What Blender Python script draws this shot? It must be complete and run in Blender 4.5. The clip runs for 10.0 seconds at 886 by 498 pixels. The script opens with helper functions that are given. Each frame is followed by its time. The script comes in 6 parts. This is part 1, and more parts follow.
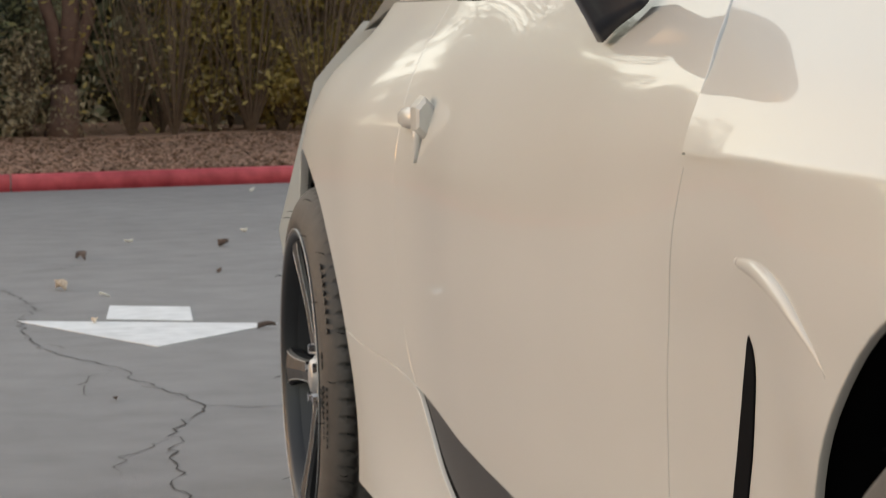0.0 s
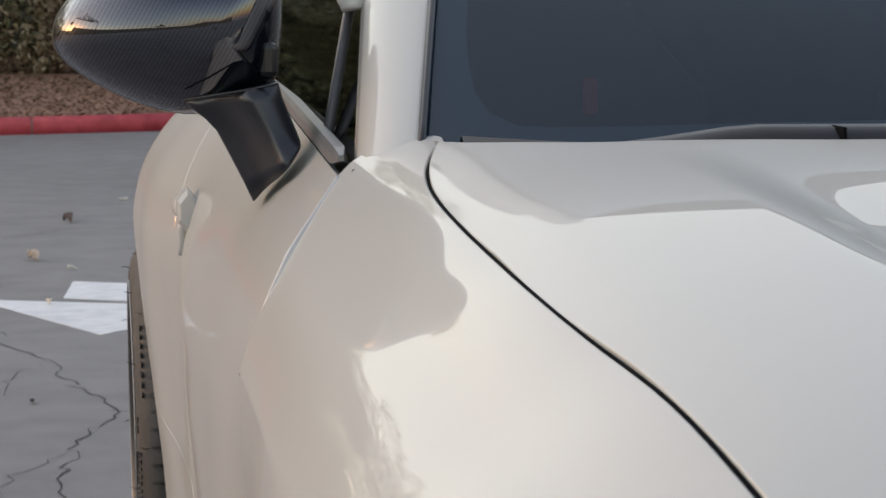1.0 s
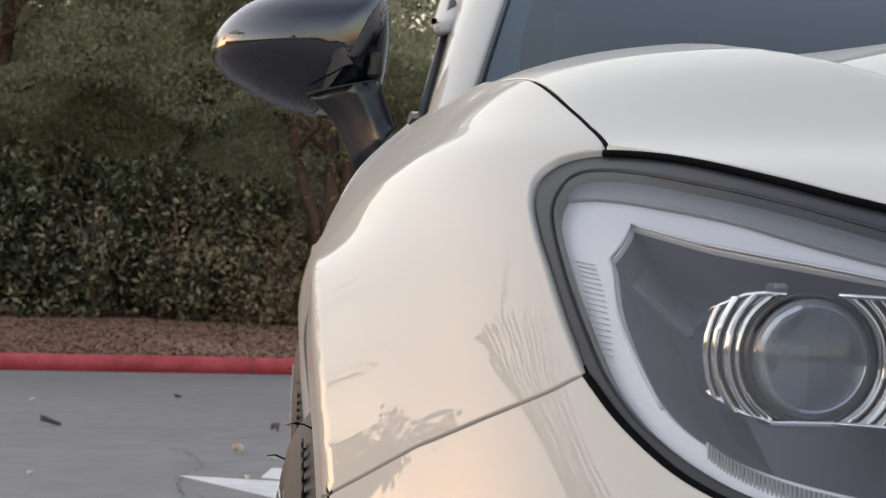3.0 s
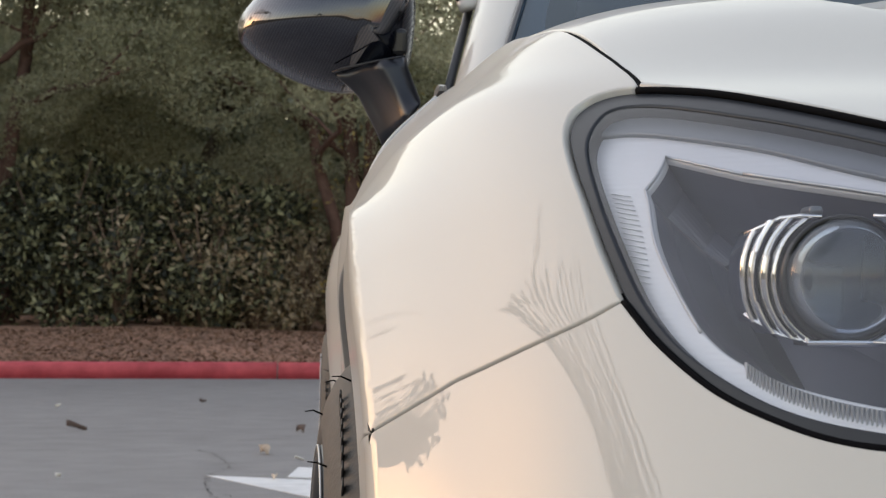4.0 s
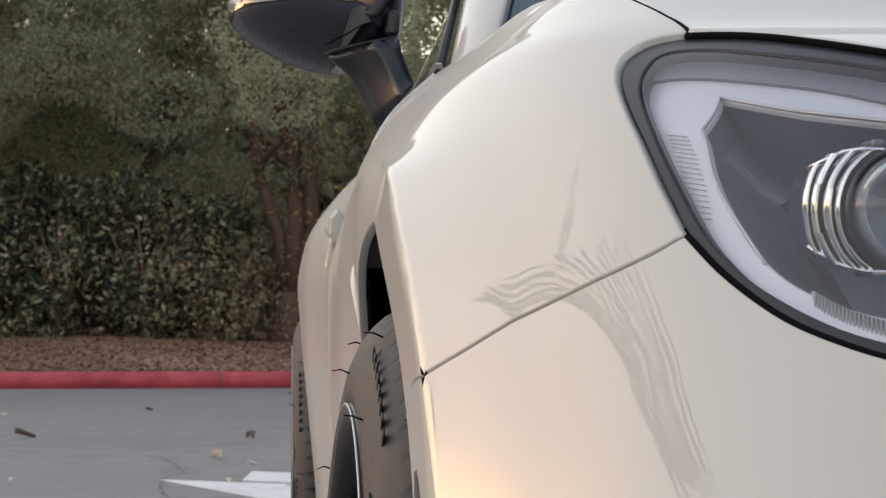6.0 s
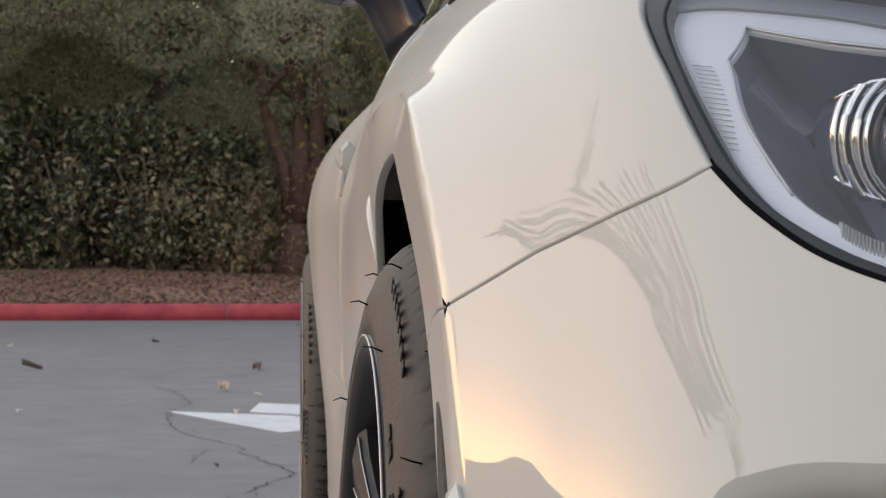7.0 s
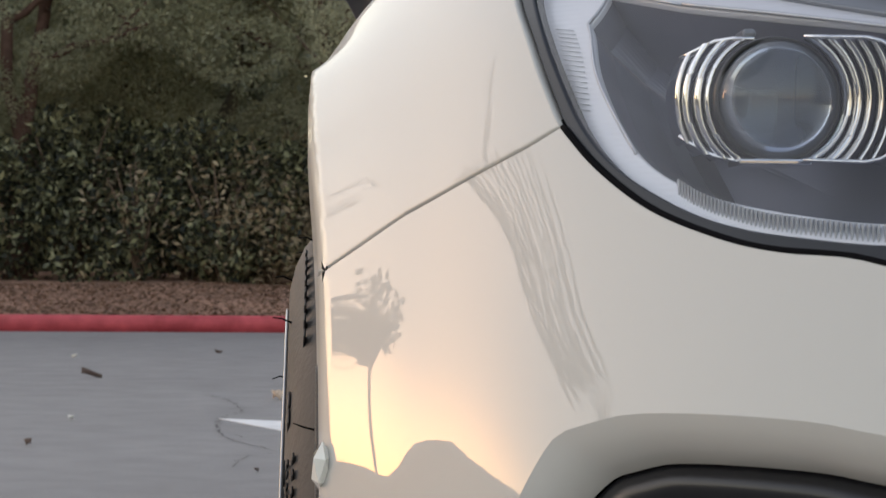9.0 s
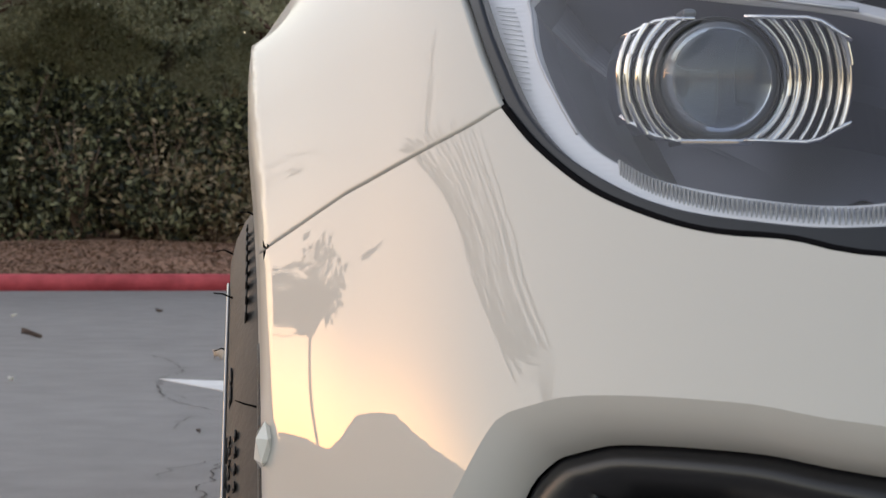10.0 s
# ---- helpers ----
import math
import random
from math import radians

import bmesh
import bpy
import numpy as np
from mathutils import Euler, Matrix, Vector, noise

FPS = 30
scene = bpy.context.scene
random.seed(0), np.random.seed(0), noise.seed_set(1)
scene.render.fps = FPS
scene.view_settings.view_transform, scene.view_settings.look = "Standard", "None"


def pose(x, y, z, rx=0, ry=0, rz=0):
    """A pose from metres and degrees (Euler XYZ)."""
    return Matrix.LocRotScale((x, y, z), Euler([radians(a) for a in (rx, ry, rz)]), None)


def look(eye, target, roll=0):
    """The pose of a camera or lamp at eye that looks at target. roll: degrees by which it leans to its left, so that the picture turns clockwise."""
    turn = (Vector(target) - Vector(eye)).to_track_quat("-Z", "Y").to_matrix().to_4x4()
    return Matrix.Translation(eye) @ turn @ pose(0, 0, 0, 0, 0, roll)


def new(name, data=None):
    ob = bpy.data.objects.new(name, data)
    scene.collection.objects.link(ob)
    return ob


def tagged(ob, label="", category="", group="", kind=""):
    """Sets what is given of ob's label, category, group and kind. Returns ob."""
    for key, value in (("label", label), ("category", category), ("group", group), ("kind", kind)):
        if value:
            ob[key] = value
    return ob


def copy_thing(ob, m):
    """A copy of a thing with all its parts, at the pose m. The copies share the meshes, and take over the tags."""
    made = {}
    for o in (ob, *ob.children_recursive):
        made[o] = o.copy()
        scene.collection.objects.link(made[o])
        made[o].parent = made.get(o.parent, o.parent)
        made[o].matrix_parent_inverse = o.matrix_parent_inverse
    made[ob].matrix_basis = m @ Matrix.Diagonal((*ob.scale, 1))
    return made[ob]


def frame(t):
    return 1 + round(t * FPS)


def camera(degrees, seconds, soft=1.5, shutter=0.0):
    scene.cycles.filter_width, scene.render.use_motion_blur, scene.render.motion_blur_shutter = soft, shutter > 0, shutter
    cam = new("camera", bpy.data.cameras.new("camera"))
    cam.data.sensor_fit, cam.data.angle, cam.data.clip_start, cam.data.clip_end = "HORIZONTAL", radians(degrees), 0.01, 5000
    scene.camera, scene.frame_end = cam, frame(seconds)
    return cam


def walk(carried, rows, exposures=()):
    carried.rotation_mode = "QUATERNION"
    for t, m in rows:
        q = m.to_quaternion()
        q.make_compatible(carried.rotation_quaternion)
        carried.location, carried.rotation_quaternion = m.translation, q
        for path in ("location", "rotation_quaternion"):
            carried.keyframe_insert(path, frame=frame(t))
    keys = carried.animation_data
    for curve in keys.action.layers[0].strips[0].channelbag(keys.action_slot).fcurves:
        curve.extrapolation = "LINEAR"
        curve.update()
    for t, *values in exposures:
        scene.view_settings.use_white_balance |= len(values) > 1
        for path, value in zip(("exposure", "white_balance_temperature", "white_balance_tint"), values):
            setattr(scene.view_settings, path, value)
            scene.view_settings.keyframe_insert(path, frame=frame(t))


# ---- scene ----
# ---- camera ----
LENS = 22.62
cam = camera(LENS, 10.0, soft=1.2, shutter=0.1)
cam.data.dof.use_dof, cam.data.dof.focus_distance, cam.data.dof.aperture_fstop = True, 1.5, 46.0
PATH = [
    (0, (-1.3262, -1.0375, 0.8034), (-0.9487, 0.9205, 0.6487), -1.13),
    (0.1, (-1.2611, -0.9306, 0.8623), (-0.8928, 1.0277, 0.6911), -1.32),
    (0.3, (-1.1909, -0.9285, 0.9920), (-0.8192, 1.0248, 0.7766), -1.72),
    (0.5, (-1.1366, -1.0056, 1.0804), (-0.7706, 0.9456, 0.8380), -1.96),
    (0.7, (-1.0536, -0.9511, 1.0617), (-0.7037, 1.0038, 0.8254), -1.65),
    (1, (-0.9333, -1.0070, 1.0109), (-0.6204, 0.9553, 0.7834), -0.69),
    (1.2, (-0.8473, -1.0905, 0.9964), (-0.5958, 0.8821, 0.7829), 0.19),
    (1.5, (-0.8027, -1.2492, 1.0190), (-0.6241, 0.7334, 0.8258), -0.00),
    (2, (-0.8565, -1.3790, 0.9727), (-0.7000, 0.6116, 0.8599), -0.06),
    (2.3, (-0.8290, -1.4589, 0.8601), (-0.6934, 0.5359, 0.8106), 1.32),
    (2.5, (-0.8247, -1.5040, 0.7887), (-0.6970, 0.4918, 0.7722), 1.26),
    (2.7, (-0.8220, -1.5171, 0.7370), (-0.7031, 0.4793, 0.7482), 1.64),
    (2.9, (-0.8236, -1.5331, 0.7133), (-0.7125, 0.4636, 0.7433), 1.54),
    (3, (-0.8268, -1.5477, 0.7051), (-0.7189, 0.4491, 0.7417), 1.33),
    (3.2, (-0.8326, -1.5624, 0.7035), (-0.7359, 0.4349, 0.7398), 0.22),
    (4.5, (-0.8393, -1.5627, 0.6518), (-0.7530, 0.4348, 0.7047), 0.57),
    (5, (-0.8688, -1.5730, 0.6519), (-0.7604, 0.4229, 0.7185), 0.53),
    (5.5, (-0.8788, -1.5733, 0.6375), (-0.7499, 0.4213, 0.7098), 0.56),
    (6, (-0.9005, -1.5736, 0.6293), (-0.7539, 0.4202, 0.6838), 0.17),
    (6.2, (-0.9120, -1.5723, 0.6273), (-0.7618, 0.4217, 0.6657), 0.11),
    (7.5, (-0.9045, -1.5678, 0.6288), (-0.7847, 0.4286, 0.6139), 0.55),
    (7.8, (-0.8555, -1.5751, 0.6119), (-0.7784, 0.4233, 0.5953), 1.20),
    (8, (-0.8279, -1.5865, 0.6007), (-0.7618, 0.4122, 0.5756), 1.35),
    (8.5, (-0.7946, -1.5842, 0.5900), (-0.7392, 0.4148, 0.5596), 1.07),
    (9, (-0.7977, -1.5884, 0.5998), (-0.7275, 0.4104, 0.6086), 0.55),
    (9.2, (-0.7979, -1.5931, 0.6192), (-0.7161, 0.4043, 0.6808), 0.54),
    (9.5, (-0.7965, -1.5811, 0.6315), (-0.7015, 0.4157, 0.6901), 0.49),
    (9.7, (-0.7962, -1.5927, 0.6268), (-0.6922, 0.4043, 0.6587), 0.40),
    (10, (-0.7982, -1.5870, 0.6123), (-0.6742, 0.4089, 0.5811), 0.25),
]
walk(cam, [(t, look(eye, target, roll)) for t, eye, target, roll in PATH], exposures=[(0.0, 1.73, 6900, 7), (0.5, 1.60, 6650, 9), (1.0, 1.56, 6430, 10), (1.5, 1.48, 6360, 10), (2.0, 1.53, 6400, 11), (2.5, 1.58, 6520, 12), (3.0, 1.60, 6520, 11), (5.0, 1.64, 6500, 10), (7.5, 1.60, 6450, 10), (10.0, 1.60, 6430, 10)])

# ---- light ----
SUN_WEST = (-0.886, 0.452, 0.10)                       # towards the glow of the sunset
world = bpy.data.worlds.new("dusk_sky")
scene.world = world
world.use_nodes = True
wn, wl = world.node_tree.nodes, world.node_tree.links
wn.clear()
sky = wn.new("ShaderNodeTexSky")
sky.sky_type, sky.sun_disc = "NISHITA", False
sky.sun_elevation, sky.sun_rotation = radians(0.6), math.atan2(SUN_WEST[0], SUN_WEST[1])
sky.air_density, sky.dust_density, sky.ozone_density = 1.0, 1.8, 1.0
# thin high cloud: pale and warm towards the horizon, greyer overhead
veil, place, parts_xyz, height = (wn.new(k) for k in ("ShaderNodeBackground", "ShaderNodeTexCoord", "ShaderNodeSeparateXYZ", "ShaderNodeValToRGB"))
height.color_ramp.elements[0].position, height.color_ramp.elements[1].position = 0.0, 0.85
height.color_ramp.elements[0].color, height.color_ramp.elements[1].color = (0.82, 0.81, 0.83, 1), (0.208, 0.190, 0.264, 1)
wl.new(place.outputs["Generated"], parts_xyz.inputs[0])
wl.new(parts_xyz.outputs["Z"], height.inputs[0])
wl.new(height.outputs[0], veil.inputs[0])
# the cloud is brighter on the sunset's side of the sky
side_dot, side_gain = wn.new("ShaderNodeVectorMath"), wn.new("ShaderNodeMath")
side_dot.operation, side_dot.inputs[1].default_value = "DOT_PRODUCT", (SUN_WEST[0], SUN_WEST[1], 0.0)
side_gain.operation, side_gain.inputs[1].default_value, side_gain.inputs[2].default_value = "MULTIPLY_ADD", 0.125, 0.300
wl.new(place.outputs["Generated"], side_dot.inputs[0])
wl.new(side_dot.outputs["Value"], side_gain.inputs[0])
wl.new(side_gain.outputs[0], veil.inputs[1])
glow = wn.new("ShaderNodeBackground")
glow.inputs[1].default_value = 0.42
both, out = wn.new("ShaderNodeAddShader"), wn.new("ShaderNodeOutputWorld")
wl.new(sky.outputs[0], glow.inputs[0])
wl.new(glow.outputs[0], both.inputs[0])
wl.new(veil.outputs[0], both.inputs[1])
# the afterglow round the place where the sun went down: orange at its heart, yellow further out
near_dot, near_map, ember, ember_bg, whole = wn.new("ShaderNodeVectorMath"), wn.new("ShaderNodeMapRange"), wn.new("ShaderNodeValToRGB"), wn.new("ShaderNodeBackground"), wn.new("ShaderNodeAddShader")
flat_sky, flat_unit = wn.new("ShaderNodeVectorMath"), wn.new("ShaderNodeVectorMath")      # the glow lies flat along the horizon
flat_sky.operation, flat_sky.inputs[1].default_value, flat_unit.operation = "MULTIPLY", (1.0, 1.0, 3.6), "NORMALIZE"
near_dot.operation, near_dot.inputs[1].default_value = "DOT_PRODUCT", Vector((-0.886, 0.452, 0.47)).normalized()
wl.new(place.outputs["Generated"], flat_sky.inputs[0])
wl.new(flat_sky.outputs[0], flat_unit.inputs[0])
near_map.inputs["From Min"].default_value, near_map.inputs["From Max"].default_value = 0.86, 0.995
ember.color_ramp.elements[0].color, ember.color_ramp.elements[1].color = (0, 0, 0, 1), (1.0, 0.52, 0.20, 1)
for spot, tone in ((0.35, (0.010, 0.012, 0.010, 1)), (0.68, (0.085, 0.066, 0.034, 1)), (0.86, (0.44, 0.25, 0.10, 1))):
    ember.color_ramp.elements.new(spot).color = tone
ember_bg.inputs[1].default_value = 1.9
wl.new(flat_unit.outputs[0], near_dot.inputs[0])
wl.new(near_dot.outputs["Value"], near_map.inputs[0])
wl.new(near_map.outputs[0], ember.inputs[0])
wl.new(ember.outputs[0], ember_bg.inputs[0])
wl.new(both.outputs[0], whole.inputs[0])
wl.new(ember_bg.outputs[0], whole.inputs[1])
# the broad warm light that the whole western half of the sky still gives
warm_dot, warm_clip, warm_gain, warm_bg, last = wn.new("ShaderNodeVectorMath"), wn.new("ShaderNodeMath"), wn.new("ShaderNodeMath"), wn.new("ShaderNodeBackground"), wn.new("ShaderNodeAddShader")
warm_dot.operation, warm_dot.inputs[1].default_value = "DOT_PRODUCT", Vector((-0.76, 0.62, 0.20)).normalized()
warm_clip.operation, warm_clip.inputs[1].default_value = "MAXIMUM", 0.0
warm_gain.operation, warm_gain.inputs[1].default_value = "MULTIPLY", 0.145
warm_bg.inputs[0].default_value = (1.0, 0.85, 0.58, 1)
wl.new(place.outputs["Generated"], warm_dot.inputs[0])
wl.new(warm_dot.outputs["Value"], warm_clip.inputs[0])
wl.new(warm_clip.outputs[0], warm_gain.inputs[0])
wl.new(warm_gain.outputs[0], warm_bg.inputs[1])
wl.new(whole.outputs[0], last.inputs[0])
wl.new(warm_bg.outputs[0], last.inputs[1])
wl.new(last.outputs[0], out.inputs[0])
sun = new("sun", bpy.data.lights.new("sun", "SUN"))
sun.data.energy, sun.data.angle, sun.data.color = 0.05, radians(105), (1.0, 0.84, 0.54)
sun.matrix_world = look((0, 0, 0), (0.76, -0.62, -0.20))


# ---- materials ----
def material(name, colour, rough=0.5, metal=0.0, vary=0.0, scale=8.0, bump=0.0, bump_scale=60.0, coat=0.0, spec=0.5, tint=None, patch=1.2):
    """A surface with variation at two scales: broad patches and fine grain."""
    m = bpy.data.materials.new(name)
    m.use_nodes = True
    n, l = m.node_tree.nodes, m.node_tree.links
    b = n["Principled BSDF"]
    b.inputs["Base Color"].default_value = (*colour, 1)
    b.inputs["Roughness"].default_value, b.inputs["Metallic"].default_value = rough, metal
    b.inputs["Specular IOR Level"].default_value = spec
    b.inputs["Coat Weight"].default_value, b.inputs["Coat Roughness"].default_value = coat, 0.004
    place = n.new("ShaderNodeTexCoord")
    if vary:
        broad, fine = n.new("ShaderNodeTexNoise"), n.new("ShaderNodeTexNoise")
        broad.inputs["Scale"].default_value, fine.inputs["Scale"].default_value = patch, scale
        broad.inputs["Detail"].default_value, fine.inputs["Detail"].default_value = 4, 5
        l.new(place.outputs["Object"], broad.inputs["Vector"])
        l.new(place.outputs["Object"], fine.inputs["Vector"])
        add = n.new("ShaderNodeMath")
        add.operation = "MULTIPLY_ADD"
        add.inputs[1].default_value = 0.6
        l.new(fine.outputs["Fac"], add.inputs[0])
        half = n.new("ShaderNodeMath")
        half.operation, half.inputs[1].default_value = "MULTIPLY", 0.4
        l.new(broad.outputs["Fac"], half.inputs[0])
        l.new(half.outputs[0], add.inputs[2])
        ramp = n.new("ShaderNodeValToRGB")
        other = tint or colour
        ramp.color_ramp.elements[0].position, ramp.color_ramp.elements[1].position = 0.3, 0.7
        ramp.color_ramp.elements[0].color = (*[c * (1 - vary) for c in colour], 1)
        ramp.color_ramp.elements[1].color = (*[min(1, c * (1 + vary)) for c in other], 1)
        l.new(add.outputs[0], ramp.inputs[0])
        l.new(ramp.outputs[0], b.inputs["Base Color"])
    if bump:
        relief, bm_node = n.new("ShaderNodeTexNoise"), n.new("ShaderNodeBump")
        relief.inputs["Scale"].default_value, relief.inputs["Detail"].default_value = bump_scale, 6
        bm_node.inputs["Strength"].default_value, bm_node.inputs["Distance"].default_value = bump, 0.01
        l.new(place.outputs["Object"], relief.inputs["Vector"])
        l.new(relief.outputs["Fac"], bm_node.inputs["Height"])
        l.new(bm_node.outputs[0], b.inputs["Normal"])
    return m


def leafy(name, dark, light, rough=0.5, through_light=0.25):
    """Foliage: each leaf has its own tone, some of the light passes through."""
    m = material(name, dark, rough)
    n, l = m.node_tree.nodes, m.node_tree.links
    b, o = n["Principled BSDF"], n["Material Output"]
    geo, ramp, thin, mix = n.new("ShaderNodeNewGeometry"), n.new("ShaderNodeValToRGB"), n.new("ShaderNodeBsdfTranslucent"), n.new("ShaderNodeMixShader")
    ramp.color_ramp.elements[0].color, ramp.color_ramp.elements[1].color = (*dark, 1), (*light, 1)
    l.new(geo.outputs["Random Per Island"], ramp.inputs[0])
    l.new(ramp.outputs[0], b.inputs["Base Color"])
    l.new(ramp.outputs[0], thin.inputs[0])
    mix.inputs[0].default_value = through_light
    l.new(b.outputs[0], mix.inputs[1])
    l.new(thin.outputs[0], mix.inputs[2])
    l.new(mix.outputs[0], o.inputs[0])
    return m


def pane_glass(name, tint, gloss=0.02, least=0.066, most=0.90):
    """Clear sheet: tinted see-through with a mirror reflection that grows at a slant."""
    m = bpy.data.materials.new(name)
    m.use_nodes = True
    n, l = m.node_tree.nodes, m.node_tree.links
    n.remove(n["Principled BSDF"])
    clear, shine, mix, slant, power, lift = (n.new(k) for k in ("ShaderNodeBsdfTransparent", "ShaderNodeBsdfGlossy", "ShaderNodeMixShader", "ShaderNodeLayerWeight", "ShaderNodeMath", "ShaderNodeMath"))
    clear.inputs[0].default_value = (*tint, 1)
    shine.inputs["Roughness"].default_value = gloss
    slant.inputs["Blend"].default_value = 0.5
    power.operation, power.inputs[1].default_value = "POWER", 5.0
    lift.operation, lift.inputs[1].default_value, lift.inputs[2].default_value = "MULTIPLY_ADD", most, least
    l.new(slant.outputs["Facing"], power.inputs[0])
    l.new(power.outputs[0], lift.inputs[0])
    l.new(lift.outputs[0], mix.inputs[0])
    l.new(clear.outputs[0], mix.inputs[1])
    l.new(shine.outputs[0], mix.inputs[2])
    l.new(mix.outputs[0], n["Material Output"].inputs[0])
    return m


def lacquered(m, least, most):
    """Adds a lightly dusty clear coat, whose mirror reflection grows at a slant from least by most."""
    n, l = m.node_tree.nodes, m.node_tree.links
    shine, mix, slant, power, lift = (n.new(k) for k in ("ShaderNodeBsdfGlossy", "ShaderNodeMixShader", "ShaderNodeLayerWeight", "ShaderNodeMath", "ShaderNodeMath"))
    shine.inputs["Roughness"].default_value = 0.012
    slant.inputs["Blend"].default_value = 0.5
    power.operation, power.inputs[1].default_value = "POWER", 4.0
    lift.operation, lift.inputs[1].default_value, lift.inputs[2].default_value = "MULTIPLY_ADD", most, least
    l.new(slant.outputs["Facing"], power.inputs[0])
    l.new(power.outputs[0], lift.inputs[0])
    l.new(lift.outputs[0], mix.inputs[0])
    l.new(n["Principled BSDF"].outputs[0], mix.inputs[1])
    l.new(shine.outputs[0], mix.inputs[2])
    l.new(mix.outputs[0], n["Material Output"].inputs[0])
    return m


def carbon_weave(name):
    """Lacquered carbon fibre: a fine twill under clear coat."""
    m = material(name, (0.0030, 0.0036, 0.0070), 0.36, 0.0, spec=0.08)
    n, l = m.node_tree.nodes, m.node_tree.links
    place, turn, wave, ramp = n.new("ShaderNodeTexCoord"), n.new("ShaderNodeMapping"), n.new("ShaderNodeTexWave"), n.new("ShaderNodeValToRGB")
    turn.inputs["Rotation"].default_value = (0, radians(-30), 0)
    wave.inputs["Scale"].default_value = 95
    ramp.color_ramp.elements[0].color, ramp.color_ramp.elements[1].color = (0.62, 0.65, 0.75, 1), (0.90, 0.92, 0.98, 1)
    l.new(place.outputs["Object"], turn.inputs[0])
    l.new(turn.outputs[0], wave.inputs["Vector"])
    l.new(wave.outputs["Fac"], ramp.inputs[0])
    lacquered(m, 0.125, 0.42)
    l.new(ramp.outputs[0], n["Glossy BSDF"].inputs["Color"])
    return m


PAINT = lacquered(material("white_paint", (0.516, 0.498, 0.466), 0.5, vary=0.012, scale=3.0, spec=0.12), 0.055, 0.42)
BLACK = material("black_plastic", (0.018, 0.018, 0.020), 0.42, vary=0.15, scale=40, bump=0.05, bump_scale=900)
COWLBLACK = material("cowl_black", (0.014, 0.014, 0.016), 0.38, vary=0.12, scale=40)
SATIN = material("satin_black", (0.012, 0.012, 0.014), 0.32, vary=0.1, scale=30)
DARK = material("dark_cavity", (0.005, 0.005, 0.006), 0.9, vary=0.2, scale=20, spec=0.05)
RUBBER = material("tyre_rubber", (0.060, 0.053, 0.048), 0.72, vary=0.25, scale=30, bump=0.12, bump_scale=260)
GASKET = material("lamp_gasket", (0.022, 0.025, 0.031), 0.30, vary=0.12, scale=50, spec=0.32)
RIM = material("anthracite_rim", (0.018, 0.019, 0.022), 0.45, 0.1, vary=0.12, scale=30, coat=0.05)
BRIGHT = material("machined_alloy", (0.62, 0.62, 0.63), 0.28, 0.9, vary=0.06, scale=60)
DULLALLOY = material("dull_alloy", (0.40, 0.41, 0.42), 0.42, 0.7, vary=0.08, scale=60)
CHROME = material("lamp_chrome", (0.78, 0.78, 0.80), 0.10, 1.0)
LIPSILVER = material("satin_silver_lip", (0.50, 0.51, 0.54), 0.38, 0.6, vary=0.05, scale=60)
SILVER = material("silver_housing", (0.62, 0.63, 0.66), 0.35, 0.3, vary=0.04, scale=40)
GUIDE = material("light_guide_silver", (0.62, 0.63, 0.67), 0.3, 0.2, vary=0.05, scale=30)
_n, _l = GUIDE.node_tree.nodes, GUIDE.node_tree.links
_c, _w, _u = _n.new("ShaderNodeTexCoord"), _n.new("ShaderNodeTexWave"), _n.new("ShaderNodeBump")
_w.bands_direction, _w.inputs["Scale"].default_value = "Z", 110.0
_u.inputs["Strength"].default_value, _u.inputs["Distance"].default_value = 0.10, 0.0008
_l.new(_c.outputs["Object"], _w.inputs["Vector"])
_l.new(_w.outputs["Fac"], _u.inputs["Height"])
_l.new(_u.outputs[0], _n["Principled BSDF"].inputs["Normal"])
GREYBOWL = material("grey_lamp_bowl", (0.128, 0.135, 0.185), 0.30, 0.2, vary=0.08, scale=30)
RIBGREY = material("ribbed_guide", (0.40, 0.41, 0.44), 0.3, 0.2, vary=0.05, scale=40)
ROOFGREY = material("lamp_roof_grey", (0.16, 0.175, 0.20), 0.3, 0.2, vary=0.05, scale=40)
LENSGLASS = pane_glass("lamp_cover", (0.90, 0.91, 0.93))
SCREEN = pane_glass("windscreen_glass", (0.36, 0.47, 0.60), least=0.045, most=0.50)
SCREEN.node_tree.nodes["Glossy BSDF"].inputs[0].default_value = (0.72, 0.86, 1.0, 1)
SIDEGLASS = pane_glass("side_glass", (0.045, 0.05, 0.055))
CARBON = carbon_weave("carbon_fibre")
ASPHALT = material("asphalt", (0.200, 0.191, 0.193), 0.68, vary=0.20, scale=5.0, patch=0.5, bump=0.35, bump_scale=220)
KERBRED = material("red_kerb_paint", (0.37, 0.030, 0.045), 0.6, vary=0.3, scale=9, bump=0.25, bump_scale=90, tint=(0.44, 0.065, 0.08))
CONCRETE = material("concrete", (0.30, 0.28, 0.26), 0.85, vary=0.2, scale=10, bump=0.3, bump_scale=120)
MULCH = material("bark_mulch", (0.205, 0.118, 0.082), 0.95, vary=0.45, scale=26, patch=1.6, bump=0.8, bump_scale=38, tint=(0.34, 0.19, 0.13))
MARKING = material("road_paint", (0.66, 0.66, 0.67), 0.8, vary=0.18, scale=14, bump=0.2, bump_scale=200)
CRACK = material("crack", (0.04, 0.038, 0.038), 0.95, vary=0.3, scale=30)
BARK = material("red_brown_bark", (0.125, 0.062, 0.050), 0.9, vary=0.4, scale=14, bump=0.7, bump_scale=30, tint=(0.11, 0.066, 0.052))
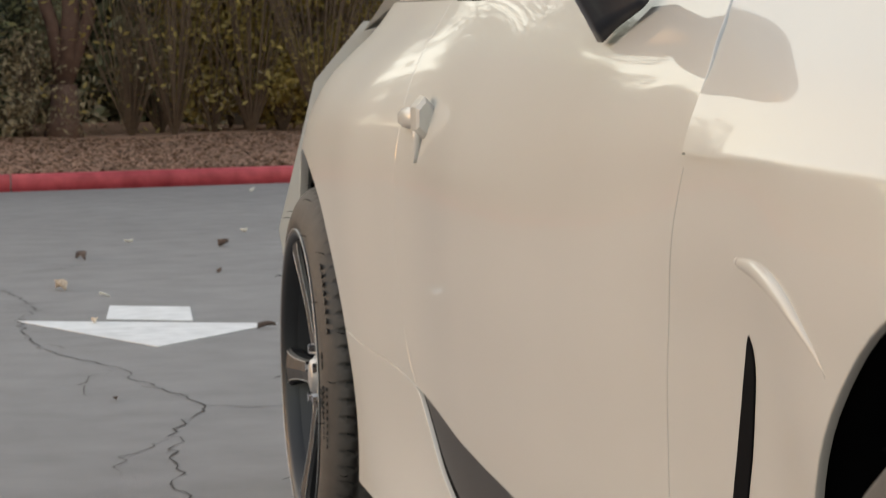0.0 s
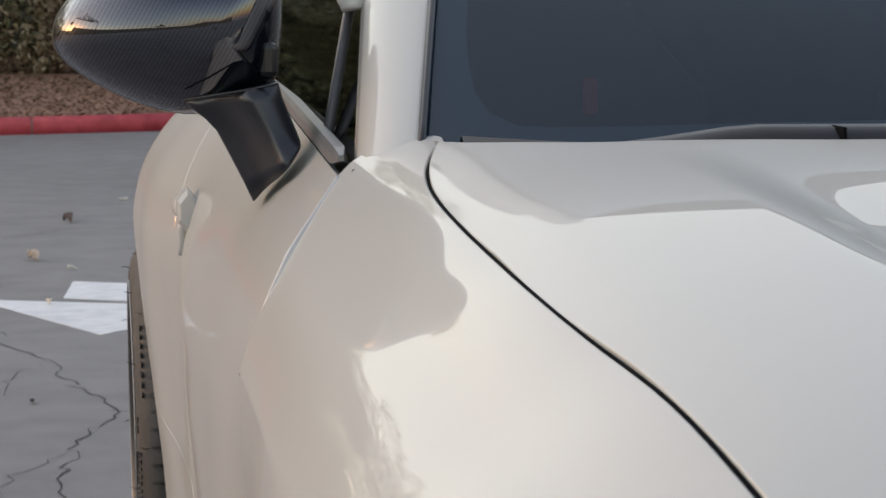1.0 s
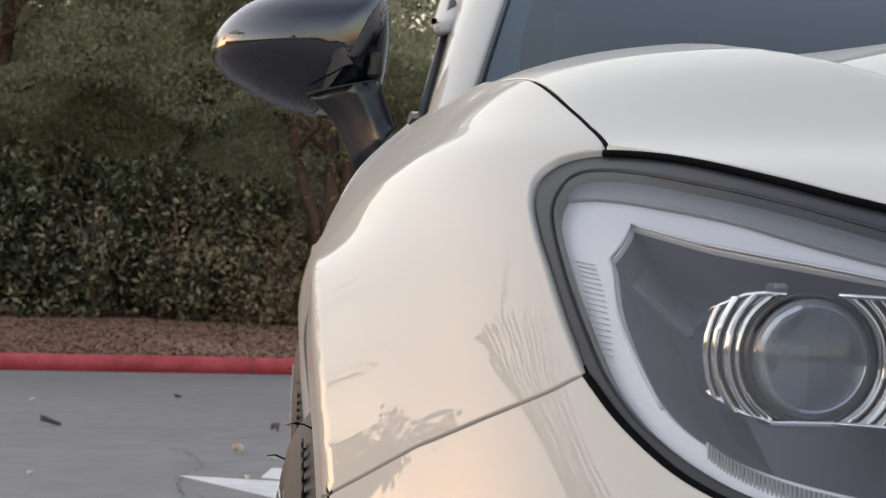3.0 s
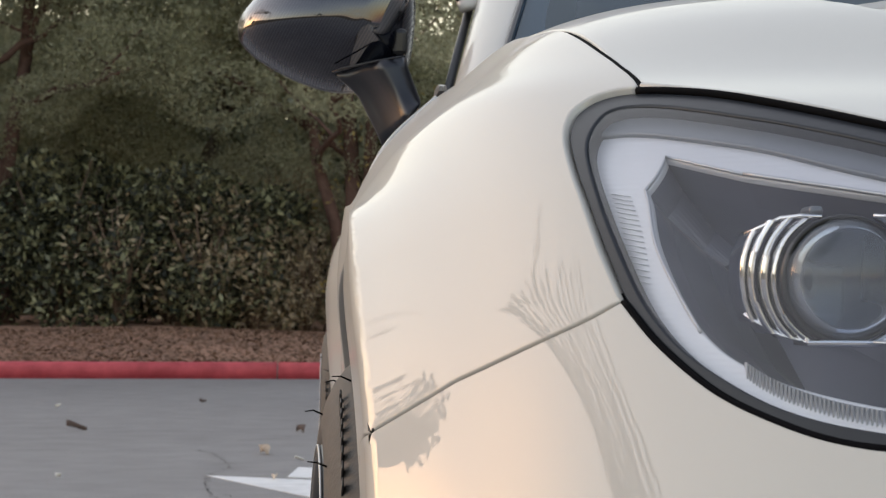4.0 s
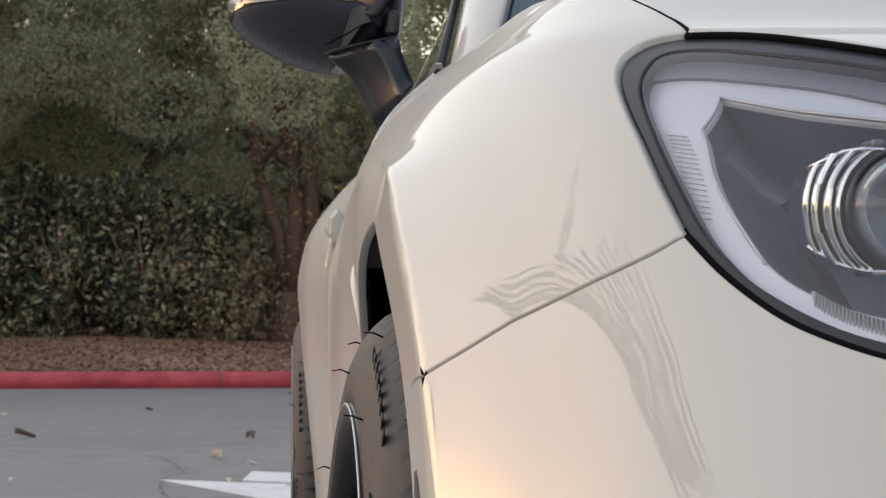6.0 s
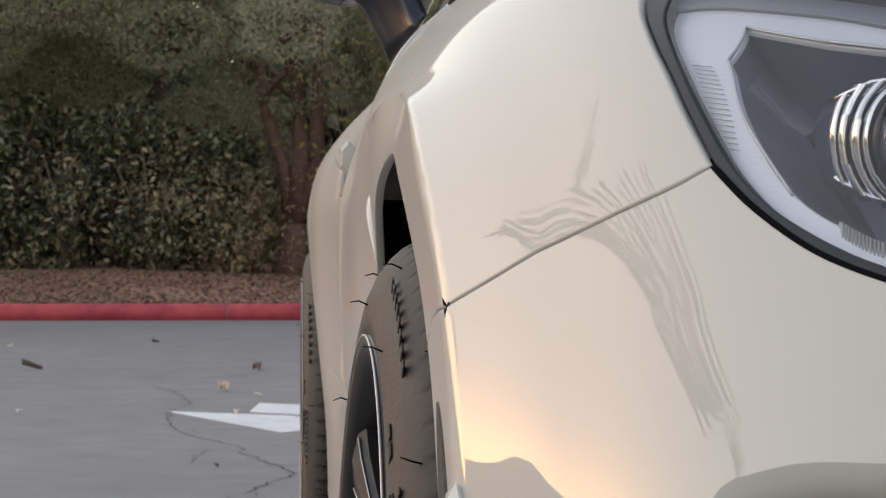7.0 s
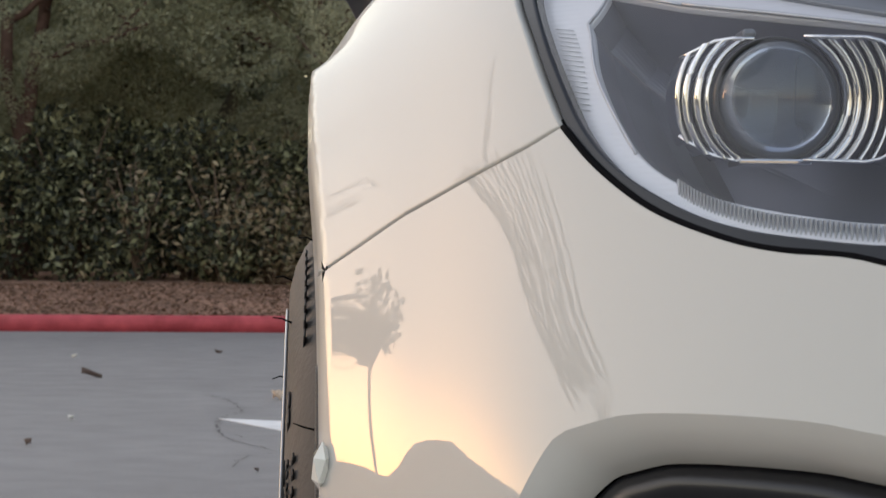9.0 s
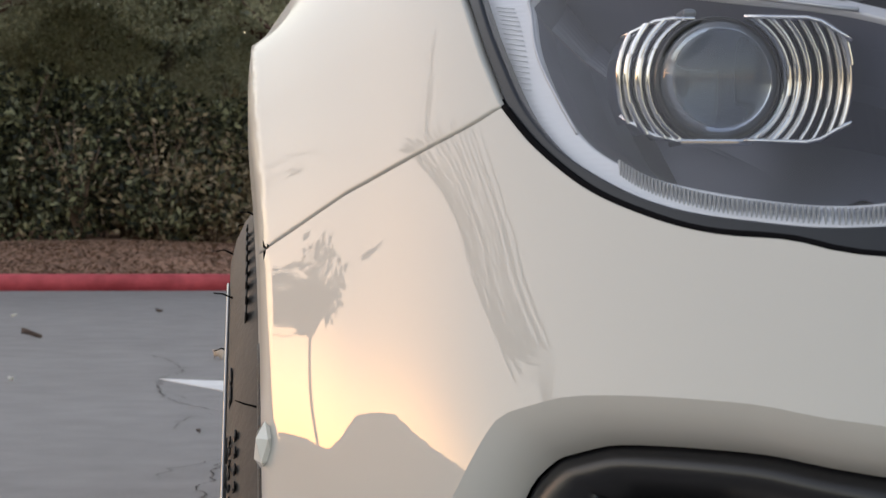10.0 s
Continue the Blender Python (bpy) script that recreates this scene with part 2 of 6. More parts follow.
GREYBARK = material("grey_bark", (0.17, 0.145, 0.12), 0.9, vary=0.35, scale=14, bump=0.6, bump_scale=30)
TWIG = material("dry_twig", (0.135, 0.092, 0.066), 0.9, vary=0.3, scale=20)
OLIVE = leafy("olive_leaves", (0.28, 0.28, 0.19), (0.54, 0.54, 0.37), through_light=0.62)
SHRUBLEAF = leafy("shrub_leaves", (0.022, 0.027, 0.016), (0.35, 0.35, 0.20))
for _n in SHRUBLEAF.node_tree.nodes:
    if _n.bl_idname == "ShaderNodeValToRGB":
        _n.color_ramp.elements[0].position = 0.40      # most leaves dark, a few pale
GOLDLEAF = leafy("golden_leaves", (0.34, 0.27, 0.10), (0.66, 0.52, 0.19), through_light=0.6)
DRYLEAF = leafy("dry_brush", (0.16, 0.12, 0.08), (0.42, 0.34, 0.22))
# darker than FARLEAF: the shade of trees against the glow is in the colour
WESTLEAF = leafy("backlit_leaves", (0.045, 0.048, 0.030), (0.085, 0.085, 0.055), through_light=0.08)
FARLEAF = leafy("far_leaves", (0.20, 0.21, 0.14), (0.40, 0.41, 0.275))
HILL = material("dry_hillside", (0.16, 0.13, 0.085), 0.95, vary=0.3, scale=0.05, patch=0.01)
FALLEN = material("fallen_leaf", (0.40, 0.29, 0.20), 0.8, vary=0.35, scale=60, tint=(0.60, 0.50, 0.40))
DASH = material("grey_dash", (0.09, 0.10, 0.115), 0.7, vary=0.1, scale=40)
CLOTH = material("dark_seat_cloth", (0.02, 0.02, 0.022), 0.85, vary=0.2, scale=30)
REDTRIM = material("red_trim", (0.35, 0.03, 0.03), 0.6, vary=0.1, scale=30)


# ---- mesh tools ----
def spline(rows, t):
    """Smooth curve through rows at t (0 .. len-1), vectorised."""
    rows = np.asarray(rows, float)
    n = len(rows)
    t = np.clip(np.asarray(t, float), 0, n - 1 - 1e-9)
    i = np.floor(t).astype(int)
    f = (t - i).reshape(t.shape + (1,) * (rows.ndim - 1))
    a = rows[np.maximum(i - 1, 0)]
    a = np.where((i == 0).reshape(f.shape), 2 * rows[0] - rows[1], a)
    b, c = rows[i], rows[i + 1]
    d = rows[np.minimum(i + 2, n - 1)]
    d = np.where((i == n - 2).reshape(f.shape), 2 * rows[-1] - rows[-2], d)
    return 0.5 * (2 * b + (c - a) * f + (2 * a - 5 * b + 4 * c - d) * f**2 + (3 * b - a - 3 * c + d) * f**3)


def hermite(keys, vals, v):
    """Smooth values over uneven keys (vals may have further axes)."""
    keys, vals, v = np.asarray(keys, float), np.asarray(vals, float), np.asarray(v, float)
    slope = np.empty_like(vals)
    h = np.diff(keys).reshape((-1,) + (1,) * (vals.ndim - 1))
    sec = np.diff(vals, axis=0) / h
    slope[1:-1] = (sec[:-1] * h[1:] + sec[1:] * h[:-1]) / (h[1:] + h[:-1])
    slope[0], slope[-1] = sec[0], sec[-1]
    v = np.clip(v, keys[0], keys[-1])
    i = np.clip(np.searchsorted(keys, v, side="right") - 1, 0, len(keys) - 2)
    tail = (1,) * (vals.ndim - 1)
    hh = (keys[i + 1] - keys[i]).reshape(v.shape + tail)
    f = ((v - keys[i]) / (keys[i + 1] - keys[i])).reshape(v.shape + tail)
    return ((1 + 2 * f) * (1 - f) ** 2 * vals[i] + f * (1 - f) ** 2 * hh * slope[i]
            + f * f * (3 - 2 * f) * vals[i + 1] + f * f * (f - 1) * hh * slope[i + 1])


def mesh_of(name, verts, faces, normals=None, smooth=True):
    me = bpy.data.meshes.new(name)
    me.from_pydata([tuple(map(float, v)) for v in verts], [], [tuple(map(int, f)) for f in faces])
    me.update()
    if smooth:
        me.polygons.foreach_set("use_smooth", [True] * len(me.polygons))
    if normals is not None:
        me.normals_split_custom_set_from_vertices([tuple(map(float, v)) for v in normals])
    return me


def part(name, data, mat, parent=None, label=""):
    """Links a bmesh or mesh as ONE mesh object, under a thing or a part."""
    if isinstance(data, bmesh.types.BMesh):
        me = bpy.data.meshes.new(name)
        bmesh.ops.recalc_face_normals(data, faces=data.faces[:])
        data.to_mesh(me)
        data.free()
        data = me
    if mat and not data.materials:
        data.materials.append(mat)
    ob = new(name, data)
    if parent:
        ob.parent = parent
    return tagged(ob, label)


def flip_x(me):
    """The mirror image of a mesh across the car's middle."""
    verts = np.empty(3 * len(me.vertices))
    me.vertices.foreach_get("co", verts)
    verts = verts.reshape(-1, 3) * (-1, 1, 1)
    other = mesh_of(me.name, verts, [tuple(reversed(p.vertices)) for p in me.polygons], None)
    other.polygons.foreach_set("use_smooth", [p.use_smooth for p in me.polygons])
    if me.has_custom_normals:
        nor = np.zeros((len(me.vertices), 3))
        for lp, cn in zip(me.loops, me.corner_normals):
            nor[lp.vertex_index] = cn.vector
        other.normals_split_custom_set_from_vertices([tuple(v) for v in nor * (-1, 1, 1)])
    for m in me.materials:
        other.materials.append(m)
    return other


def pair(name, data, mat, parent, label=""):
    """A part and its twin on the car's other side."""
    a = part(name, data, mat, parent, label)
    b = part(name, flip_x(a.data), mat, parent, label)
    return a, b


def smooth_bm(bm):
    for f in bm.faces:
        f.smooth = True
    return bm


def box(x0, x1, y0, y1, z0, z1, bevel=0.0, seg=2, bm=None, m=None):
    bm = bm or bmesh.new()
    r = bmesh.ops.create_cube(bm, size=1.0)
    vs = r["verts"]
    for v in vs:
        v.co = Vector(((x0 + x1) / 2 + v.co.x * (x1 - x0), (y0 + y1) / 2 + v.co.y * (y1 - y0), (z0 + z1) / 2 + v.co.z * (z1 - z0)))
    if bevel:
        es = list({e for v in vs for e in v.link_edges})
        g = bmesh.ops.bevel(bm, geom=es, offset=bevel, segments=seg, affect="EDGES", profile=0.5)
        vs = list({v for f in g["faces"] for v in f.verts} | {v for v in vs if v.is_valid})
    if m is not None:
        bmesh.ops.transform(bm, matrix=m, verts=vs)
    return bm


def loft(rings, closed=True, caps=True):
    """Skin through rings of equal count."""
    n = len(rings[0])
    verts = [p for r in rings for p in r]
    faces = []
    for i in range(len(rings) - 1):
        for j in range(n if closed else n - 1):
            k = (j + 1) % n
            faces.append((i * n + j, i * n + k, (i + 1) * n + k, (i + 1) * n + j))
    if caps and closed:
        faces += [tuple(range(n))[::-1], tuple((len(rings) - 1) * n + j for j in range(n))]
    bm = bmesh.new()
    vs = [bm.verts.new(tuple(map(float, v))) for v in verts]
    for f in faces:
        bm.faces.new([vs[i] for i in f])
    bmesh.ops.recalc_face_normals(bm, faces=bm.faces[:])
    return smooth_bm(bm)


def tube(points, radii, sides=8, caps=True):
    """A tapering tube along points."""
    pts = [Vector(p) for p in points]
    rings = []
    up = Vector((0.3, 0.2, 1)).normalized()
    for i, p in enumerate(pts):
        d = (pts[min(i + 1, len(pts) - 1)] - pts[max(i - 1, 0)]).normalized()
        a = d.cross(up)
        if a.length < 1e-3:
            a = d.cross(Vector((1, 0, 0)))
        a.normalize()
        b = d.cross(a)
        r = radii[i] if hasattr(radii, "__len__") else radii
        rings.append([p + r * (math.cos(t) * a + math.sin(t) * b) for t in [2 * math.pi * k / sides for k in range(sides)]])
    return loft(rings, caps=caps)


def revolve(profile, centre, sides=96, mod=None):
    """Turns (x, radius) pairs round the car's cross axis through centre."""
    verts, faces = [], []
    n = len(profile)
    for k in range(sides):
        t = 2 * math.pi * k / sides
        for j, (x, r) in enumerate(profile):
            r = r if mod is None else mod(k, j, x, r)
            verts.append((centre[0] + x, centre[1] + r * math.sin(t), centre[2] + r * math.cos(t)))
    for k in range(sides):
        q = (k + 1) % sides
        for j in range(n - 1):
            faces.append((k * n + j, q * n + j, q * n + j + 1, k * n + j + 1))
    bm = bmesh.new()
    vs = [bm.verts.new(v) for v in verts]
    for f in faces:
        bm.faces.new([vs[i] for i in f])
    bmesh.ops.recalc_face_normals(bm, faces=bm.faces[:])
    return smooth_bm(bm)


def inside(poly, pts):
    """Even-odd test of points against a closed outline."""
    x, y = pts[:, 0], pts[:, 1]
    res = np.zeros(len(pts), bool)
    a, b = poly, np.roll(poly, -1, 0)
    for (ax, ay), (bx, by) in zip(a, b):
        if ay != by:
            res ^= ((ay > y) != (by > y)) & (x < (bx - ax) * (y - ay) / (by - ay) + ax)
    return res


def dense(pts, step, closed=False, smooth=True):
    """An outline resampled along a smooth curve at about the given step."""
    pts = np.asarray(pts, float)
    if closed:
        n = len(pts)
        ext = np.vstack([pts[-2:], pts, pts[:3]])
        t = np.linspace(2, n + 2, 40 * n, endpoint=False)
        c = spline(ext, t)
    else:
        c = spline(pts, np.linspace(0, len(pts) - 1, 40 * len(pts))) if smooth and len(pts) > 2 else pts
    seg = np.r_[0, np.cumsum(np.linalg.norm(np.diff(np.vstack([c, c[:1]]) if closed else c, axis=0), axis=1))]
    m = max(2, int(round(seg[-1] / step)))
    if closed:
        c = np.vstack([c, c[:1]])
        s = np.linspace(0, seg[-1], m, endpoint=False)
    else:
        s = np.linspace(0, seg[-1], m + 1)
    return np.stack([np.interp(s, seg, c[:, k]) for k in range(c.shape[1])], 1)


def panel(name, surf, loops, step, side=1, gap=0.0018, depth=0.014, exact=None, ring=0.0, unit=(1.0, 1.0)):
    """A sheet-metal panel cut out of a surface. loops: outlines, each a list of (points, turned_in) runs, the outer one first.
    Turned-in runs get a rounded edge and a flange. unit scales the surface's parameters to metres, roughly. exact: a function that
    places the points of runs that are not turned in. ring: distance of an extra row of points beside those runs."""
    unit = np.array(unit)
    uv, edges, turned, runs = [], [], [], []
    def at(p):
        return surf(p[:, 0], p[:, 1])
    def nor(p):
        e = 1e-3 / unit
        d0 = surf(p[:, 0] + e[0], p[:, 1]) - surf(p[:, 0] - e[0], p[:, 1])
        d1 = surf(p[:, 0], p[:, 1] + e[1]) - surf(p[:, 0], p[:, 1] - e[1])
        c = np.cross(d0, d1) * side
        return c / np.maximum(np.linalg.norm(c, axis=1, keepdims=True), 1e-12), d0 / (2 * e[0]), d1 / (2 * e[1])
    polys = []
    for k, loop in enumerate(loops):
        pts, flag = [], []
        for run, bent in loop:
            run = np.asarray(run, float)
            pts += list(run[:-1])
            flag += [bent] * (len(run) - 1)
        pts, flag = np.array(pts), np.array(flag)
        area = np.sum(pts[:, 0] * np.roll(pts[:, 1], -1) - np.roll(pts[:, 0], -1) * pts[:, 1])
        if (area > 0) != (k == 0):
            pts, flag = pts[::-1].copy(), np.roll(flag[::-1], -1)
        # draw turned-in points back by half the gap
        n, d0, d1 = nor(pts)
        tan = at(np.roll(pts, -1, 0)) - at(np.roll(pts, 1, 0))
        tan /= np.maximum(np.linalg.norm(tan, axis=1, keepdims=True), 1e-12)
        outw = np.cross(tan, n) * side
        near = flag | np.roll(flag, 1)
        jac = np.stack([d0, d1], 2)
        step2 = np.einsum("nij,nj->ni", np.linalg.pinv(jac), -outw * gap)
        pts = np.where(near[:, None], pts + step2, pts)
        base = len(uv)
        uv += list(pts)
        turned.append((base, len(pts), flag, outw))
        edges += [(base + i, base + (i + 1) % len(pts)) for i in range(len(pts))]
        polys.append(pts)
    allp = np.array(uv)
    lo, hi = polys[0].min(0), polys[0].max(0)
    st = step / unit
    g = np.stack(np.meshgrid(np.arange(lo[0] + st[0] / 2, hi[0], st[0]), np.arange(lo[1] + st[1] / 2, hi[1], st[1]), indexing="ij"), -1).reshape(-1, 2)
    keep = inside(polys[0], g)
    for p in polys[1:]:
        keep &= ~inside(p, g)
    g = g[keep]
    if len(g):
        far = np.ones(len(g), bool)
        for q in np.array_split(np.arange(len(g)), max(1, len(g) // 2000)):
            d = np.linalg.norm((g[q, None] - allp[None]) * unit, axis=2).min(1)
            far[q] = d > 0.45 * step
        g = g[far]
    extra = np.zeros((0, 2))
    if ring:
        for base, count, flag, outw in turned:
            pts = allp[base:base + count]
            soft = ~flag & ~np.roll(flag, 1)
            n, d0, d1 = nor(pts)
            s2 = np.einsum("nij,nj->ni", np.linalg.pinv(np.stack([d0, d1], 2)), -outw * ring)
            extra = np.vstack([extra, (pts + s2)[soft]])
        ok = inside(polys[0], extra)
        extra = extra[ok]
        if len(g) and len(extra):
            far = np.ones(len(g), bool)
            for q in np.array_split(np.arange(len(g)), max(1, len(g) // 2000)):
                far[q] = np.linalg.norm((g[q, None] - extra[None]) * unit, axis=2).min(1) > 0.4 * step
            g = g[far]
    pts = np.vstack([allp, g, extra])
    scaled = pts * unit
    from mathutils.geometry import delaunay_2d_cdt
    vo, _, fo, ov, _, _ = delaunay_2d_cdt([Vector(p) for p in scaled], edges, [], 0, 1e-7)
    vo = np.array([tuple(v) for v in vo]) / unit
    tri = np.array([f for f in fo if len(f) == 3])
    mid = vo[tri].mean(1)
    keep = inside(polys[0], mid)
    for p in polys[1:]:
        keep &= ~inside(p, mid)
    tri = tri[keep]
    back = {}
    for i, src in enumerate(ov):
        for s in src:
            back[s] = i
    verts, normals = at(vo), nor(vo)[0]
    faces = [tuple(t) for t in tri]
    verts, normals = list(verts), list(normals)
    if exact is not None:
        for base, count, flag, outw in turned:
            for i in range(count):
                if not flag[i] or not flag[i - 1]:
                    j = back[base + i]
                    got = exact(vo[j])
                    if got is not None:
                        verts[j], normals[j] = got
    for base, count, flag, outw in turned:
        idx = [back[base + i] for i in range(count)]
        r1, r2 = {}, {}
        for i in range(count):
            if flag[i] or flag[i - 1]:
                p, n = verts[idx[i]], normals[idx[i]]
                o = outw[i]
                r1[i] = len(verts)
                verts.append(p + o * 0.0012 - n * 0.0014)
                normals.append((o * 0.9 + n * 0.3) / np.linalg.norm(o * 0.9 + n * 0.3))
                r2[i] = len(verts)
                verts.append(p + o * 0.0012 - n * depth)
                normals.append(o)
        for i in range(count):
            if flag[i]:
                j = (i + 1) % count
                faces.append((idx[i], idx[j], r1[j], r1[i]))
                faces.append((r1[i], r1[j], r2[j], r2[i]))
    v, n = np.array(verts), np.array(normals)
    good = []
    for f in faces:
        a, b, c = v[f[0]], v[f[1]], v[f[2]]
        fn = np.cross(b - a, c - a)
        good.append(f if fn @ n[list(f)].sum(0) >= 0 else f[::-1])
    return mesh_of(name, v, good, n)


def backing(surf, pts, side, width=0.03, sink=0.006, unit=(1.0, 1.0)):
    """A dark strip under a panel gap, put there in place of the gap's own shade."""
    pts = np.asarray(pts, float)
    e = 1e-3
    d0 = surf(pts[:, 0] + e, pts[:, 1]) - surf(pts[:, 0] - e, pts[:, 1])
    d1 = surf(pts[:, 0], pts[:, 1] + e) - surf(pts[:, 0], pts[:, 1] - e)
    n = np.cross(d0, d1) * side
    n /= np.linalg.norm(n, axis=1, keepdims=True)
    p = surf(pts[:, 0], pts[:, 1])
    t = np.gradient(p, axis=0)
    t /= np.linalg.norm(t, axis=1, keepdims=True)
    o = np.cross(t, n)
    a, b = p + o * width / 2 - n * sink, p - o * width / 2 - n * sink
    k = len(p)
    return mesh_of("seam_shade", np.vstack([a, b]), [(i, i + 1, k + i + 1, k + i) for i in range(k - 1)])


# ---- the car's surfaces ----
# half width of the flank: one row for each station along the car, one value for each level
LEVELS = (0.18, 0.30, 0.45, 0.60, 0.70, 0.76, 0.82, 0.88, 0.95)
FLANK = {
    -0.46: (0.806, 0.815, 0.818, 0.821, 0.824, 0.822, 0.790, 0.74, 0.688),
    -0.33: (0.818, 0.822, 0.824, 0.825, 0.830, 0.826, 0.795, 0.74, 0.688),
    -0.18: (0.824, 0.827, 0.829, 0.832, 0.834, 0.826, 0.790, 0.735, 0.683),
    0.02: (0.830, 0.838, 0.840, 0.840, 0.834, 0.812, 0.775, 0.72, 0.668),
    0.18: (0.824, 0.828, 0.830, 0.836, 0.840, 0.828, 0.785, 0.726, 0.675),
    0.30: (0.800, 0.806, 0.816, 0.832, 0.838, 0.827, 0.788, 0.730, 0.678),
    0.45: (0.792, 0.794, 0.800, 0.816, 0.829, 0.824, 0.791, 0.734, 0.682),
    0.60: (0.800, 0.798, 0.804, 0.819, 0.829, 0.823, 0.795, 0.738, 0.686),
    0.80: (0.836, 0.820, 0.824, 0.835, 0.834, 0.822, 0.792, 0.738, 0.686),
    1.00: (0.848, 0.826, 0.831, 0.838, 0.833, 0.818, 0.788, 0.737, 0.685),
    1.45: (0.846, 0.824, 0.828, 0.836, 0.830, 0.808, 0.778, 0.735, 0.683),
    1.80: (0.844, 0.817, 0.820, 0.827, 0.826, 0.812, 0.783, 0.738, 0.686),
    1.95: (0.839, 0.822, 0.829, 0.839, 0.840, 0.826, 0.793, 0.742, 0.690),
    2.12: (0.832, 0.833, 0.846, 0.858, 0.858, 0.843, 0.804, 0.746, 0.694),
    2.25: (0.834, 0.840, 0.852, 0.862, 0.861, 0.847, 0.806, 0.746, 0.694),
    2.575: (0.862, 0.862, 0.864, 0.866, 0.860, 0.841, 0.802, 0.738, 0.686),
    2.80: (0.848, 0.848, 0.846, 0.840, 0.824, 0.800, 0.760, 0.697, 0.647),
    3.05: (0.800, 0.802, 0.800, 0.790, 0.765, 0.735, 0.692, 0.630, 0.580),
    3.45: (0.670, 0.690, 0.690, 0.680, 0.650, 0.620, 0.580, 0.53, 0.478),
}


def flank(y, z):
    """Point on the flank at station y and height z."""
    y, z = np.asarray(y, float), np.asarray(z, float)
    across = hermite(LEVELS, np.array(list(FLANK.values())).T, z)
    keys = np.array(list(FLANK))
    slope = np.gradient(across, keys, axis=-1)
    v = np.clip(y, keys[0], keys[-1])
    i = np.clip(np.searchsorted(keys, v, side="right") - 1, 0, len(keys) - 2)
    pick = lambda a, k: np.take_along_axis(a, k[..., None], -1)[..., 0]
    h = keys[i + 1] - keys[i]
    f = (v - keys[i]) / h
    x = ((1 + 2 * f) * (1 - f) ** 2 * pick(across, i) + f * (1 - f) ** 2 * h * pick(slope, i)
         + f * f * (3 - 2 * f) * pick(across, i + 1) + f * f * (f - 1) * h * pick(slope, i + 1))
    return np.stack([-x, y + 0 * x, z + 0 * x], -1)


# front sheet: rows follow the crease from the foot of the bumper, over the arch, back to the windscreen;
# columns run from the crease inwards
FRONT = [
    [(-0.812, -0.445, 0.18), (-0.770, -0.525, 0.18), (-0.705, -0.610, 0.18), (-0.58, -0.715, 0.18), (-0.35, -0.800, 0.18), (0, -0.835, 0.18)],
    [(-0.816, -0.432, 0.34), (-0.772, -0.515, 0.34), (-0.707, -0.605, 0.34), (-0.58, -0.712, 0.34), (-0.35, -0.798, 0.34), (0, -0.835, 0.34)],
    [(-0.818, -0.405, 0.487), (-0.772, -0.486, 0.49), (-0.708, -0.580, 0.49), (-0.58, -0.690, 0.49), (-0.35, -0.782, 0.49), (0, -0.825, 0.49)],
    [(-0.822, -0.340, 0.594), (-0.775, -0.422, 0.598), (-0.709, -0.525, 0.602), (-0.58, -0.645, 0.605), (-0.35, -0.750, 0.61), (0, -0.800, 0.61)],
    [(-0.829, -0.268, 0.662), (-0.779, -0.366, 0.664), (-0.708, -0.486, 0.665), (-0.58, -0.605, 0.665), (-0.35, -0.715, 0.67), (0, -0.770, 0.67)],
    [(-0.833, -0.185, 0.712), (-0.783, -0.295, 0.722), (-0.712, -0.425, 0.730), (-0.59, -0.545, 0.722), (-0.36, -0.660, 0.715), (0, -0.720, 0.71)],
    [(-0.831, -0.090, 0.725), (-0.789, -0.190, 0.763), (-0.728, -0.310, 0.784), (-0.665, -0.385, 0.782), (-0.50, -0.500, 0.768), (-0.3, -0.600, 0.75)],
    [(-0.828, 0.060, 0.736), (-0.800, 0.030, 0.770), (-0.755, -0.01, 0.808), (-0.710, -0.030, 0.845), (-0.66, -0.080, 0.852), (-0.55, -0.150, 0.85)],
    [(-0.832, 0.300, 0.742), (-0.801, 0.280, 0.789), (-0.758, 0.260, 0.829), (-0.715, 0.240, 0.8640), (-0.66, 0.230, 0.876), (-0.58, 0.220, 0.882)],
    [(-0.831, 0.500, 0.742), (-0.801, 0.490, 0.802), (-0.756, 0.480, 0.844), (-0.708, 0.470, 0.880), (-0.66, 0.460, 0.893), (-0.60, 0.450, 0.898)],
    [(-0.832, 0.640, 0.742), (-0.799, 0.640, 0.812), (-0.751, 0.640, 0.860), (-0.697, 0.640, 0.892), (-0.65, 0.640, 0.902), (-0.60, 0.640, 0.904)],
    [(-0.832, 0.800, 0.742), (-0.800, 0.800, 0.820), (-0.752, 0.800, 0.872), (-0.697, 0.800, 0.904), (-0.65, 0.800, 0.912), (-0.60, 0.800, 0.912)],
]


def eased(p0, p1, p2, p3, h0, h1, h2, f):
    """Curve from p1 to p2 whose slopes allow for uneven spacing h."""
    m1 = ((p1 - p0) / h0 * h1 + (p2 - p1) / h1 * h0) / (h0 + h1) * h1
    m2 = ((p2 - p1) / h1 * h2 + (p3 - p2) / h2 * h1) / (h1 + h2) * h1
    return (1 + 2 * f) * (1 - f) ** 2 * p1 + f * (1 - f) ** 2 * m1 + f * f * (3 - 2 * f) * p2 + f * f * (f - 1) * m2


def ends(a):
    """Control rows with one straight step added before the first and after the last."""
    return np.concatenate([2 * a[:1] - a[1:2], a, 2 * a[-1:] - a[-2:-1]])


FRONT = np.array(FRONT, float)
_rows = ends(FRONT)
_rise = np.linalg.norm(np.diff(_rows, axis=0), axis=2)[:, :3].mean(1)


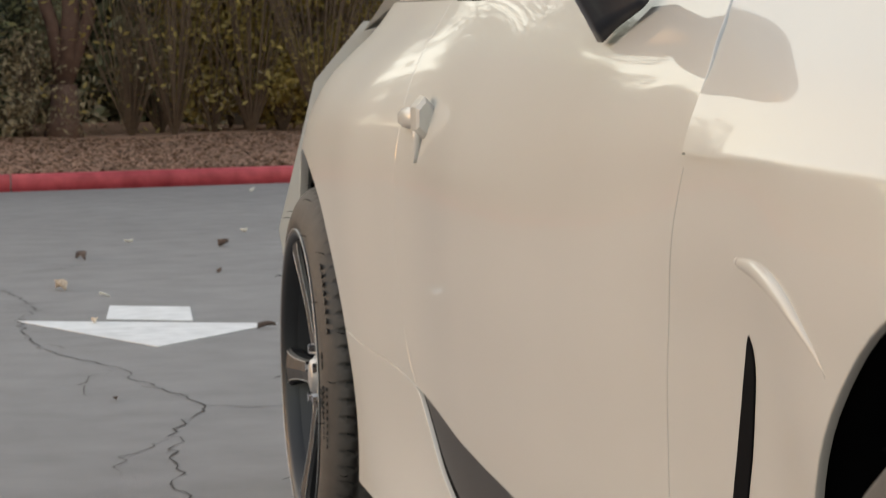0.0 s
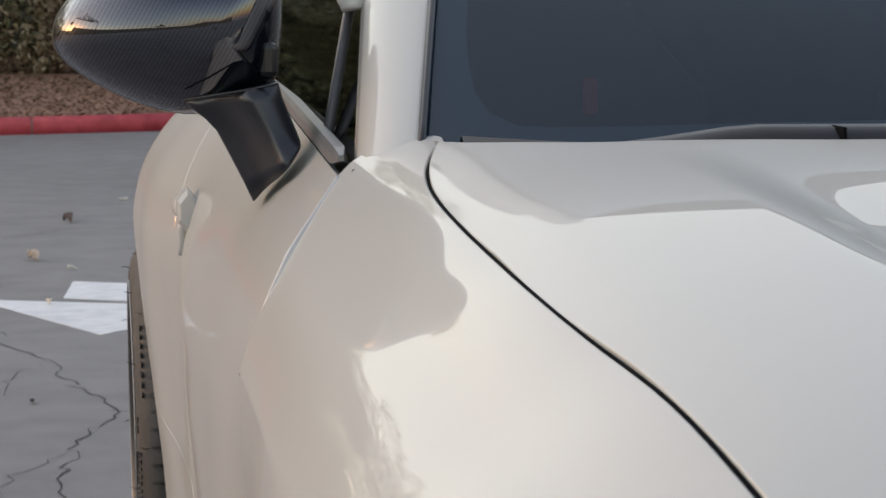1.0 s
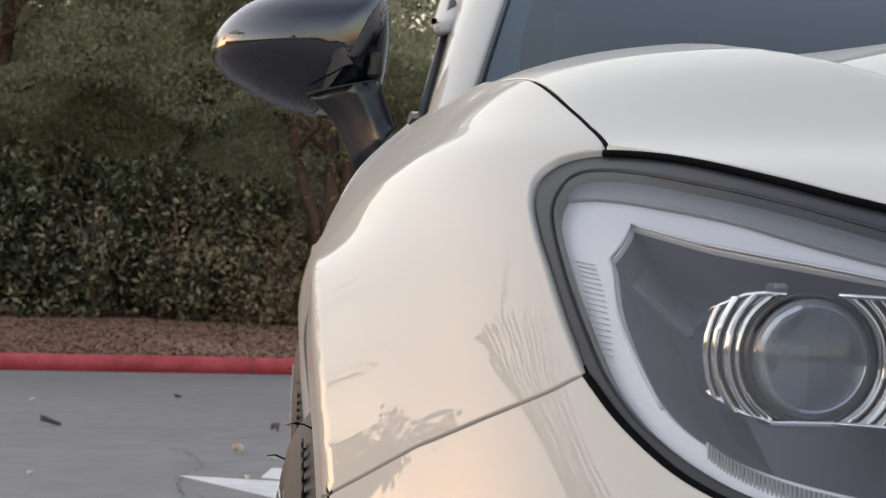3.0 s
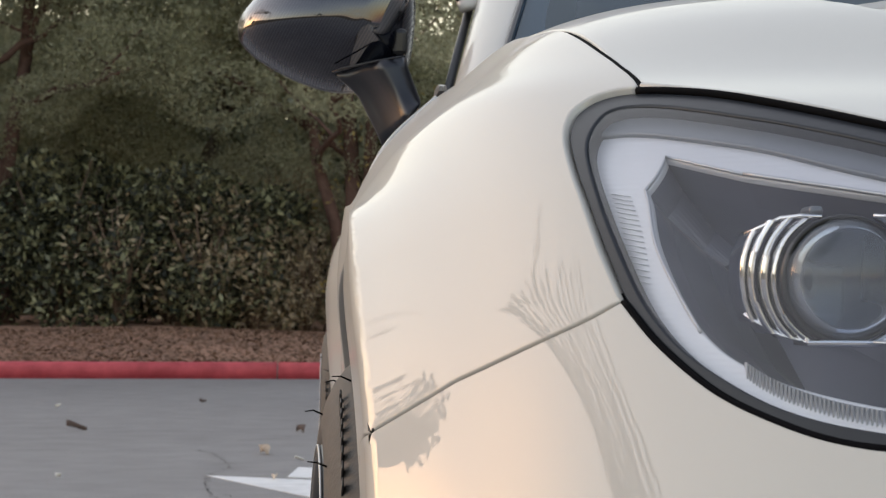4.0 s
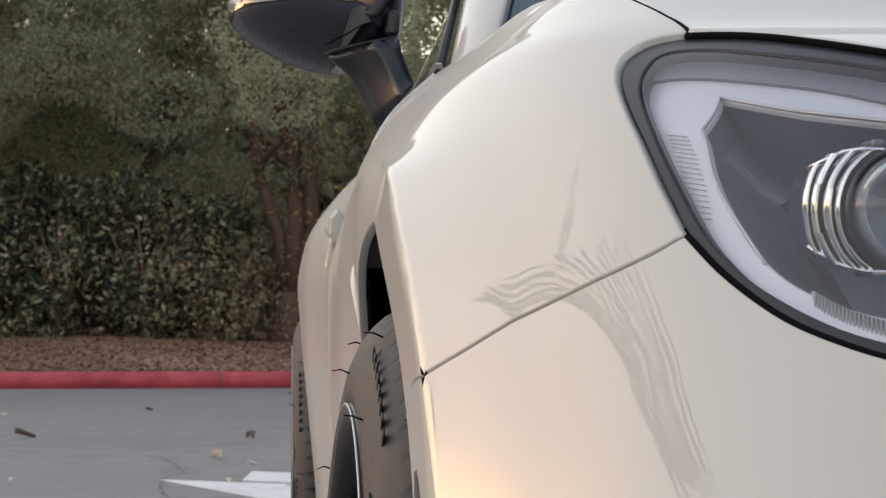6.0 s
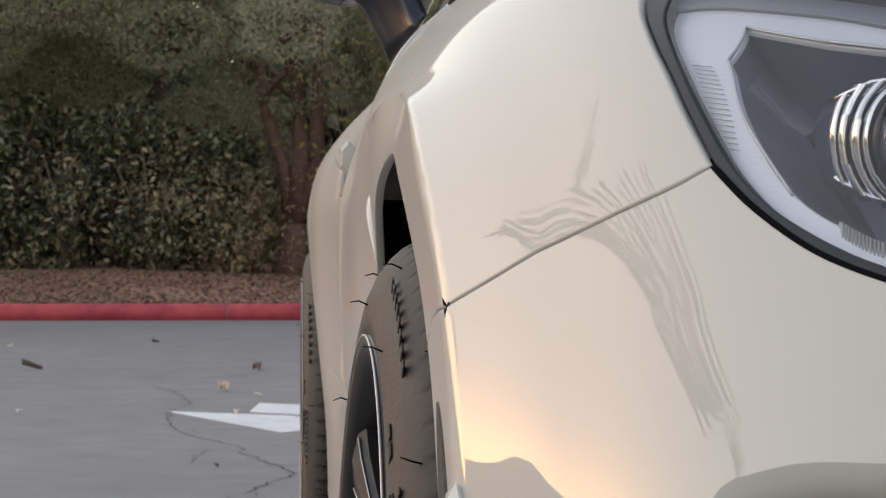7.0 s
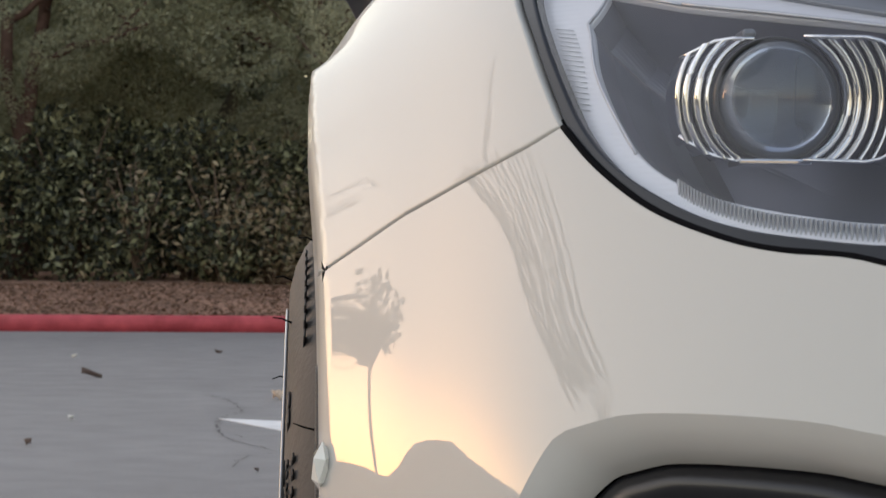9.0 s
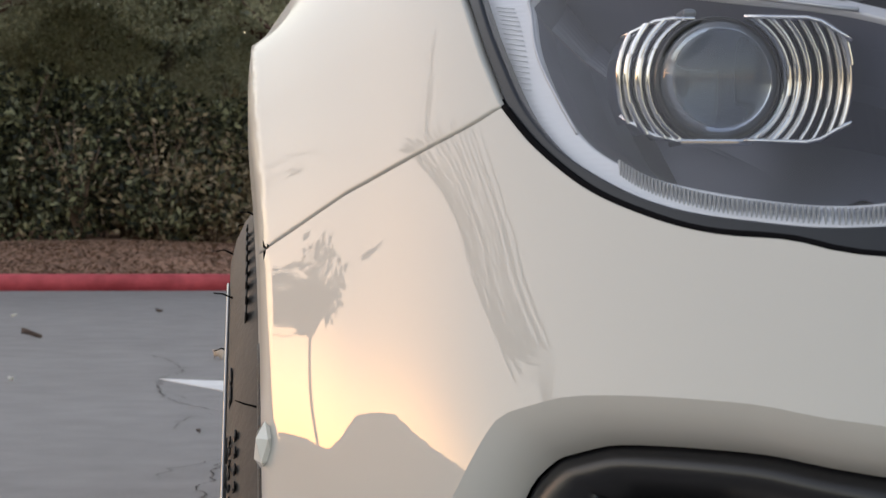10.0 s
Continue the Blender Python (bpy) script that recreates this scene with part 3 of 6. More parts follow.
def front(u, w):
    """Point on the front sheet: u along the crease (0 .. 11), w inwards (0 .. 5)."""
    u, w = np.broadcast_arrays(np.asarray(u, float), np.asarray(w, float))
    shape = u.shape
    u, w = np.clip(u.ravel(), 0, len(FRONT) - 1 - 1e-9), np.clip(w.ravel(), 0, FRONT.shape[1] - 1 - 1e-9)
    i = np.floor(u).astype(int)
    f = (u - i)[:, None, None]
    h = [_rise[i + k][:, None, None] for k in range(3)]
    rows = eased(_rows[i], _rows[i + 1], _rows[i + 2], _rows[i + 3], *h, f)
    soft_k = np.clip((u - 8.2) / 1.4, 0, 1)[:, None, None]      # the crease melts into the shoulder towards the door
    soft_k = soft_k * soft_k * (3 - 2 * soft_k)
    before = (1 - soft_k) * (2 * rows[:, :1] - rows[:, 1:2]) + soft_k * (rows[:, :1] + (-0.003, 0, -0.02))
    rows = np.concatenate([before, rows, 2 * rows[:, -1:] - rows[:, -2:-1]], 1)
    run = np.linalg.norm(np.diff(rows, axis=1), axis=2)
    j = np.floor(w).astype(int)
    k = np.arange(len(w))
    g = (w - j)[:, None]
    h = [run[k, j + q][:, None] for q in range(3)]
    out_p = eased(rows[k, j], rows[k, j + 1], rows[k, j + 2], rows[k, j + 3], *h, g)
    full_w = np.clip((w - 1.0) / 1.8, 0, 1)
    out_p[:, 2] += 0.0075 * np.exp(-((u - 6.66) / 0.30) ** 2) * full_w * full_w * (3 - 2 * full_w)      # fuller beside the bonnet
    return out_p.reshape(shape + (3,))


def hood_z(x, y):
    """Height of the bonnet, with its raised middle and the crease beside it."""
    x, y = np.asarray(x, float), np.asarray(y, float)
    h = np.abs(x)
    edge = hermite((-0.80, -0.56, -0.45, -0.36, -0.20, -0.03, 0.10, 0.27, 0.47, 0.62, 0.80), (0.66, 0.736, 0.767, 0.784, 0.823, 0.8455, 0.855, 0.864, 0.8750, 0.8865, 0.899), y)
    lift = hermite((-0.8, -0.56, -0.36, -0.20, 0.0, 0.2, 0.4, 0.65, 0.8), (0, 0, 0.008, 0.029, 0.040, 0.0445, 0.0425, 0.037, 0.033), y)
    crown = lift * (1 - np.clip(h / 0.715, 0, 1.05) ** 9)
    lift = np.clip((y + 0.50) / 0.30, 0, 1)
    lift = lift * lift * (3 - 2 * lift) * (1 - np.clip((y - 0.12) / 0.30, 0, 1))
    line = hermite((-0.8, -0.45, -0.30, -0.222, -0.18, -0.118, 0.0, 0.12, 0.8), (0.40, 0.41, 0.465, 0.503, 0.525, 0.550, 0.567, 0.569, 0.574), y)
    s = np.clip((line + 0.004 - h) / 0.056, 0, 1)            # the crease beside the lower middle
    m = np.clip((line - 0.050 - h) / 0.20, 0, 1)
    rise = (-0.0125 * s * s * (3 - 2 * s) + 0.022 * m * m * (3 - 2 * m)) * lift
    return edge + crown + rise


# ---- the car ----
car = tagged(new("car"), "glossy white two-door sports coupe with carbon mirror caps parked on asphalt", "car")
UNIT = (0.11, 0.09)


def front_off(depth):
    """The front sheet drawn inwards by a depth."""
    def surf(u, w):
        u, w = np.asarray(u, float), np.asarray(w, float)
        e = 0.02
        n = np.cross(front(u + e, w) - front(u - e, w), front(u, w + e) - front(u, w - e))
        n /= np.linalg.norm(n, axis=-1, keepdims=True)
        return front(u, w) + FSIDE * n * -depth
    return surf


_n = np.cross(front(4.02, 1.0) - front(3.98, 1.0), front(4.0, 1.02) - front(4.0, 0.98))
FSIDE = 1 if _n[1] < 0 else -1                       # so that the front sheet's normal looks outwards
_n = np.cross(flank(0.52, 0.6) - flank(0.48, 0.6), flank(0.5, 0.62) - flank(0.5, 0.58))
KSIDE = 1 if _n[0] < 0 else -1
SEAM_U = 2.98
DOOR_U = 9.51


def crease_at(p_y, p_z, table={}):
    """The shared crease: place and blended normal for a point of it given by station and height."""
    if not table:
        u = np.linspace(0, 10, 2001)
        table["u"], table["p"] = u, front(u, 0 * u)
    k = np.argmin((table["p"][:, 1] - p_y) ** 2 + (table["p"][:, 2] - p_z) ** 2)
    u = table["u"][k:k + 1]
    p = front(u, 0 * u)[0]
    e = 0.02
    nf = np.cross(front(u + e, 0 * u + 0.02) - front(u - e, 0 * u + 0.02), front(u, 0 * u + 0.04) - front(u, 0 * u))[0] * FSIDE
    nk = np.cross(flank(p[1] + e, p[2]) - flank(p[1] - e, p[2]), flank(p[1], p[2] + e) - flank(p[1], p[2] - e)) * KSIDE
    n = nf / np.linalg.norm(nf) + nk / np.linalg.norm(nk)
    return p, n / np.linalg.norm(n)


def exact_front(q):
    return crease_at(*front(q[0:1], 0 * q[0:1])[0][1:]) if q[1] < 1e-6 else None


def exact_flank(q):
    p, n = crease_at(q[0], q[1])
    return (p, n) if abs(p[1] - q[0]) + abs(p[2] - q[1]) < 0.004 else None


def crease_run(u0, u1, count):
    u = np.linspace(u0, u1, count)
    return np.stack([u, 0 * u], 1), front(u, 0 * u)[:, 1:]


def arch(y0, a0, a1, radius=0.375, count=40):
    """Points of a wheel arch, from angle a0 to a1 (degrees from straight up, to the rear)."""
    t = np.radians(np.linspace(a0, a1, count))
    return np.stack([y0 + radius * np.sin(t), 0.315 + radius * np.cos(t)], 1)


# outlines on the front sheet
SEAM = dense([(2.98, 0), (3.21, 0.60), (3.45, 1.15), (3.68, 1.58), (3.88, 1.90), (4.02, 2.06)], 0.06)
LAMP_OUT = [(4.02, 2.06), (4.25, 2.02), (4.5, 1.98), (4.8, 1.95), (5.1, 1.94), (5.4, 1.985), (5.64, 2.11), (5.83, 2.34), (5.94, 2.58), (5.98, 2.78)]
LAMP_TOP = [(5.98, 2.78), (5.97, 3.0), (5.90, 3.14), (5.73, 3.25), (5.57, 3.31), (5.41, 3.38), (5.1, 3.46), (4.6, 3.55), (4.10, 3.62)]
LAMP_LOW = [(4.10, 3.62), (3.6, 3.64), (3.1, 3.46), (2.92, 3.25), (2.92, 3.08), (2.98, 2.95), (3.03, 2.71), (3.15, 2.53), (3.35, 2.35), (3.68, 2.18), (4.02, 2.06)]
HOOD_SIDE = [(5.98, 2.78), (6.05, 2.885), (6.18, 2.995), (6.37, 3.045), (6.64, 3.075), (6.95, 3.105), (7.3, 3.12), (7.8, 3.10), (8.3, 3.06), (8.9, 3.03), (9.4, 3.10), (9.75, 3.27), (10.0, 3.48), (10.15, 3.68)]
FOLD = [(0.55, 2.2), (0.75, 1.75), (1.2, 1.55), (1.78, 1.60), (2.0, 1.76), (2.22, 1.96), (2.30, 2.12), (2.35, 2.30), (2.36, 2.64), (2.33, 2.92), (2.2, 3.3), (1.7, 3.55), (1.0, 3.4), (0.55, 2.9)]

# front fender: top sheet and flank, one mesh
run_t, run_k = crease_run(SEAM_U, DOOR_U, 90)
top_loop = [
    (run_t, False),
    (dense([(DOOR_U, 0), (9.56, 0.45), (9.68, 0.95), (9.95, 1.51), (10.2, 1.85), (10.42, 2.15), (10.52, 2.40)], 0.1), True),
    (dense([(10.52, 2.40), (10.52, 2.8), (10.45, 3.3), (10.30, 3.68), (10.15, 3.68)], 0.1), True),
    (dense(HOOD_SIDE, 0.07)[::-1], True),
    (dense(LAMP_OUT, 0.06)[::-1], True),
    (SEAM[::-1], True),
]
fender_top = panel("fender_top", front, [top_loop], 0.011, FSIDE, gap=0.0017, exact=exact_front, ring=0.004, unit=UNIT)
door_front = dense([(0.572, 0.742), (0.590, 0.71), (0.622, 0.65), (0.648, 0.585), (0.668, 0.515), (0.680, 0.45), (0.687, 0.36), (0.688, 0.30), (0.688, 0.235)], 0.012)
_t = np.linspace(100, -47.5, 40)
_r = 0.375 + 0.020 * np.clip((_t - 35) / 55, 0, 1) ** 1.5
arch_front = np.stack([_r * np.sin(np.radians(_t)), 0.315 + _r * np.cos(np.radians(_t))], 1)
VENT = [(0.456, 0.617), (0.450, 0.594), (0.468, 0.555), (0.486, 0.520), (0.504, 0.488), (0.528, 0.43), (0.546, 0.39), (0.572, 0.39), (0.560, 0.43), (0.538, 0.484), (0.520, 0.518), (0.502, 0.55), (0.476, 0.592)]
side_loop = [
    (run_k, False),
    (door_front, True),
    (np.array([door_front[-1], (0.391, 0.250)]), True),
    (np.vstack([[(0.391, 0.250)], arch_front]), True),
    (dense([tuple(arch_front[-1]), (-0.305, 0.585), tuple(run_k[0])], 0.012), True),
]
fender_side = panel("fender_side", flank, [side_loop], 0.013, KSIDE, gap=0.0017, depth=0.007, exact=exact_flank, ring=0.004)


def joined(name, meshes):
    """Several meshes as one, normals kept."""
    vs, fs, ns = [], [], []
    for me in meshes:
        base = len(vs)
        nor = np.zeros((len(me.vertices), 3))
        for lp, cn in zip(me.loops, me.corner_normals):
            nor[lp.vertex_index] = cn.vector
        vs += [tuple(v.co) for v in me.vertices]
        ns += [tuple(v) for v in nor]
        fs += [tuple(base + i for i in p.vertices) for p in me.polygons]
    return mesh_of(name, vs, fs, ns)


pair("front_fender", joined("front_fender", [fender_top, fender_side]), PAINT, car)

# front bumper: wraps round the nose, opening for the fog recess
run_t, run_k = crease_run(0, SEAM_U, 50)
hood_lip = dense([(4.10, 3.62), (4.9, 3.9), (5.0, 4.4), (5.0, 5.0)], 0.08)
bumper_loop = [
    (run_t, False),
    (SEAM, True),
    (dense(LAMP_LOW, 0.06)[::-1], True),
    (hood_lip, True),
    (np.array([(5.0, 5.0), (4.0, 5.0), (3.0, 5.0), (2.0, 5.0), (1.0, 5.0), (0, 5.0)]), False),
    (dense([(0, 5.0), (0, 2.5), (0, 0)], 0.15), True),
]
fold_line = dense(FOLD, 0.07, closed=True)
bumper_face = panel("bumper_face", front, [bumper_loop, [(np.vstack([fold_line, fold_line[:1]]), False)]], 0.012, FSIDE, exact=exact_front, ring=0.004, unit=UNIT)
foot = arch(0, -108, -47.5, 0.375)
bumper_loop = [
    (run_k, False),
    (dense([tuple(run_k[-1]), (-0.305, 0.585), tuple(foot[-1])], 0.012), True),
    (foot[::-1], True),
    (np.array([foot[0], tuple(run_k[0])]), True),
]
bumper_side = panel("bumper_side", flank, [bumper_loop], 0.012, KSIDE, exact=exact_flank, ring=0.004)


def shrink(loop, k, sx=1.0):
    c = np.mean(loop, 0)
    return c + (loop - c) * k


def wall_between(a, sa, b, sb, steps=6, bow=0.3):
    """A rounded wall from outline a on one sheet to outline b on another."""
    pa, pb = sa(a[:, 0], a[:, 1]), sb(b[:, 0], b[:, 1])
    mid = sa(b[:, 0], b[:, 1])
    rows = []
    for s in np.linspace(0, 1, steps):
        rows.append((1 - s) ** 2 * pa + 2 * s * (1 - s) * (mid * bow + (pa + pb) / 2 * (1 - bow)) + s * s * pb)
    n = len(pa)
    v = np.vstack(rows)
    f = [(i * n + j, i * n + (j + 1) % n, (i + 1) * n + (j + 1) % n, (i + 1) * n + j) for i in range(steps - 1) for j in range(n)]
    return mesh_of("wall", v, f)


def offset_loop(loop, gap, unit=UNIT):
    """An outline drawn in by a gap in metres."""
    q = loop * unit
    t = np.roll(q, -1, 0) - np.roll(q, 1, 0)
    t /= np.linalg.norm(t, axis=1, keepdims=True)
    n = np.stack([-t[:, 1], t[:, 0]], 1)
    area = np.sum(q[:, 0] * np.roll(q[:, 1], -1) - np.roll(q[:, 0], -1) * q[:, 1])
    return (q + n * gap * np.sign(area)) / unit


trim_line = offset_loop(fold_line, 0.016)
bumper_wall = wall_between(fold_line, front, trim_line, front_off(0.022), bow=0.5)
bumper = joined("front_bumper", [bumper_face, bumper_side, bumper_wall])
pair("front_bumper", bumper, PAINT, car)
ring_in = offset_loop(trim_line, 0.022)
ring_deep = offset_loop(trim_line, 0.026)
bm = wall_between(trim_line, front_off(0.026), ring_in, front_off(0.026), 8, 0.0)
v = np.array([x.co for x in bm.vertices]).reshape(8, -1, 3)
pa, pb = front_off(0.024)(trim_line[:, 0], trim_line[:, 1]), front_off(0.034)(ring_in[:, 0], ring_in[:, 1])
up = front(trim_line[:, 0], trim_line[:, 1]) - pa
up /= np.linalg.norm(up, axis=1, keepdims=True)
rows = [pa + (pb - pa) * s + up * 0.012 * math.sin(math.pi * s) for s in np.linspace(0, 1, 8)]
rows.append(front_off(0.075)(ring_deep[:, 0], ring_deep[:, 1]))
n = len(pa)
ring_mesh = mesh_of("intake_trim", np.vstack(rows), [(i * n + j, i * n + (j + 1) % n, (i + 1) * n + (j + 1) % n, (i + 1) * n + j) for i in range(8) for j in range(n)])
pair("intake_trim", ring_mesh, SATIN, car, "satin black rounded trim of the bumper intake")
deep = front_off(0.075)(ring_deep[:, 0], ring_deep[:, 1])
c = deep.mean(0)
pair("intake_back", mesh_of("intake_back", np.vstack([deep, c]), [(i, (i + 1) % n, n) for i in range(n)]), DARK, car, "dark mesh behind the intake")
fin = dense([(1.72, 2.55), (1.86, 2.53), (1.91, 2.66), (1.95, 2.92), (1.9, 3.2), (1.75, 3.2), (1.70, 2.9)], 0.05, closed=True)
pair("intake_fin", panel("intake_fin", front_off(0.022), [[(np.vstack([fin, fin[:1]]), True)]], 0.01, FSIDE, unit=UNIT), PAINT, car)

# bonnet
side_pts = front(*dense(HOOD_SIDE[:-1], 0.05).T)[:, :2]
lamp_xy = [tuple(c) for c in front(*np.array(LAMP_TOP[1:7]).T)[:, :2]]
lip = dense([tuple(side_pts[0])] + lamp_xy + [(-0.46, -0.62), (-0.3, -0.675), (0.0, -0.705)], 0.012)
rear = dense([tuple(side_pts[-1]), (-0.655, 0.585), (-0.62, 0.525), (-0.58, 0.475), (-0.5, 0.430), (-0.4, 0.395), (-0.3, 0.372), (-0.15, 0.352), (0.0, 0.345)], 0.015)
half = np.vstack([lip[::-1], side_pts[1:], rear[1:]])
full = np.vstack([half, (half * (-1, 1))[::-1][1:]])


def hood_surf(x, y):
    return np.stack([x, y, hood_z(x, y)], -1)


part("bonnet", panel("bonnet", hood_surf, [[(full, True)]], 0.014, 1, gap=0.0036, depth=0.006), PAINT, car)
seal = front(*dense(HOOD_SIDE, 0.05).T) + (0.002, 0, -0.0035)
gap_line = front_off(0.0025)(*dense(LAMP_TOP[:7], 0.05).T)
# a black tube fills the gap above the lamp in place of its shade
pair("bonnet_gap_shade", tube([tuple(v) for v in gap_line], 0.0022, 8), DARK, car, "black tube for the shade in the gap under the bonnet edge")
low_line = front_off(0.0022)(*dense(LAMP_LOW[2:], 0.05).T)
# shadow gap below the lamp, drawn as a black tube
pair("lamp_gap_shade", tube([tuple(v) for v in low_line], 0.0020, 8), DARK, car, "black tube for the shadow gap under the headlamp")
pair("bonnet_seal", tube([tuple(q) for q in seal], 0.0023, 8), DARK, car, "black rubber seal beside the bonnet")

# door, quarter panel, sill


def belt_z(y):
    """Height of the window line, rising to the rear."""
    return 0.874 + 0.030 * np.clip((y - 0.7) / 1.05, 0, 1) + 0.024 * np.clip((y - 1.75) / 0.8, 0, 1)


belt = 0.874
door_rear = dense([(2.00, belt_z(2.00)), (1.965, 0.870), (1.895, 0.81), (1.858, 0.735), (1.858, 0.66), (1.868, 0.568), (1.858, 0.478), (1.835, 0.43), (1.800, 0.397)], 0.015)
door_low = dense([(1.800, 0.397), (1.551, 0.378), (1.365, 0.369), (1.19, 0.363), (0.9, 0.345), (0.686, 0.338)], 0.02)
seam_d = np.array([p for p in door_front if p[1] > 0.338])
top_front = dense([(0.572, 0.742), (0.578, 0.78), (0.590, 0.81), (0.632, 0.840), (0.668, 0.858), (0.700, belt)], 0.01)
door_loop = [(top_front, True), (np.array([(v, belt_z(v)) for v in np.linspace(0.70, 2.00, 16)]), True), (door_rear, True), (door_low, True), (np.vstack([[(0.686, 0.338)], seam_d[::-1]]), True)]
door_mesh = panel("door", flank, [door_loop], 0.016, KSIDE, gap=0.0017)
doors = pair("door", door_mesh, PAINT, car)
arch_rear = arch(2.575, -72, 108, 0.375, 50)
quarter_loop = [
    (door_rear[::-1], True),
    (np.array([(v, belt_z(v)) for v in np.linspace(2.00, 3.44, 14)]), True),
    (np.array([(3.44, belt_z(3.44)), (3.44, 0.6), (3.44, 0.2)]), False),
    (np.array([(3.44, 0.2), tuple(arch_rear[-1])]), True),
    (arch_rear[::-1], True),
    (dense([tuple(arch_rear[0]), (2.08, 0.420), (1.95, 0.412), (1.86, 0.404), (1.800, 0.397)], 0.02), True),
]
pair("quarter_panel", panel("quarter_panel", flank, [quarter_loop], 0.018, KSIDE), PAINT, car)
sill_top = dense([tuple(arch_rear[0]), (2.08, 0.420), (1.95, 0.412), (1.86, 0.404), (1.798, 0.394), (1.734, 0.353), (1.648, 0.316), (1.5, 0.290), (1.3, 0.272), (1.0, 0.255), (0.69, 0.245)], 0.02)
sill_end = arch(2.575, -108, -72, 0.375, 10)
sill_loop = [(sill_top, True), (np.array([(0.69, 0.245), (0.69, 0.19), tuple(sill_end[0])]), True), (sill_end, True)]
pair("sill", panel("sill", flank, [sill_loop], 0.02, KSIDE), PAINT, car)
trim_loop = [(dense([(1.790, 0.393), (1.551, 0.375), (1.365, 0.366), (1.19, 0.360), (0.9, 0.342), (0.69, 0.335)], 0.02), True), (np.array([(0.69, 0.335), (0.69, 0.250)]), True), (dense([(0.69, 0.250), (1.0, 0.260), (1.3, 0.277), (1.5, 0.295), (1.648, 0.321), (1.730, 0.356), (1.790, 0.393)], 0.02), True)]


def flank_in(y, z):
    return flank(y, z) + (0.006, 0, 0)


pair("sill_trim", panel("sill_trim", flank_in, [trim_loop], 0.02, KSIDE), BLACK, car, "black plastic strip above the sill")
for pts in (door_front, top_front, door_rear, sill_top, dense([tuple(arch_front[-1]), tuple(run_k[-1])], 0.02)):
    pair("seam_shade", backing(flank, pts, KSIDE), DARK, car)
for pts, w, d in ((SEAM, 0.016, 0.0045), (dense(HOOD_SIDE, 0.08), 0.016, 0.0045), (dense(LAMP_LOW, 0.08), 0.010, 0.010), (dense(LAMP_OUT, 0.08), 0.010, 0.010), (np.array(top_loop[1][0]), 0.016, 0.0045)):
    pair("seam_shade", backing(front, pts, FSIDE, w, d), DARK, car)

# vent behind the front wheel: a slot with a raised fin along its front edge
fin_path = dense([(0.458, 0.669), (0.405, 0.667), (0.360, 0.660), (0.322, 0.648), (0.282, 0.627), (0.262, 0.612)], 0.01)
p = flank(fin_path[:, 0], fin_path[:, 1])
pair("vent_fin", tube([tuple(q + np.array((0.001, 0, 0))) for q in p], [0.0015 + 0.0062 * math.sin(math.pi * min(1, (i + 2) / len(p))) for i in range(len(p))], 10), PAINT, car)
slot = dense(VENT, 0.012, closed=True)


def flank_out(y, z):
    return flank(y, z) + (-0.0015, 0, 0)


# no opening is cut: a dark sheet on the flank stands for its shade
pair("vent_slot_shade", panel("vent_slot_shade", flank_out, [[(np.vstack([slot, slot[:1]]), True)]], 0.01, KSIDE, depth=0.002), DARK, car, "dark sheet for the shade inside the air outlet slot")

# mesh insert and clear marker at the bumper's arch edge
insert = dense([(-0.335, 0.540), (-0.375, 0.505), (-0.398, 0.46), (-0.412, 0.40), (-0.41, 0.33), (-0.378, 0.33), (-0.368, 0.42), (-0.350, 0.48)], 0.012, closed=True)
mesh_black = material("honeycomb_black", (0.05, 0.05, 0.05), 0.6, vary=0.5, scale=400, bump=0.6, bump_scale=700)
pair("bumper_insert", panel("bumper_insert", flank_out, [[(np.vstack([insert, insert[:1]]), True)]], 0.01, KSIDE, depth=0.002), mesh_black, car, "black honeycomb insert beside the wheel arch")
bm = bmesh.new()
g = bmesh.ops.create_icosphere(bm, subdivisions=1, radius=1.0)
bmesh.ops.transform(bm, matrix=pose(-0.8195, -0.401, 0.4875, 10, 0, 0) @ Matrix.Diagonal((0.0065, 0.010, 0.0145, 1)), verts=g["verts"])
pair("side_marker", bm, material("clear_marker", (0.75, 0.74, 0.68), 0.15, vary=0.05, scale=30, coat=1.0), car, "small clear faceted side marker")


# ---- headlamp ----
lamp_line = dense(LAMP_OUT + LAMP_TOP[1:] + LAMP_LOW[1:-1], 0.06, closed=True)
IN_LINE = [(5.76, 2.50), (5.65, 2.30), (5.42, 2.12), (5.16, 2.04), (4.78, 2.03), (4.4, 2.07), (4.03, 2.14), (3.7, 2.25), (3.42, 2.42), (3.25, 2.58), (3.15, 2.78), (3.08, 3.08), (3.2, 3.3), (3.6, 3.48), (4.1, 3.47), (4.6, 3.40), (5.17, 3.27), (5.36, 3.20), (5.53, 3.12), (5.67, 3.00), (5.77, 2.76)]
DARK_LINE = [(5.36, 2.42), (5.02, 2.20), (4.5, 2.17), (3.88, 2.28), (3.55, 2.47), (3.36, 2.76), (3.28, 3.09), (3.5, 3.3), (4.0, 3.36), (4.6, 3.30), (4.96, 3.20), (5.10, 3.00), (5.22, 2.66)]


def wider(line):
    """A line inside the lamp drawn towards its outer edge, but for the top, where the surround is broad."""
    q = np.array(line, float)
    near = lamp_line[np.argmin(((q[:, None] - lamp_line[None]) ** 2).sum(2), 1)]
    k = 0.06 * np.clip((5.6 - q[:, 0]) / 0.3, 0, 1) * np.maximum(np.clip((3.0 - q[:, 1]) / 0.3, 0, 1), 0.6 * (q[:, 0] < 3.3))
    return q + (near - q) * k[:, None]


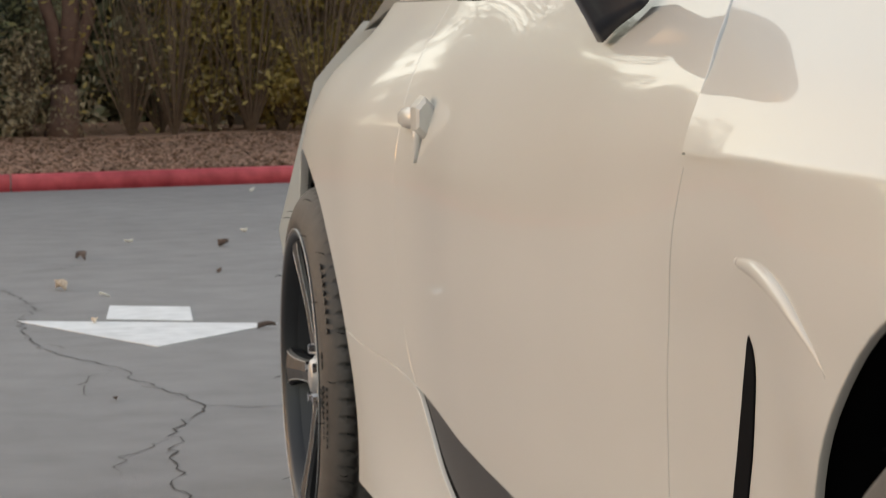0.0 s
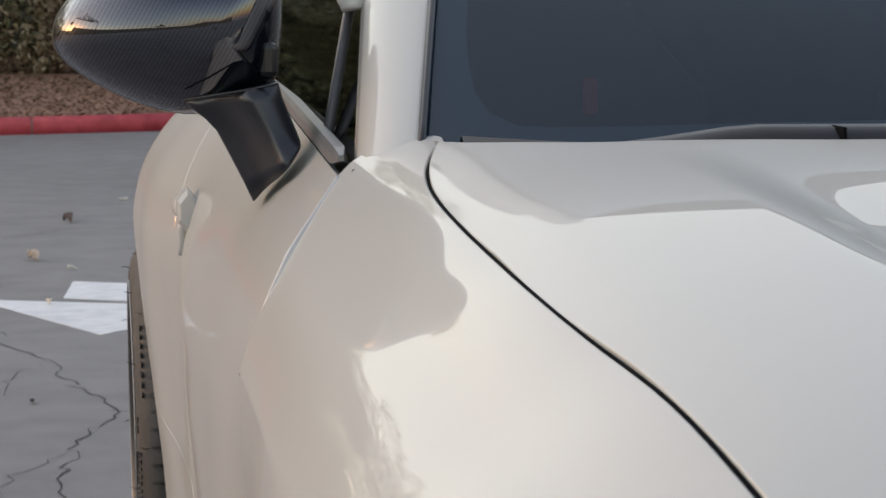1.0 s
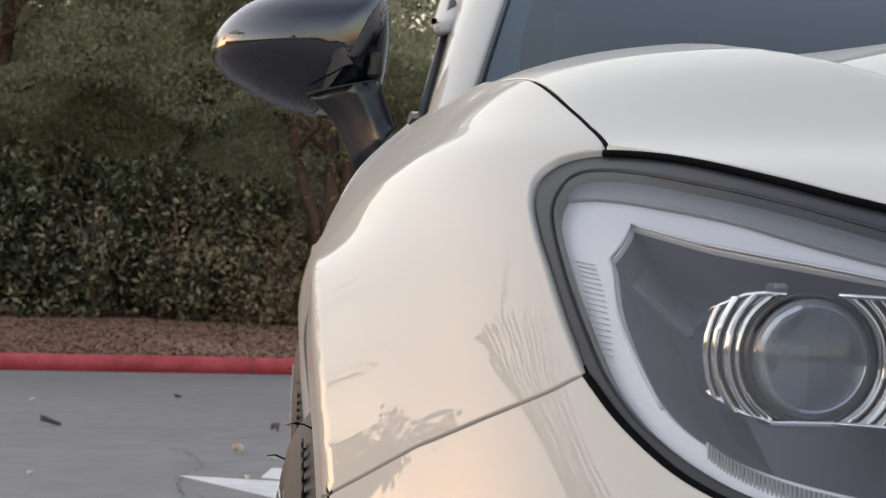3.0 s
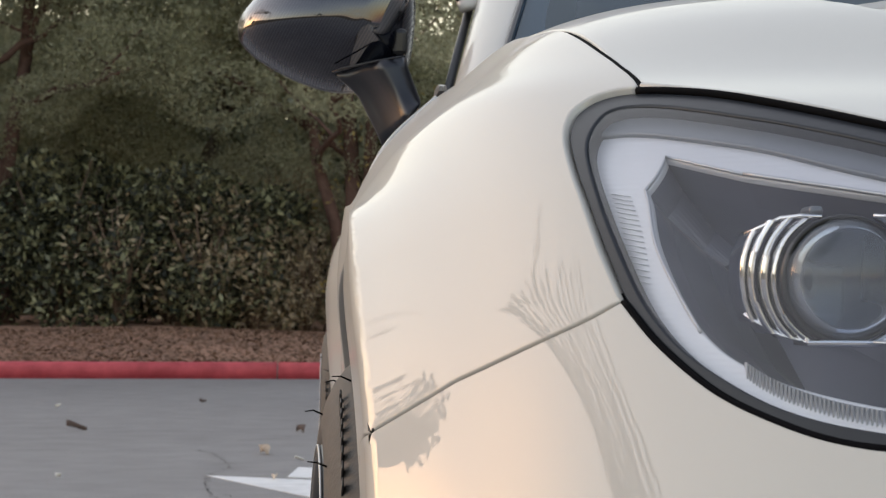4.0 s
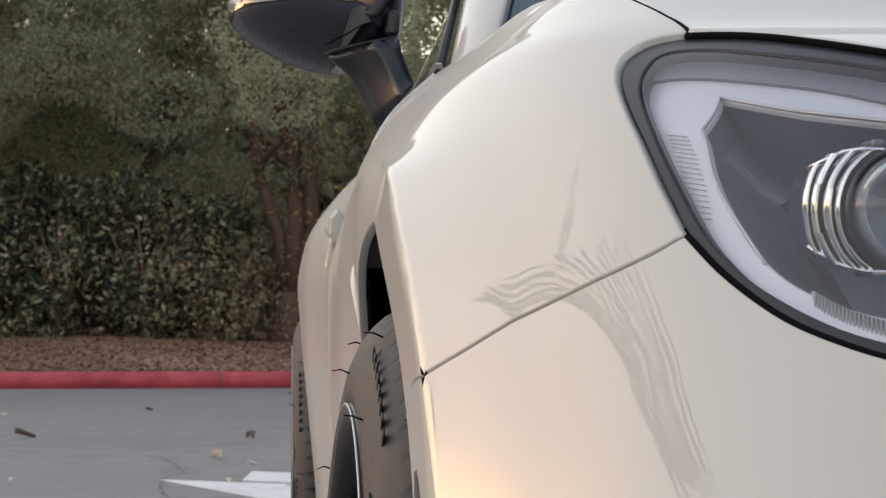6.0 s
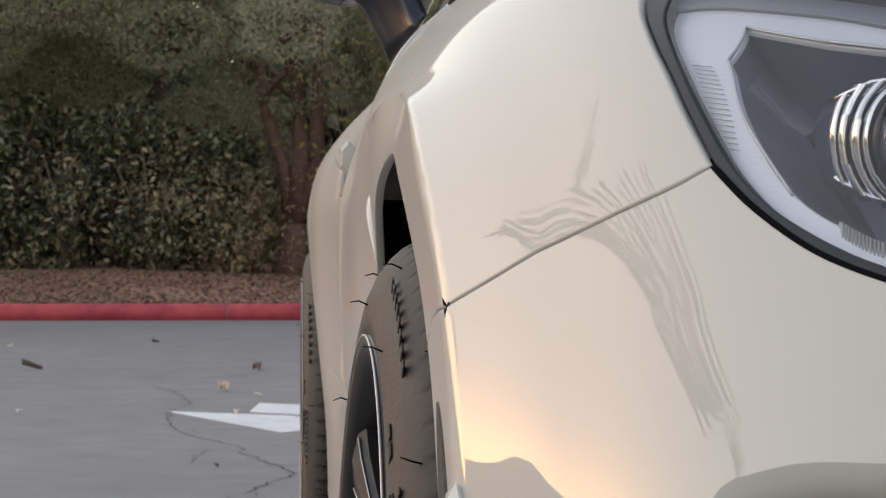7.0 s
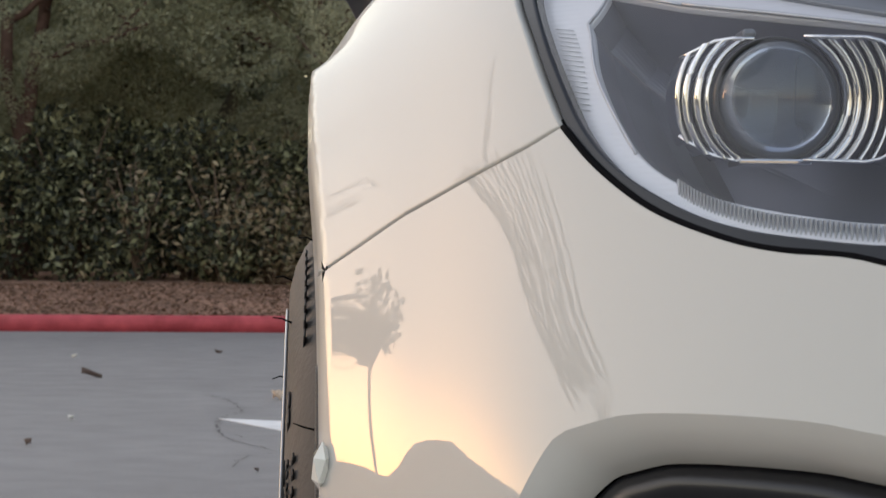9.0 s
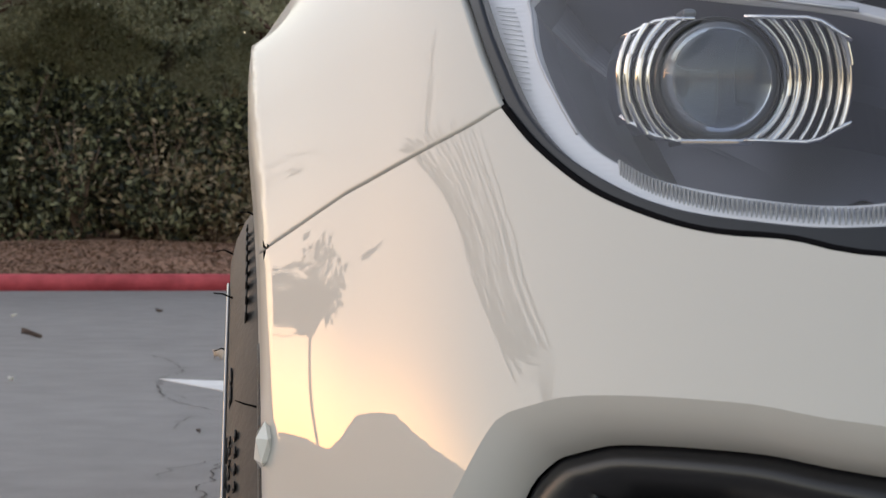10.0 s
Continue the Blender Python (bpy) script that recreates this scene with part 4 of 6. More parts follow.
in_line = wider(dense(IN_LINE, 0.06, closed=True))
dark_line = np.vstack([dense(DARK_LINE[-1:] + DARK_LINE[:1], 0.05)[:-1], dense(DARK_LINE[:2], 0.05)[:-1], dense(DARK_LINE[1:], 0.05)[:-1]])
GUIDE_TOP = [(5.56, 2.19), (5.60, 2.4), (5.58, 2.62), (5.47, 2.92), (5.26, 3.07), (5.08, 3.21)]
guide_line = np.vstack([dense(GUIDE_TOP[::-1], 0.05)[:-1], wider(dense([(5.56, 2.19), (5.36, 2.07), (5.14, 2.01), (4.78, 2.0), (4.4, 2.04), (4.02, 2.11), (3.68, 2.22), (3.40, 2.40), (3.22, 2.57), (3.12, 2.78), (3.05, 3.08), (3.2, 3.34), (3.6, 3.52), (4.1, 3.51), (4.6, 3.44), (5.08, 3.21)], 0.05)[:-1])])
closed = lambda q: np.vstack([q, q[:1]])
gasket = panel("gasket", front_off(0.0035), [[(closed(lamp_line), True)], [(closed(in_line), True)]], 0.008, FSIDE, gap=0.0022, unit=UNIT, depth=0.02)
headlamps = pair("headlamp", gasket, GASKET, car, "headlamp with a wide dark rubber surround and clear cover")
cover = panel("cover", front_off(0.0045), [[(closed(in_line), False)]], 0.008, FSIDE, unit=UNIT)
# light guide: a pale shelf that dives from the cover's edge towards the dark bowl
reflector = panel("light_guide", front_off(0.014), [[(closed(guide_line), False)], [(closed(dark_line), True)]], 0.008, FSIDE, unit=UNIT, gap=0.0005, depth=0.004)
roof_line = np.vstack([dense(GUIDE_TOP, 0.05)[:-1], dense([(5.08, 3.21), (5.18, 3.31), (5.40, 3.24), (5.58, 3.15), (5.72, 3.04), (5.83, 2.78), (5.83, 2.5), (5.72, 2.26), (5.56, 2.12), (5.56, 2.19)], 0.05, smooth=False)[:-1]])
lamp_roof = panel("lamp_roof", front_off(0.011), [[(closed(roof_line), True)]], 0.008, FSIDE, unit=UNIT, gap=0.0, depth=0.006)
bowl_rows = [front_off(d)(*shrink(dark_line, k).T) for k, d in ((1.004, 0.0165), (0.985, 0.034), (0.90, 0.055), (0.82, 0.064), (0.80, 0.098))]
n = len(dark_line)
bowl_wall = mesh_of("bowl", np.vstack(bowl_rows), [(i * n + j, i * n + (j + 1) % n, (i + 1) * n + (j + 1) % n, (i + 1) * n + j) for i in range(4) for j in range(n)], smooth=False)
deep = bowl_rows[-1]
bowl_back = mesh_of("bowl_back", np.vstack([deep, deep.mean(0)]), [(i, (i + 1) % n, n) for i in range(n)])
EYE = np.array((-0.602, -0.540, 0.6772))             # middle of the projector


def lamp_bits(sign):
    """Parts inside one headlamp; sign -1 mirrors them to the other side."""
    def put(name, data, mat, label=""):
        if isinstance(data, bmesh.types.BMesh):
            me = bpy.data.meshes.new(name)
            data.to_mesh(me)
            data.free()
            data = me
        if sign > 0:
            data = data.copy()
        else:
            data = flip_x(data)
        return part(name, data, mat, headlamps[0 if sign > 0 else 1], label)
    put("cover", cover, LENSGLASS, "clear cover")
    put("light_guide", reflector, GUIDE, "pale silver light guide")
    put("lamp_roof", lamp_roof, ROOFGREY, "grey-blue band above the light guide")
    put("bowl", bowl_wall, GREYBOWL, "dark grey inner bowl")
    put("bowl_back", bowl_back, GREYBOWL)
    # projector: a domed lens in a dark collar
    bm = bmesh.new()
    g = bmesh.ops.create_uvsphere(bm, u_segments=40, v_segments=20, radius=1.0)
    bmesh.ops.transform(bm, matrix=pose(*EYE, 0, 0, 0) @ Matrix.Diagonal((0.028, 0.017, 0.028, 1)), verts=g["verts"])
    put("projector_lens", smooth_bm(bm), GLASSBALL, "clear projector lens")
    a = np.radians(np.arange(0, 360, 6))
    rings = [[(EYE[0] + r * math.cos(t), EYE[1] + dy, EYE[2] + r * math.sin(t)) for t in a] for r, dy in ((0.0275, 0.001), (0.0295, -0.002), (0.0305, 0.004), (0.029, 0.045), (0.024, 0.045))]
    put("collar", loft(rings, caps=False), SATIN)
    bm = bmesh.new()
    g = bmesh.ops.create_circle(bm, cap_ends=True, segments=40, radius=0.028)
    bmesh.ops.transform(bm, matrix=pose(EYE[0], EYE[1] + 0.03, EYE[2], 90, 0, 0), verts=g["verts"])
    put("projector_core", bm, GREYBOWL)
    # stepped chrome wings beside the lens: each step an arc cut off level above and below
    rng_w = random.Random(9)
    for s, steps, back in ((-1, 4, 0.018), (1, 7, 0.0)):
        for k in range(steps):
            r0 = 0.0312 + 0.0042 * k + rng_w.uniform(-0.0006, 0.0006)
            r1 = 0.0346 + 0.0042 * k + rng_w.uniform(-0.0008, 0.0006)
            clip = 0.0285 - 0.0065 * max(0, (k - steps + 3) / 2) ** 2
            cuts = [-1.0, rng_w.uniform(-0.55, -0.2), rng_w.uniform(0.15, 0.5), 1.0]
            for c0, c1 in zip(cuts, cuts[1:]):            # each step is cut into short facets that catch the light differently
                y0 = EYE[1] + 0.002 + back * (k + 1) / steps - (0.010 + 0.0030 * k if s > 0 else 0) + rng_w.uniform(-0.0012, 0.0012)
                lean = rng_w.uniform(-0.0014, 0.0014)
                ring_rows = []
                for r, dy in ((r0, 0.008), (r0 + 0.0006, 0.0 + lean), (r0 + 0.0016, -0.0012 + lean), (r1 - 0.0006, 0.0006 - lean), (r1, 0.004), (r1, 0.03)):
                    span = math.asin(min(0.98, clip / r))
                    ring_rows.append([(EYE[0] + s * r * math.cos(t), y0 + dy, EYE[2] - 0.002 * s * (k / steps) + r * math.sin(t)) for t in np.linspace(span * c0, span * c1, 8)])
                put("chrome_wing", loft(ring_rows, closed=False, caps=False), CHROME, "stepped chrome reflector")
        for v in (-1, 1):
            edge = []
            for k in range(steps + 1):
                r, clip = 0.031 + 0.0042 * k, 0.0292 - 0.0065 * max(0, (k - steps + 3) / 2) ** 2 * (k < steps)
                clip = min(clip, r * 0.97) if k < steps else 0.0285 - 0.0095
                edge.append((EYE[0] + s * math.sqrt(max(0, r * r - clip * clip)), EYE[1] + 0.001 + back * (k + 1) / steps - (0.010 + 0.0030 * k if s > 0 else 0), EYE[2] - 0.002 * s * (k / steps) + v * clip))
            put("wing_edge", tube(edge, 0.0011, 6), CHROME, "thin bright edge of the reflector")
    for dx, w2, z0, z1, mat in ((-0.002, 0.0045, -0.018, 0.004, ROOFGREY), (-0.016, 0.004, -0.004, 0.020, ROOFGREY), (0.013, 0.005, -0.006, 0.018, DARK)):
        put("projector_blade", box(EYE[0] + dx - w2, EYE[0] + dx + w2, EYE[1] + 0.020, EYE[1] + 0.024, EYE[2] + z0, EYE[2] + z1, 0.001), mat)
    # pale ledge under the lens; the small grey box above it imitates a glint
    put("lens_ledge", box(EYE[0] - 0.019, EYE[0] + 0.016, EYE[1] - 0.004, EYE[1] + 0.03, EYE[2] - 0.0315, EYE[2] - 0.0285, 0.001), CHROME)
    put("lens_glint", box(EYE[0] - 0.016, EYE[0] - 0.009, EYE[1] + 0.008, EYE[1] + 0.03, EYE[2] + 0.0300, EYE[2] + 0.0345, 0.002), ROOFGREY)
    put("guide_lip", tube([tuple(c) for c in front_off(0.013)(*dense([(5.22, 2.66), (5.17, 2.82), (5.10, 3.0), (4.96, 3.20)], 0.05).T)], 0.0011, 6), LIPSILVER, "thin silver lip of the light guide")
    put("guide_lip", tube([tuple(c) for c in front_off(0.0135)(*np.vstack([dense([(5.22, 2.66), (5.36, 2.42)], 0.05), dense([(5.36, 2.42), (5.02, 2.20)], 0.05)[1:], dense([(5.02, 2.20), (4.5, 2.17), (3.88, 2.28)], 0.05)[1:]]).T)], 0.0009, 6), LIPSILVER, "thin silver lip of the light guide")
    # ribs of the light guide, beside and below the bowl
    for k in range(17):
        u = 4.98 - 0.045 * k
        a, b = front_off(0.0132)(np.array([u, u - 0.03]), np.array([2.045, 2.125]))
        put("guide_rib", tube([tuple(a), tuple(b)], 0.0003, 4), SILVER)
    for k in range(64):
        s = 0.10 + 0.88 * k / 63
        q = spline(np.array([(3.70, 2.36), (3.47, 2.49), (3.32, 2.66), (3.24, 2.85), (3.19, 3.05), (3.22, 3.18)]), np.array([s * 5]))[0]
        c = front_off(0.0125)(q[0:1], q[1:2])[0]
        put("guide_rib", box(c[0] - 0.0004, c[0] + 0.0004, c[1] - 0.0002, c[1] + 0.006, c[2] - 0.0038, c[2] + 0.0038), RIBGREY)


GLASSBALL = bpy.data.materials.new("lens_glass")
GLASSBALL.use_nodes = True
_b = GLASSBALL.node_tree.nodes["Principled BSDF"]
_b.inputs["Base Color"].default_value, _b.inputs["Roughness"].default_value = (0.60, 0.65, 0.72, 1), 0.03
_b.inputs["Transmission Weight"].default_value, _b.inputs["IOR"].default_value = 0.9, 1.5
lamp_bits(1)
lamp_bits(-1)


# ---- wheels ----
MARKGROOVE = material("rubber_mark_and_groove_shade", (0.012, 0.012, 0.012), 0.6, vary=0.2, scale=50)
def wheel(x, y, turn=0.0):
    """Tyre with tread and grooves, dark five-spoke rim with bright edges, hub cap."""
    c = (0, 0, 0)
    w = Matrix.Translation((x, y, 0.315))
    base = new("wheel")
    base.parent = car
    R = 0.316
    prof = [(0.085, 0.235), (0.060, 0.236), (-0.084, 0.236), (-0.098, 0.240), (-0.105, 0.245), (-0.1065, 0.258), (-0.103, 0.275), (-0.097, 0.289), (-0.089, 0.300), (-0.081, 0.3075), (-0.073, 0.3120), (-0.062, 0.3142), (-0.060, 0.308), (-0.054, 0.308), (-0.052, 0.3152), (-0.022, R), (-0.020, 0.309), (-0.012, 0.309), (-0.010, R), (0.010, R), (0.012, 0.309), (0.020, 0.309), (0.022, R), (0.058, 0.3155), (0.086, 0.3125), (0.102, 0.300), (0.108, 0.280), (0.100, 0.247), (0.085, 0.235)]

    cut = set()

    def groove(k, j, px, r):
        """Slanted grooves across the shoulder, six steps apart."""
        shift = int(round((px + 0.06) * -230)) if px < 0 else int(round((px - 0.06) * 230))
        if r > 0.3105 and 0.024 < abs(px) < 0.0985 and (k - shift) % 14 < 2 + (abs(px) < 0.085):
            cut.add((k, j))
            return r - (0.0075 if abs(px) < 0.08 else 0.0045)
        return r
    sides = 1008
    tyre_bm = revolve(prof, c, sides, groove)
    tyre_bm.faces.ensure_lookup_table()
    # groove floors take the darker rubber: shade in the grooves put into the colour
    for k in range(sides):
        for j in range(len(prof) - 1):
            if all(x in cut for x in ((k, j), ((k + 1) % sides, j))):
                tyre_bm.faces[k * (len(prof) - 1) + j].material_index = 1
    tyre = part("tyre", tyre_bm, RUBBER, base, "dusty brown-grey rubber tyre with raised lettering and grooves")
    tyre.data.materials.append(MARKGROOVE)
    for r, start, step, count, tall, wide in ((0.290, 322, 3.1, 8, 0.0085, 0.0042), (0.268, 312, 3.0, 2, 0.006, 0.006), (0.280, 286, 2.3, 9, 0.0055, 0.0028), (0.270, 288, 1.7, 11, 0.003, 0.0022), (0.290, 142, 3.1, 9, 0.0085, 0.0042), (0.280, 106, 2.3, 9, 0.0055, 0.0028)):
        for k in range(count):                         # lettering as plain bars
            t = radians(start + k * step)
            bm = box(-0.0008, 0.0008, -wide, wide, -tall, tall, 0.0006, 1, m=Matrix.Translation((float(np.interp(r, (0.258, 0.275, 0.289, 0.300), (-0.1066, -0.1032, -0.0972, -0.0892))), r * math.sin(t), r * math.cos(t))) @ Matrix.Rotation(-t, 4, "X"))
            part("sidewall_mark", bm, MARKGROOVE, tyre)
    word = bpy.data.curves.new("moulded_word", "FONT")
    word.body, word.size, word.extrude, word.align_x = "DOT", 0.022, 0.0006, "CENTER"
    word_ob = bpy.data.objects.new("moulded_word", word)
    scene.collection.objects.link(word_ob)
    bpy.context.view_layer.update()
    word_mesh = bpy.data.meshes.new_from_object(word_ob.evaluated_get(bpy.context.evaluated_depsgraph_get()))
    bpy.data.objects.remove(word_ob)
    t = radians(300)
    # letters stand on the sidewall with their feet towards the hub
    word_mesh.transform(Matrix.Translation((-0.1062, 0.262 * math.sin(t), 0.262 * math.cos(t))) @ Matrix.Rotation(-t, 4, "X") @ Matrix(((0, 0, -1, 0), (-1, 0, 0, 0), (0, 1, 0, 0), (0, 0, 0, 1))))
    part("moulded_word", word_mesh, MARKGROOVE, tyre, "small raised letters DOT")
    for k in range(26):                                # moulding whiskers
        t = radians(k * 13.7 + 5)
        r = (0.266, 0.300, 0.313)[k % 3]
        xx = (-0.1045, -0.089, -0.072)[k % 3]
        bm = tube([(xx, r * math.sin(t), r * math.cos(t)), (xx - 0.007, (r + 0.003) * math.sin(t), (r + 0.003) * math.cos(t)), (xx - 0.013, (r + 0.002) * math.sin(t + 0.01), (r + 0.002) * math.cos(t + 0.01))], [0.0007, 0.0006, 0.0004], 5)
        part("whisker", bm, DARK, tyre)
    lip = [(-0.080, 0.226), (-0.100, 0.230), (-0.107, 0.236), (-0.108, 0.243), (-0.104, 0.2455), (-0.096, 0.243), (-0.088, 0.236)]
    rim_lip = part("rim_lip", revolve(lip, c, 128), RIM, base)
    for rx, rr, thick in ((-0.1078, 0.2440, 0.0011),):
        ring = [(rx + thick * math.cos(t), rr + thick * math.sin(t)) for t in np.radians(np.arange(0, 361, 60))]
        part("polished_ring", revolve(ring, c, 128), DULLALLOY, rim_lip, "thin polished ring")
    barrel = [(-0.080, 0.2265), (-0.060, 0.218), (-0.02, 0.205), (0.08, 0.200), (0.09, 0.230)]
    rim = part("rim", revolve(barrel, c, 96), RIM, base, "anthracite alloy rim")
    for k in range(5):
        a = Matrix.Rotation(radians(72 * k + turn), 4, "X")
        rows = []
        for r, xo, hw in ((0.040, -0.078, 0.024), (0.075, -0.081, 0.020), (0.12, -0.085, 0.019), (0.17, -0.092, 0.021), (0.205, -0.097, 0.026), (0.226, -0.099, 0.034)):
            rows.append([(xo, -hw * 0.8, r), (xo - 0.003, 0, r), (xo, hw * 0.8, r), (xo + 0.006, hw, r), (xo + 0.026, hw * 0.9, r), (xo + 0.026, -hw * 0.9, r), (xo + 0.006, -hw, r)])
        bm = loft(rows)
        for f in bm.faces:
            f.smooth = False
        bmesh.ops.transform(bm, matrix=a, verts=bm.verts[:])
        spoke = part("spoke", bm, RIM, base)
        for s in (-1, 1):
            edge = [Vector((xo + 0.0005, s * hw * 0.84, r)) for r, xo, hw in ((0.05, -0.0795, 0.0228), (0.075, -0.0815, 0.020), (0.12, -0.0855, 0.019), (0.17, -0.0925, 0.021), (0.205, -0.0975, 0.026), (0.222, -0.0995, 0.033))]
            part("spoke_edge", tube([a @ e for e in edge], 0.0009, 6), DULLALLOY, spoke, "thin pale line along the spoke's edge")
    hub = [(-0.090, 0.0), (-0.090, 0.018), (-0.088, 0.026), (-0.083, 0.029), (-0.078, 0.036), (-0.04, 0.040)]
    part("hub_cap", revolve(hub, c, 40), DULLALLOY, base, "silver hub cap")
    for k in range(5):
        t = radians(72 * k + 36)
        bm = bmesh.new()
        g = bmesh.ops.create_cone(bm, cap_ends=True, segments=6, radius1=0.010, radius2=0.008, depth=0.02)
        bmesh.ops.transform(bm, matrix=Matrix.Translation((-0.080, 0.045 * math.sin(t), 0.045 * math.cos(t))) @ pose(0, 0, 0, 0, -90, 0), verts=g["verts"])
        part("wheel_nut", bm, CHROME, base)
    part("brake_disc", revolve([(0.02, 0.06), (0.02, 0.160), (0.045, 0.160), (0.045, 0.06)], c, 64), BRIGHT, base, "grey brake disc")
    base.matrix_local = w
    return base


front_wheel = wheel(-0.742, 0.0, 20)
front_wheel.matrix_local = pose(-0.752, 0, 0.315, 0, 1.6, 2.0)
for x, y, spin in ((-0.769, 2.575, 0),):
    rear_wheel = copy_thing(front_wheel, pose(x, y, 0.315, 31, 0, 0))
for x, y in ((0.742, 0.0), (0.763, 2.575)):
    copy_thing(front_wheel, pose(x, y, 0.315, 0, 1.6, 180))
for y0 in (0.0, 2.575):
    rings = [[(xx, y0 + 0.392 * math.sin(t), 0.315 + 0.392 * math.cos(t)) for t in np.radians(np.linspace(-112, 112, 40))] for xx in (-0.815, -0.70, -0.5)]
    pair("arch_liner", loft(rings, closed=False, caps=False), DARK, car, "black wheel arch liner")
    fan = [(-0.5, y0 + 0.392 * math.sin(t), 0.315 + 0.392 * math.cos(t)) for t in np.radians(np.linspace(-112, 112, 40))]
    pair("liner_wall", mesh_of("liner_wall", fan, [tuple(range(40))]), DARK, car)


# ---- glasshouse ----
def screen(a, b):
    """Windscreen: a across (-1 .. 1), b from the cowl to the roof."""
    a, b = np.asarray(a, float), np.asarray(b, float)
    x = a * ((0.685) * (1 - b) + 0.535 * b)
    y = (0.42 + 0.23 * a * a) * (1 - b) + (1.43 - 0.05 * a * a) * b
    z = (0.893 - 0.018 * a * a) * (1 - b) + 1.265 * b + 0.055 * b * (1 - b) - 0.02 * a * a * b
    return np.stack([x, y, z], -1)


def sheet(name, surf, a, b):
    """A rectangular grid of a surface."""
    A, B = np.meshgrid(a, b, indexing="ij")
    p = surf(A, B).reshape(-1, 3)
    n = len(b)
    return mesh_of(name, p, [(i * n + j, i * n + j + 1, (i + 1) * n + j + 1, (i + 1) * n + j) for i in range(len(a) - 1) for j in range(n - 1)])


part("windscreen", sheet("windscreen", screen, np.linspace(-1, 1, 41), np.linspace(0, 1, 25)), SCREEN, car, "tinted windscreen")
frit_out = np.array([(-1, 0), (1, 0), (1, 1), (-1, 1)], float)
frit_out = np.vstack([dense([frit_out[i], frit_out[(i + 1) % 4]], 0.05)[:-1] for i in range(4)])
corner = [(-0.957, 0.30), (-0.953, 0.20), (-0.942, 0.135), (-0.92, 0.102), (-0.87, 0.083), (-0.6, 0.078), (-0.3, 0.075)]
frit_in = dense(corner[::-1] + [(-0.95, 0.6), (-0.93, 0.88), (-0.84, 0.94), (-0.4, 0.95), (0.4, 0.95), (0.84, 0.94), (0.93, 0.88), (0.95, 0.6)] + [(-a, b) for a, b in corner], 0.04, closed=True)
part("screen_border", panel("screen_border", lambda a, b: screen(a, b) + (0, 0.003, -0.005), [[(np.vstack([frit_out, frit_out[:1]]), False)], [(np.vstack([frit_in, frit_in[:1]]), False)]], 0.03, 1, unit=(0.6, 0.8)), material("ceramic_border", (0.004, 0.0045, 0.006), 0.5, vary=0.1, scale=30), car, "black ceramic border of the windscreen")

rings = []
for s in np.linspace(-0.06, 1.02, 16):
    e = screen(np.array(-1.0), np.array(s)) if 0 <= s <= 1 else np.array((-0.685, 0.65 + 0.73 * s, 0.875 + 0.37 * s)) if s < 0 else np.array((-0.532, 1.394, 1.252))
    o = np.array((-0.727, 0.735, 0.868)) * (1 - s) + np.array((-0.612, 1.47, 1.228)) * s
    o[2] += 0.03 * s * (1 - s)
    bulge = np.array((-0.012, -0.010, 0.012))
    row = [e * (1 - q) + o * q + bulge * 4 * q * (1 - q) * 0.9 for q in (0.0, 0.08, 0.25, 0.45, 0.65, 0.85, 1.0)]
    row += [row[-1] + np.array((0.028, 0.012, -0.006)), row[0] + np.array((0.01, 0.03, -0.015))]
    rings.append(row)
pair("a_pillar", loft(rings), PAINT, car)
seal = [screen(np.array(-1.0), np.array(s)) + np.array((-0.0015, -0.002, 0.0015)) for s in np.linspace(0, 1, 14)]
pair("screen_seal", tube([tuple(p) for p in seal], 0.0035, 6), SATIN, car)


def pillar_edge(s):
    return Vector((-0.727, 0.735, 0.868)).lerp(Vector((-0.612, 1.47, 1.228)), s) + Vector((0, 0, 0.03 * s * (1 - s)))


rows = []
for s in np.linspace(0.34, 1.0, 14):
    c = pillar_edge(s) + Vector((-0.006, 0.006, 0.002))
    k = 0.5 + 0.5 * min(1, (s - 0.34) / 0.03)
    across = Vector((-0.017, 0.014, -0.004)) * k
    thick = Vector((-0.005, -0.006, 0.002))
    rows.append([c - across * 0.8 + thick * 0.3, c - across * 0.3 + thick, c + across * 0.6 + thick, c + across + thick * 0.3, c + across - thick * 0.4, c - across * 0.8 - thick * 0.4])
pair("window_channel", loft(rows), PAINT, car, "white window channel with a rounded lower end")
c = pillar_edge(0.385) + Vector((-0.0215, 0.010, 0.004))
pair("channel_clip", box(c.x - 0.003, c.x + 0.003, c.y - 0.006, c.y + 0.006, c.z - 0.003, c.z + 0.003, 0.0015), DARK, car)
belt_y = np.r_[np.linspace(0.735, 0.775, 5), np.linspace(0.82, 1.95, 20)]
rows = []
for y in belt_y:
    p, k = flank(y, belt_z(y)) + (0.006, 0, 0.009), float(np.clip(0.35 + (y - 0.735) / 0.05, 0.35, 1))
    rows.append([tuple(p + k * np.array(d)) for d in ((-0.006, 0, -0.008), (-0.006, 0, 0.001), (-0.003, 0, 0.006), (0.006, 0, 0.006), (0.008, 0, -0.008))])
belt_bm = loft(rows)
for f in belt_bm.faces:
    f.smooth = False
pair("belt_moulding", belt_bm, material("grey_moulding", (0.17, 0.17, 0.175), 0.3, 0.1, vary=0.08, scale=30), car, "grey window moulding along the door top")


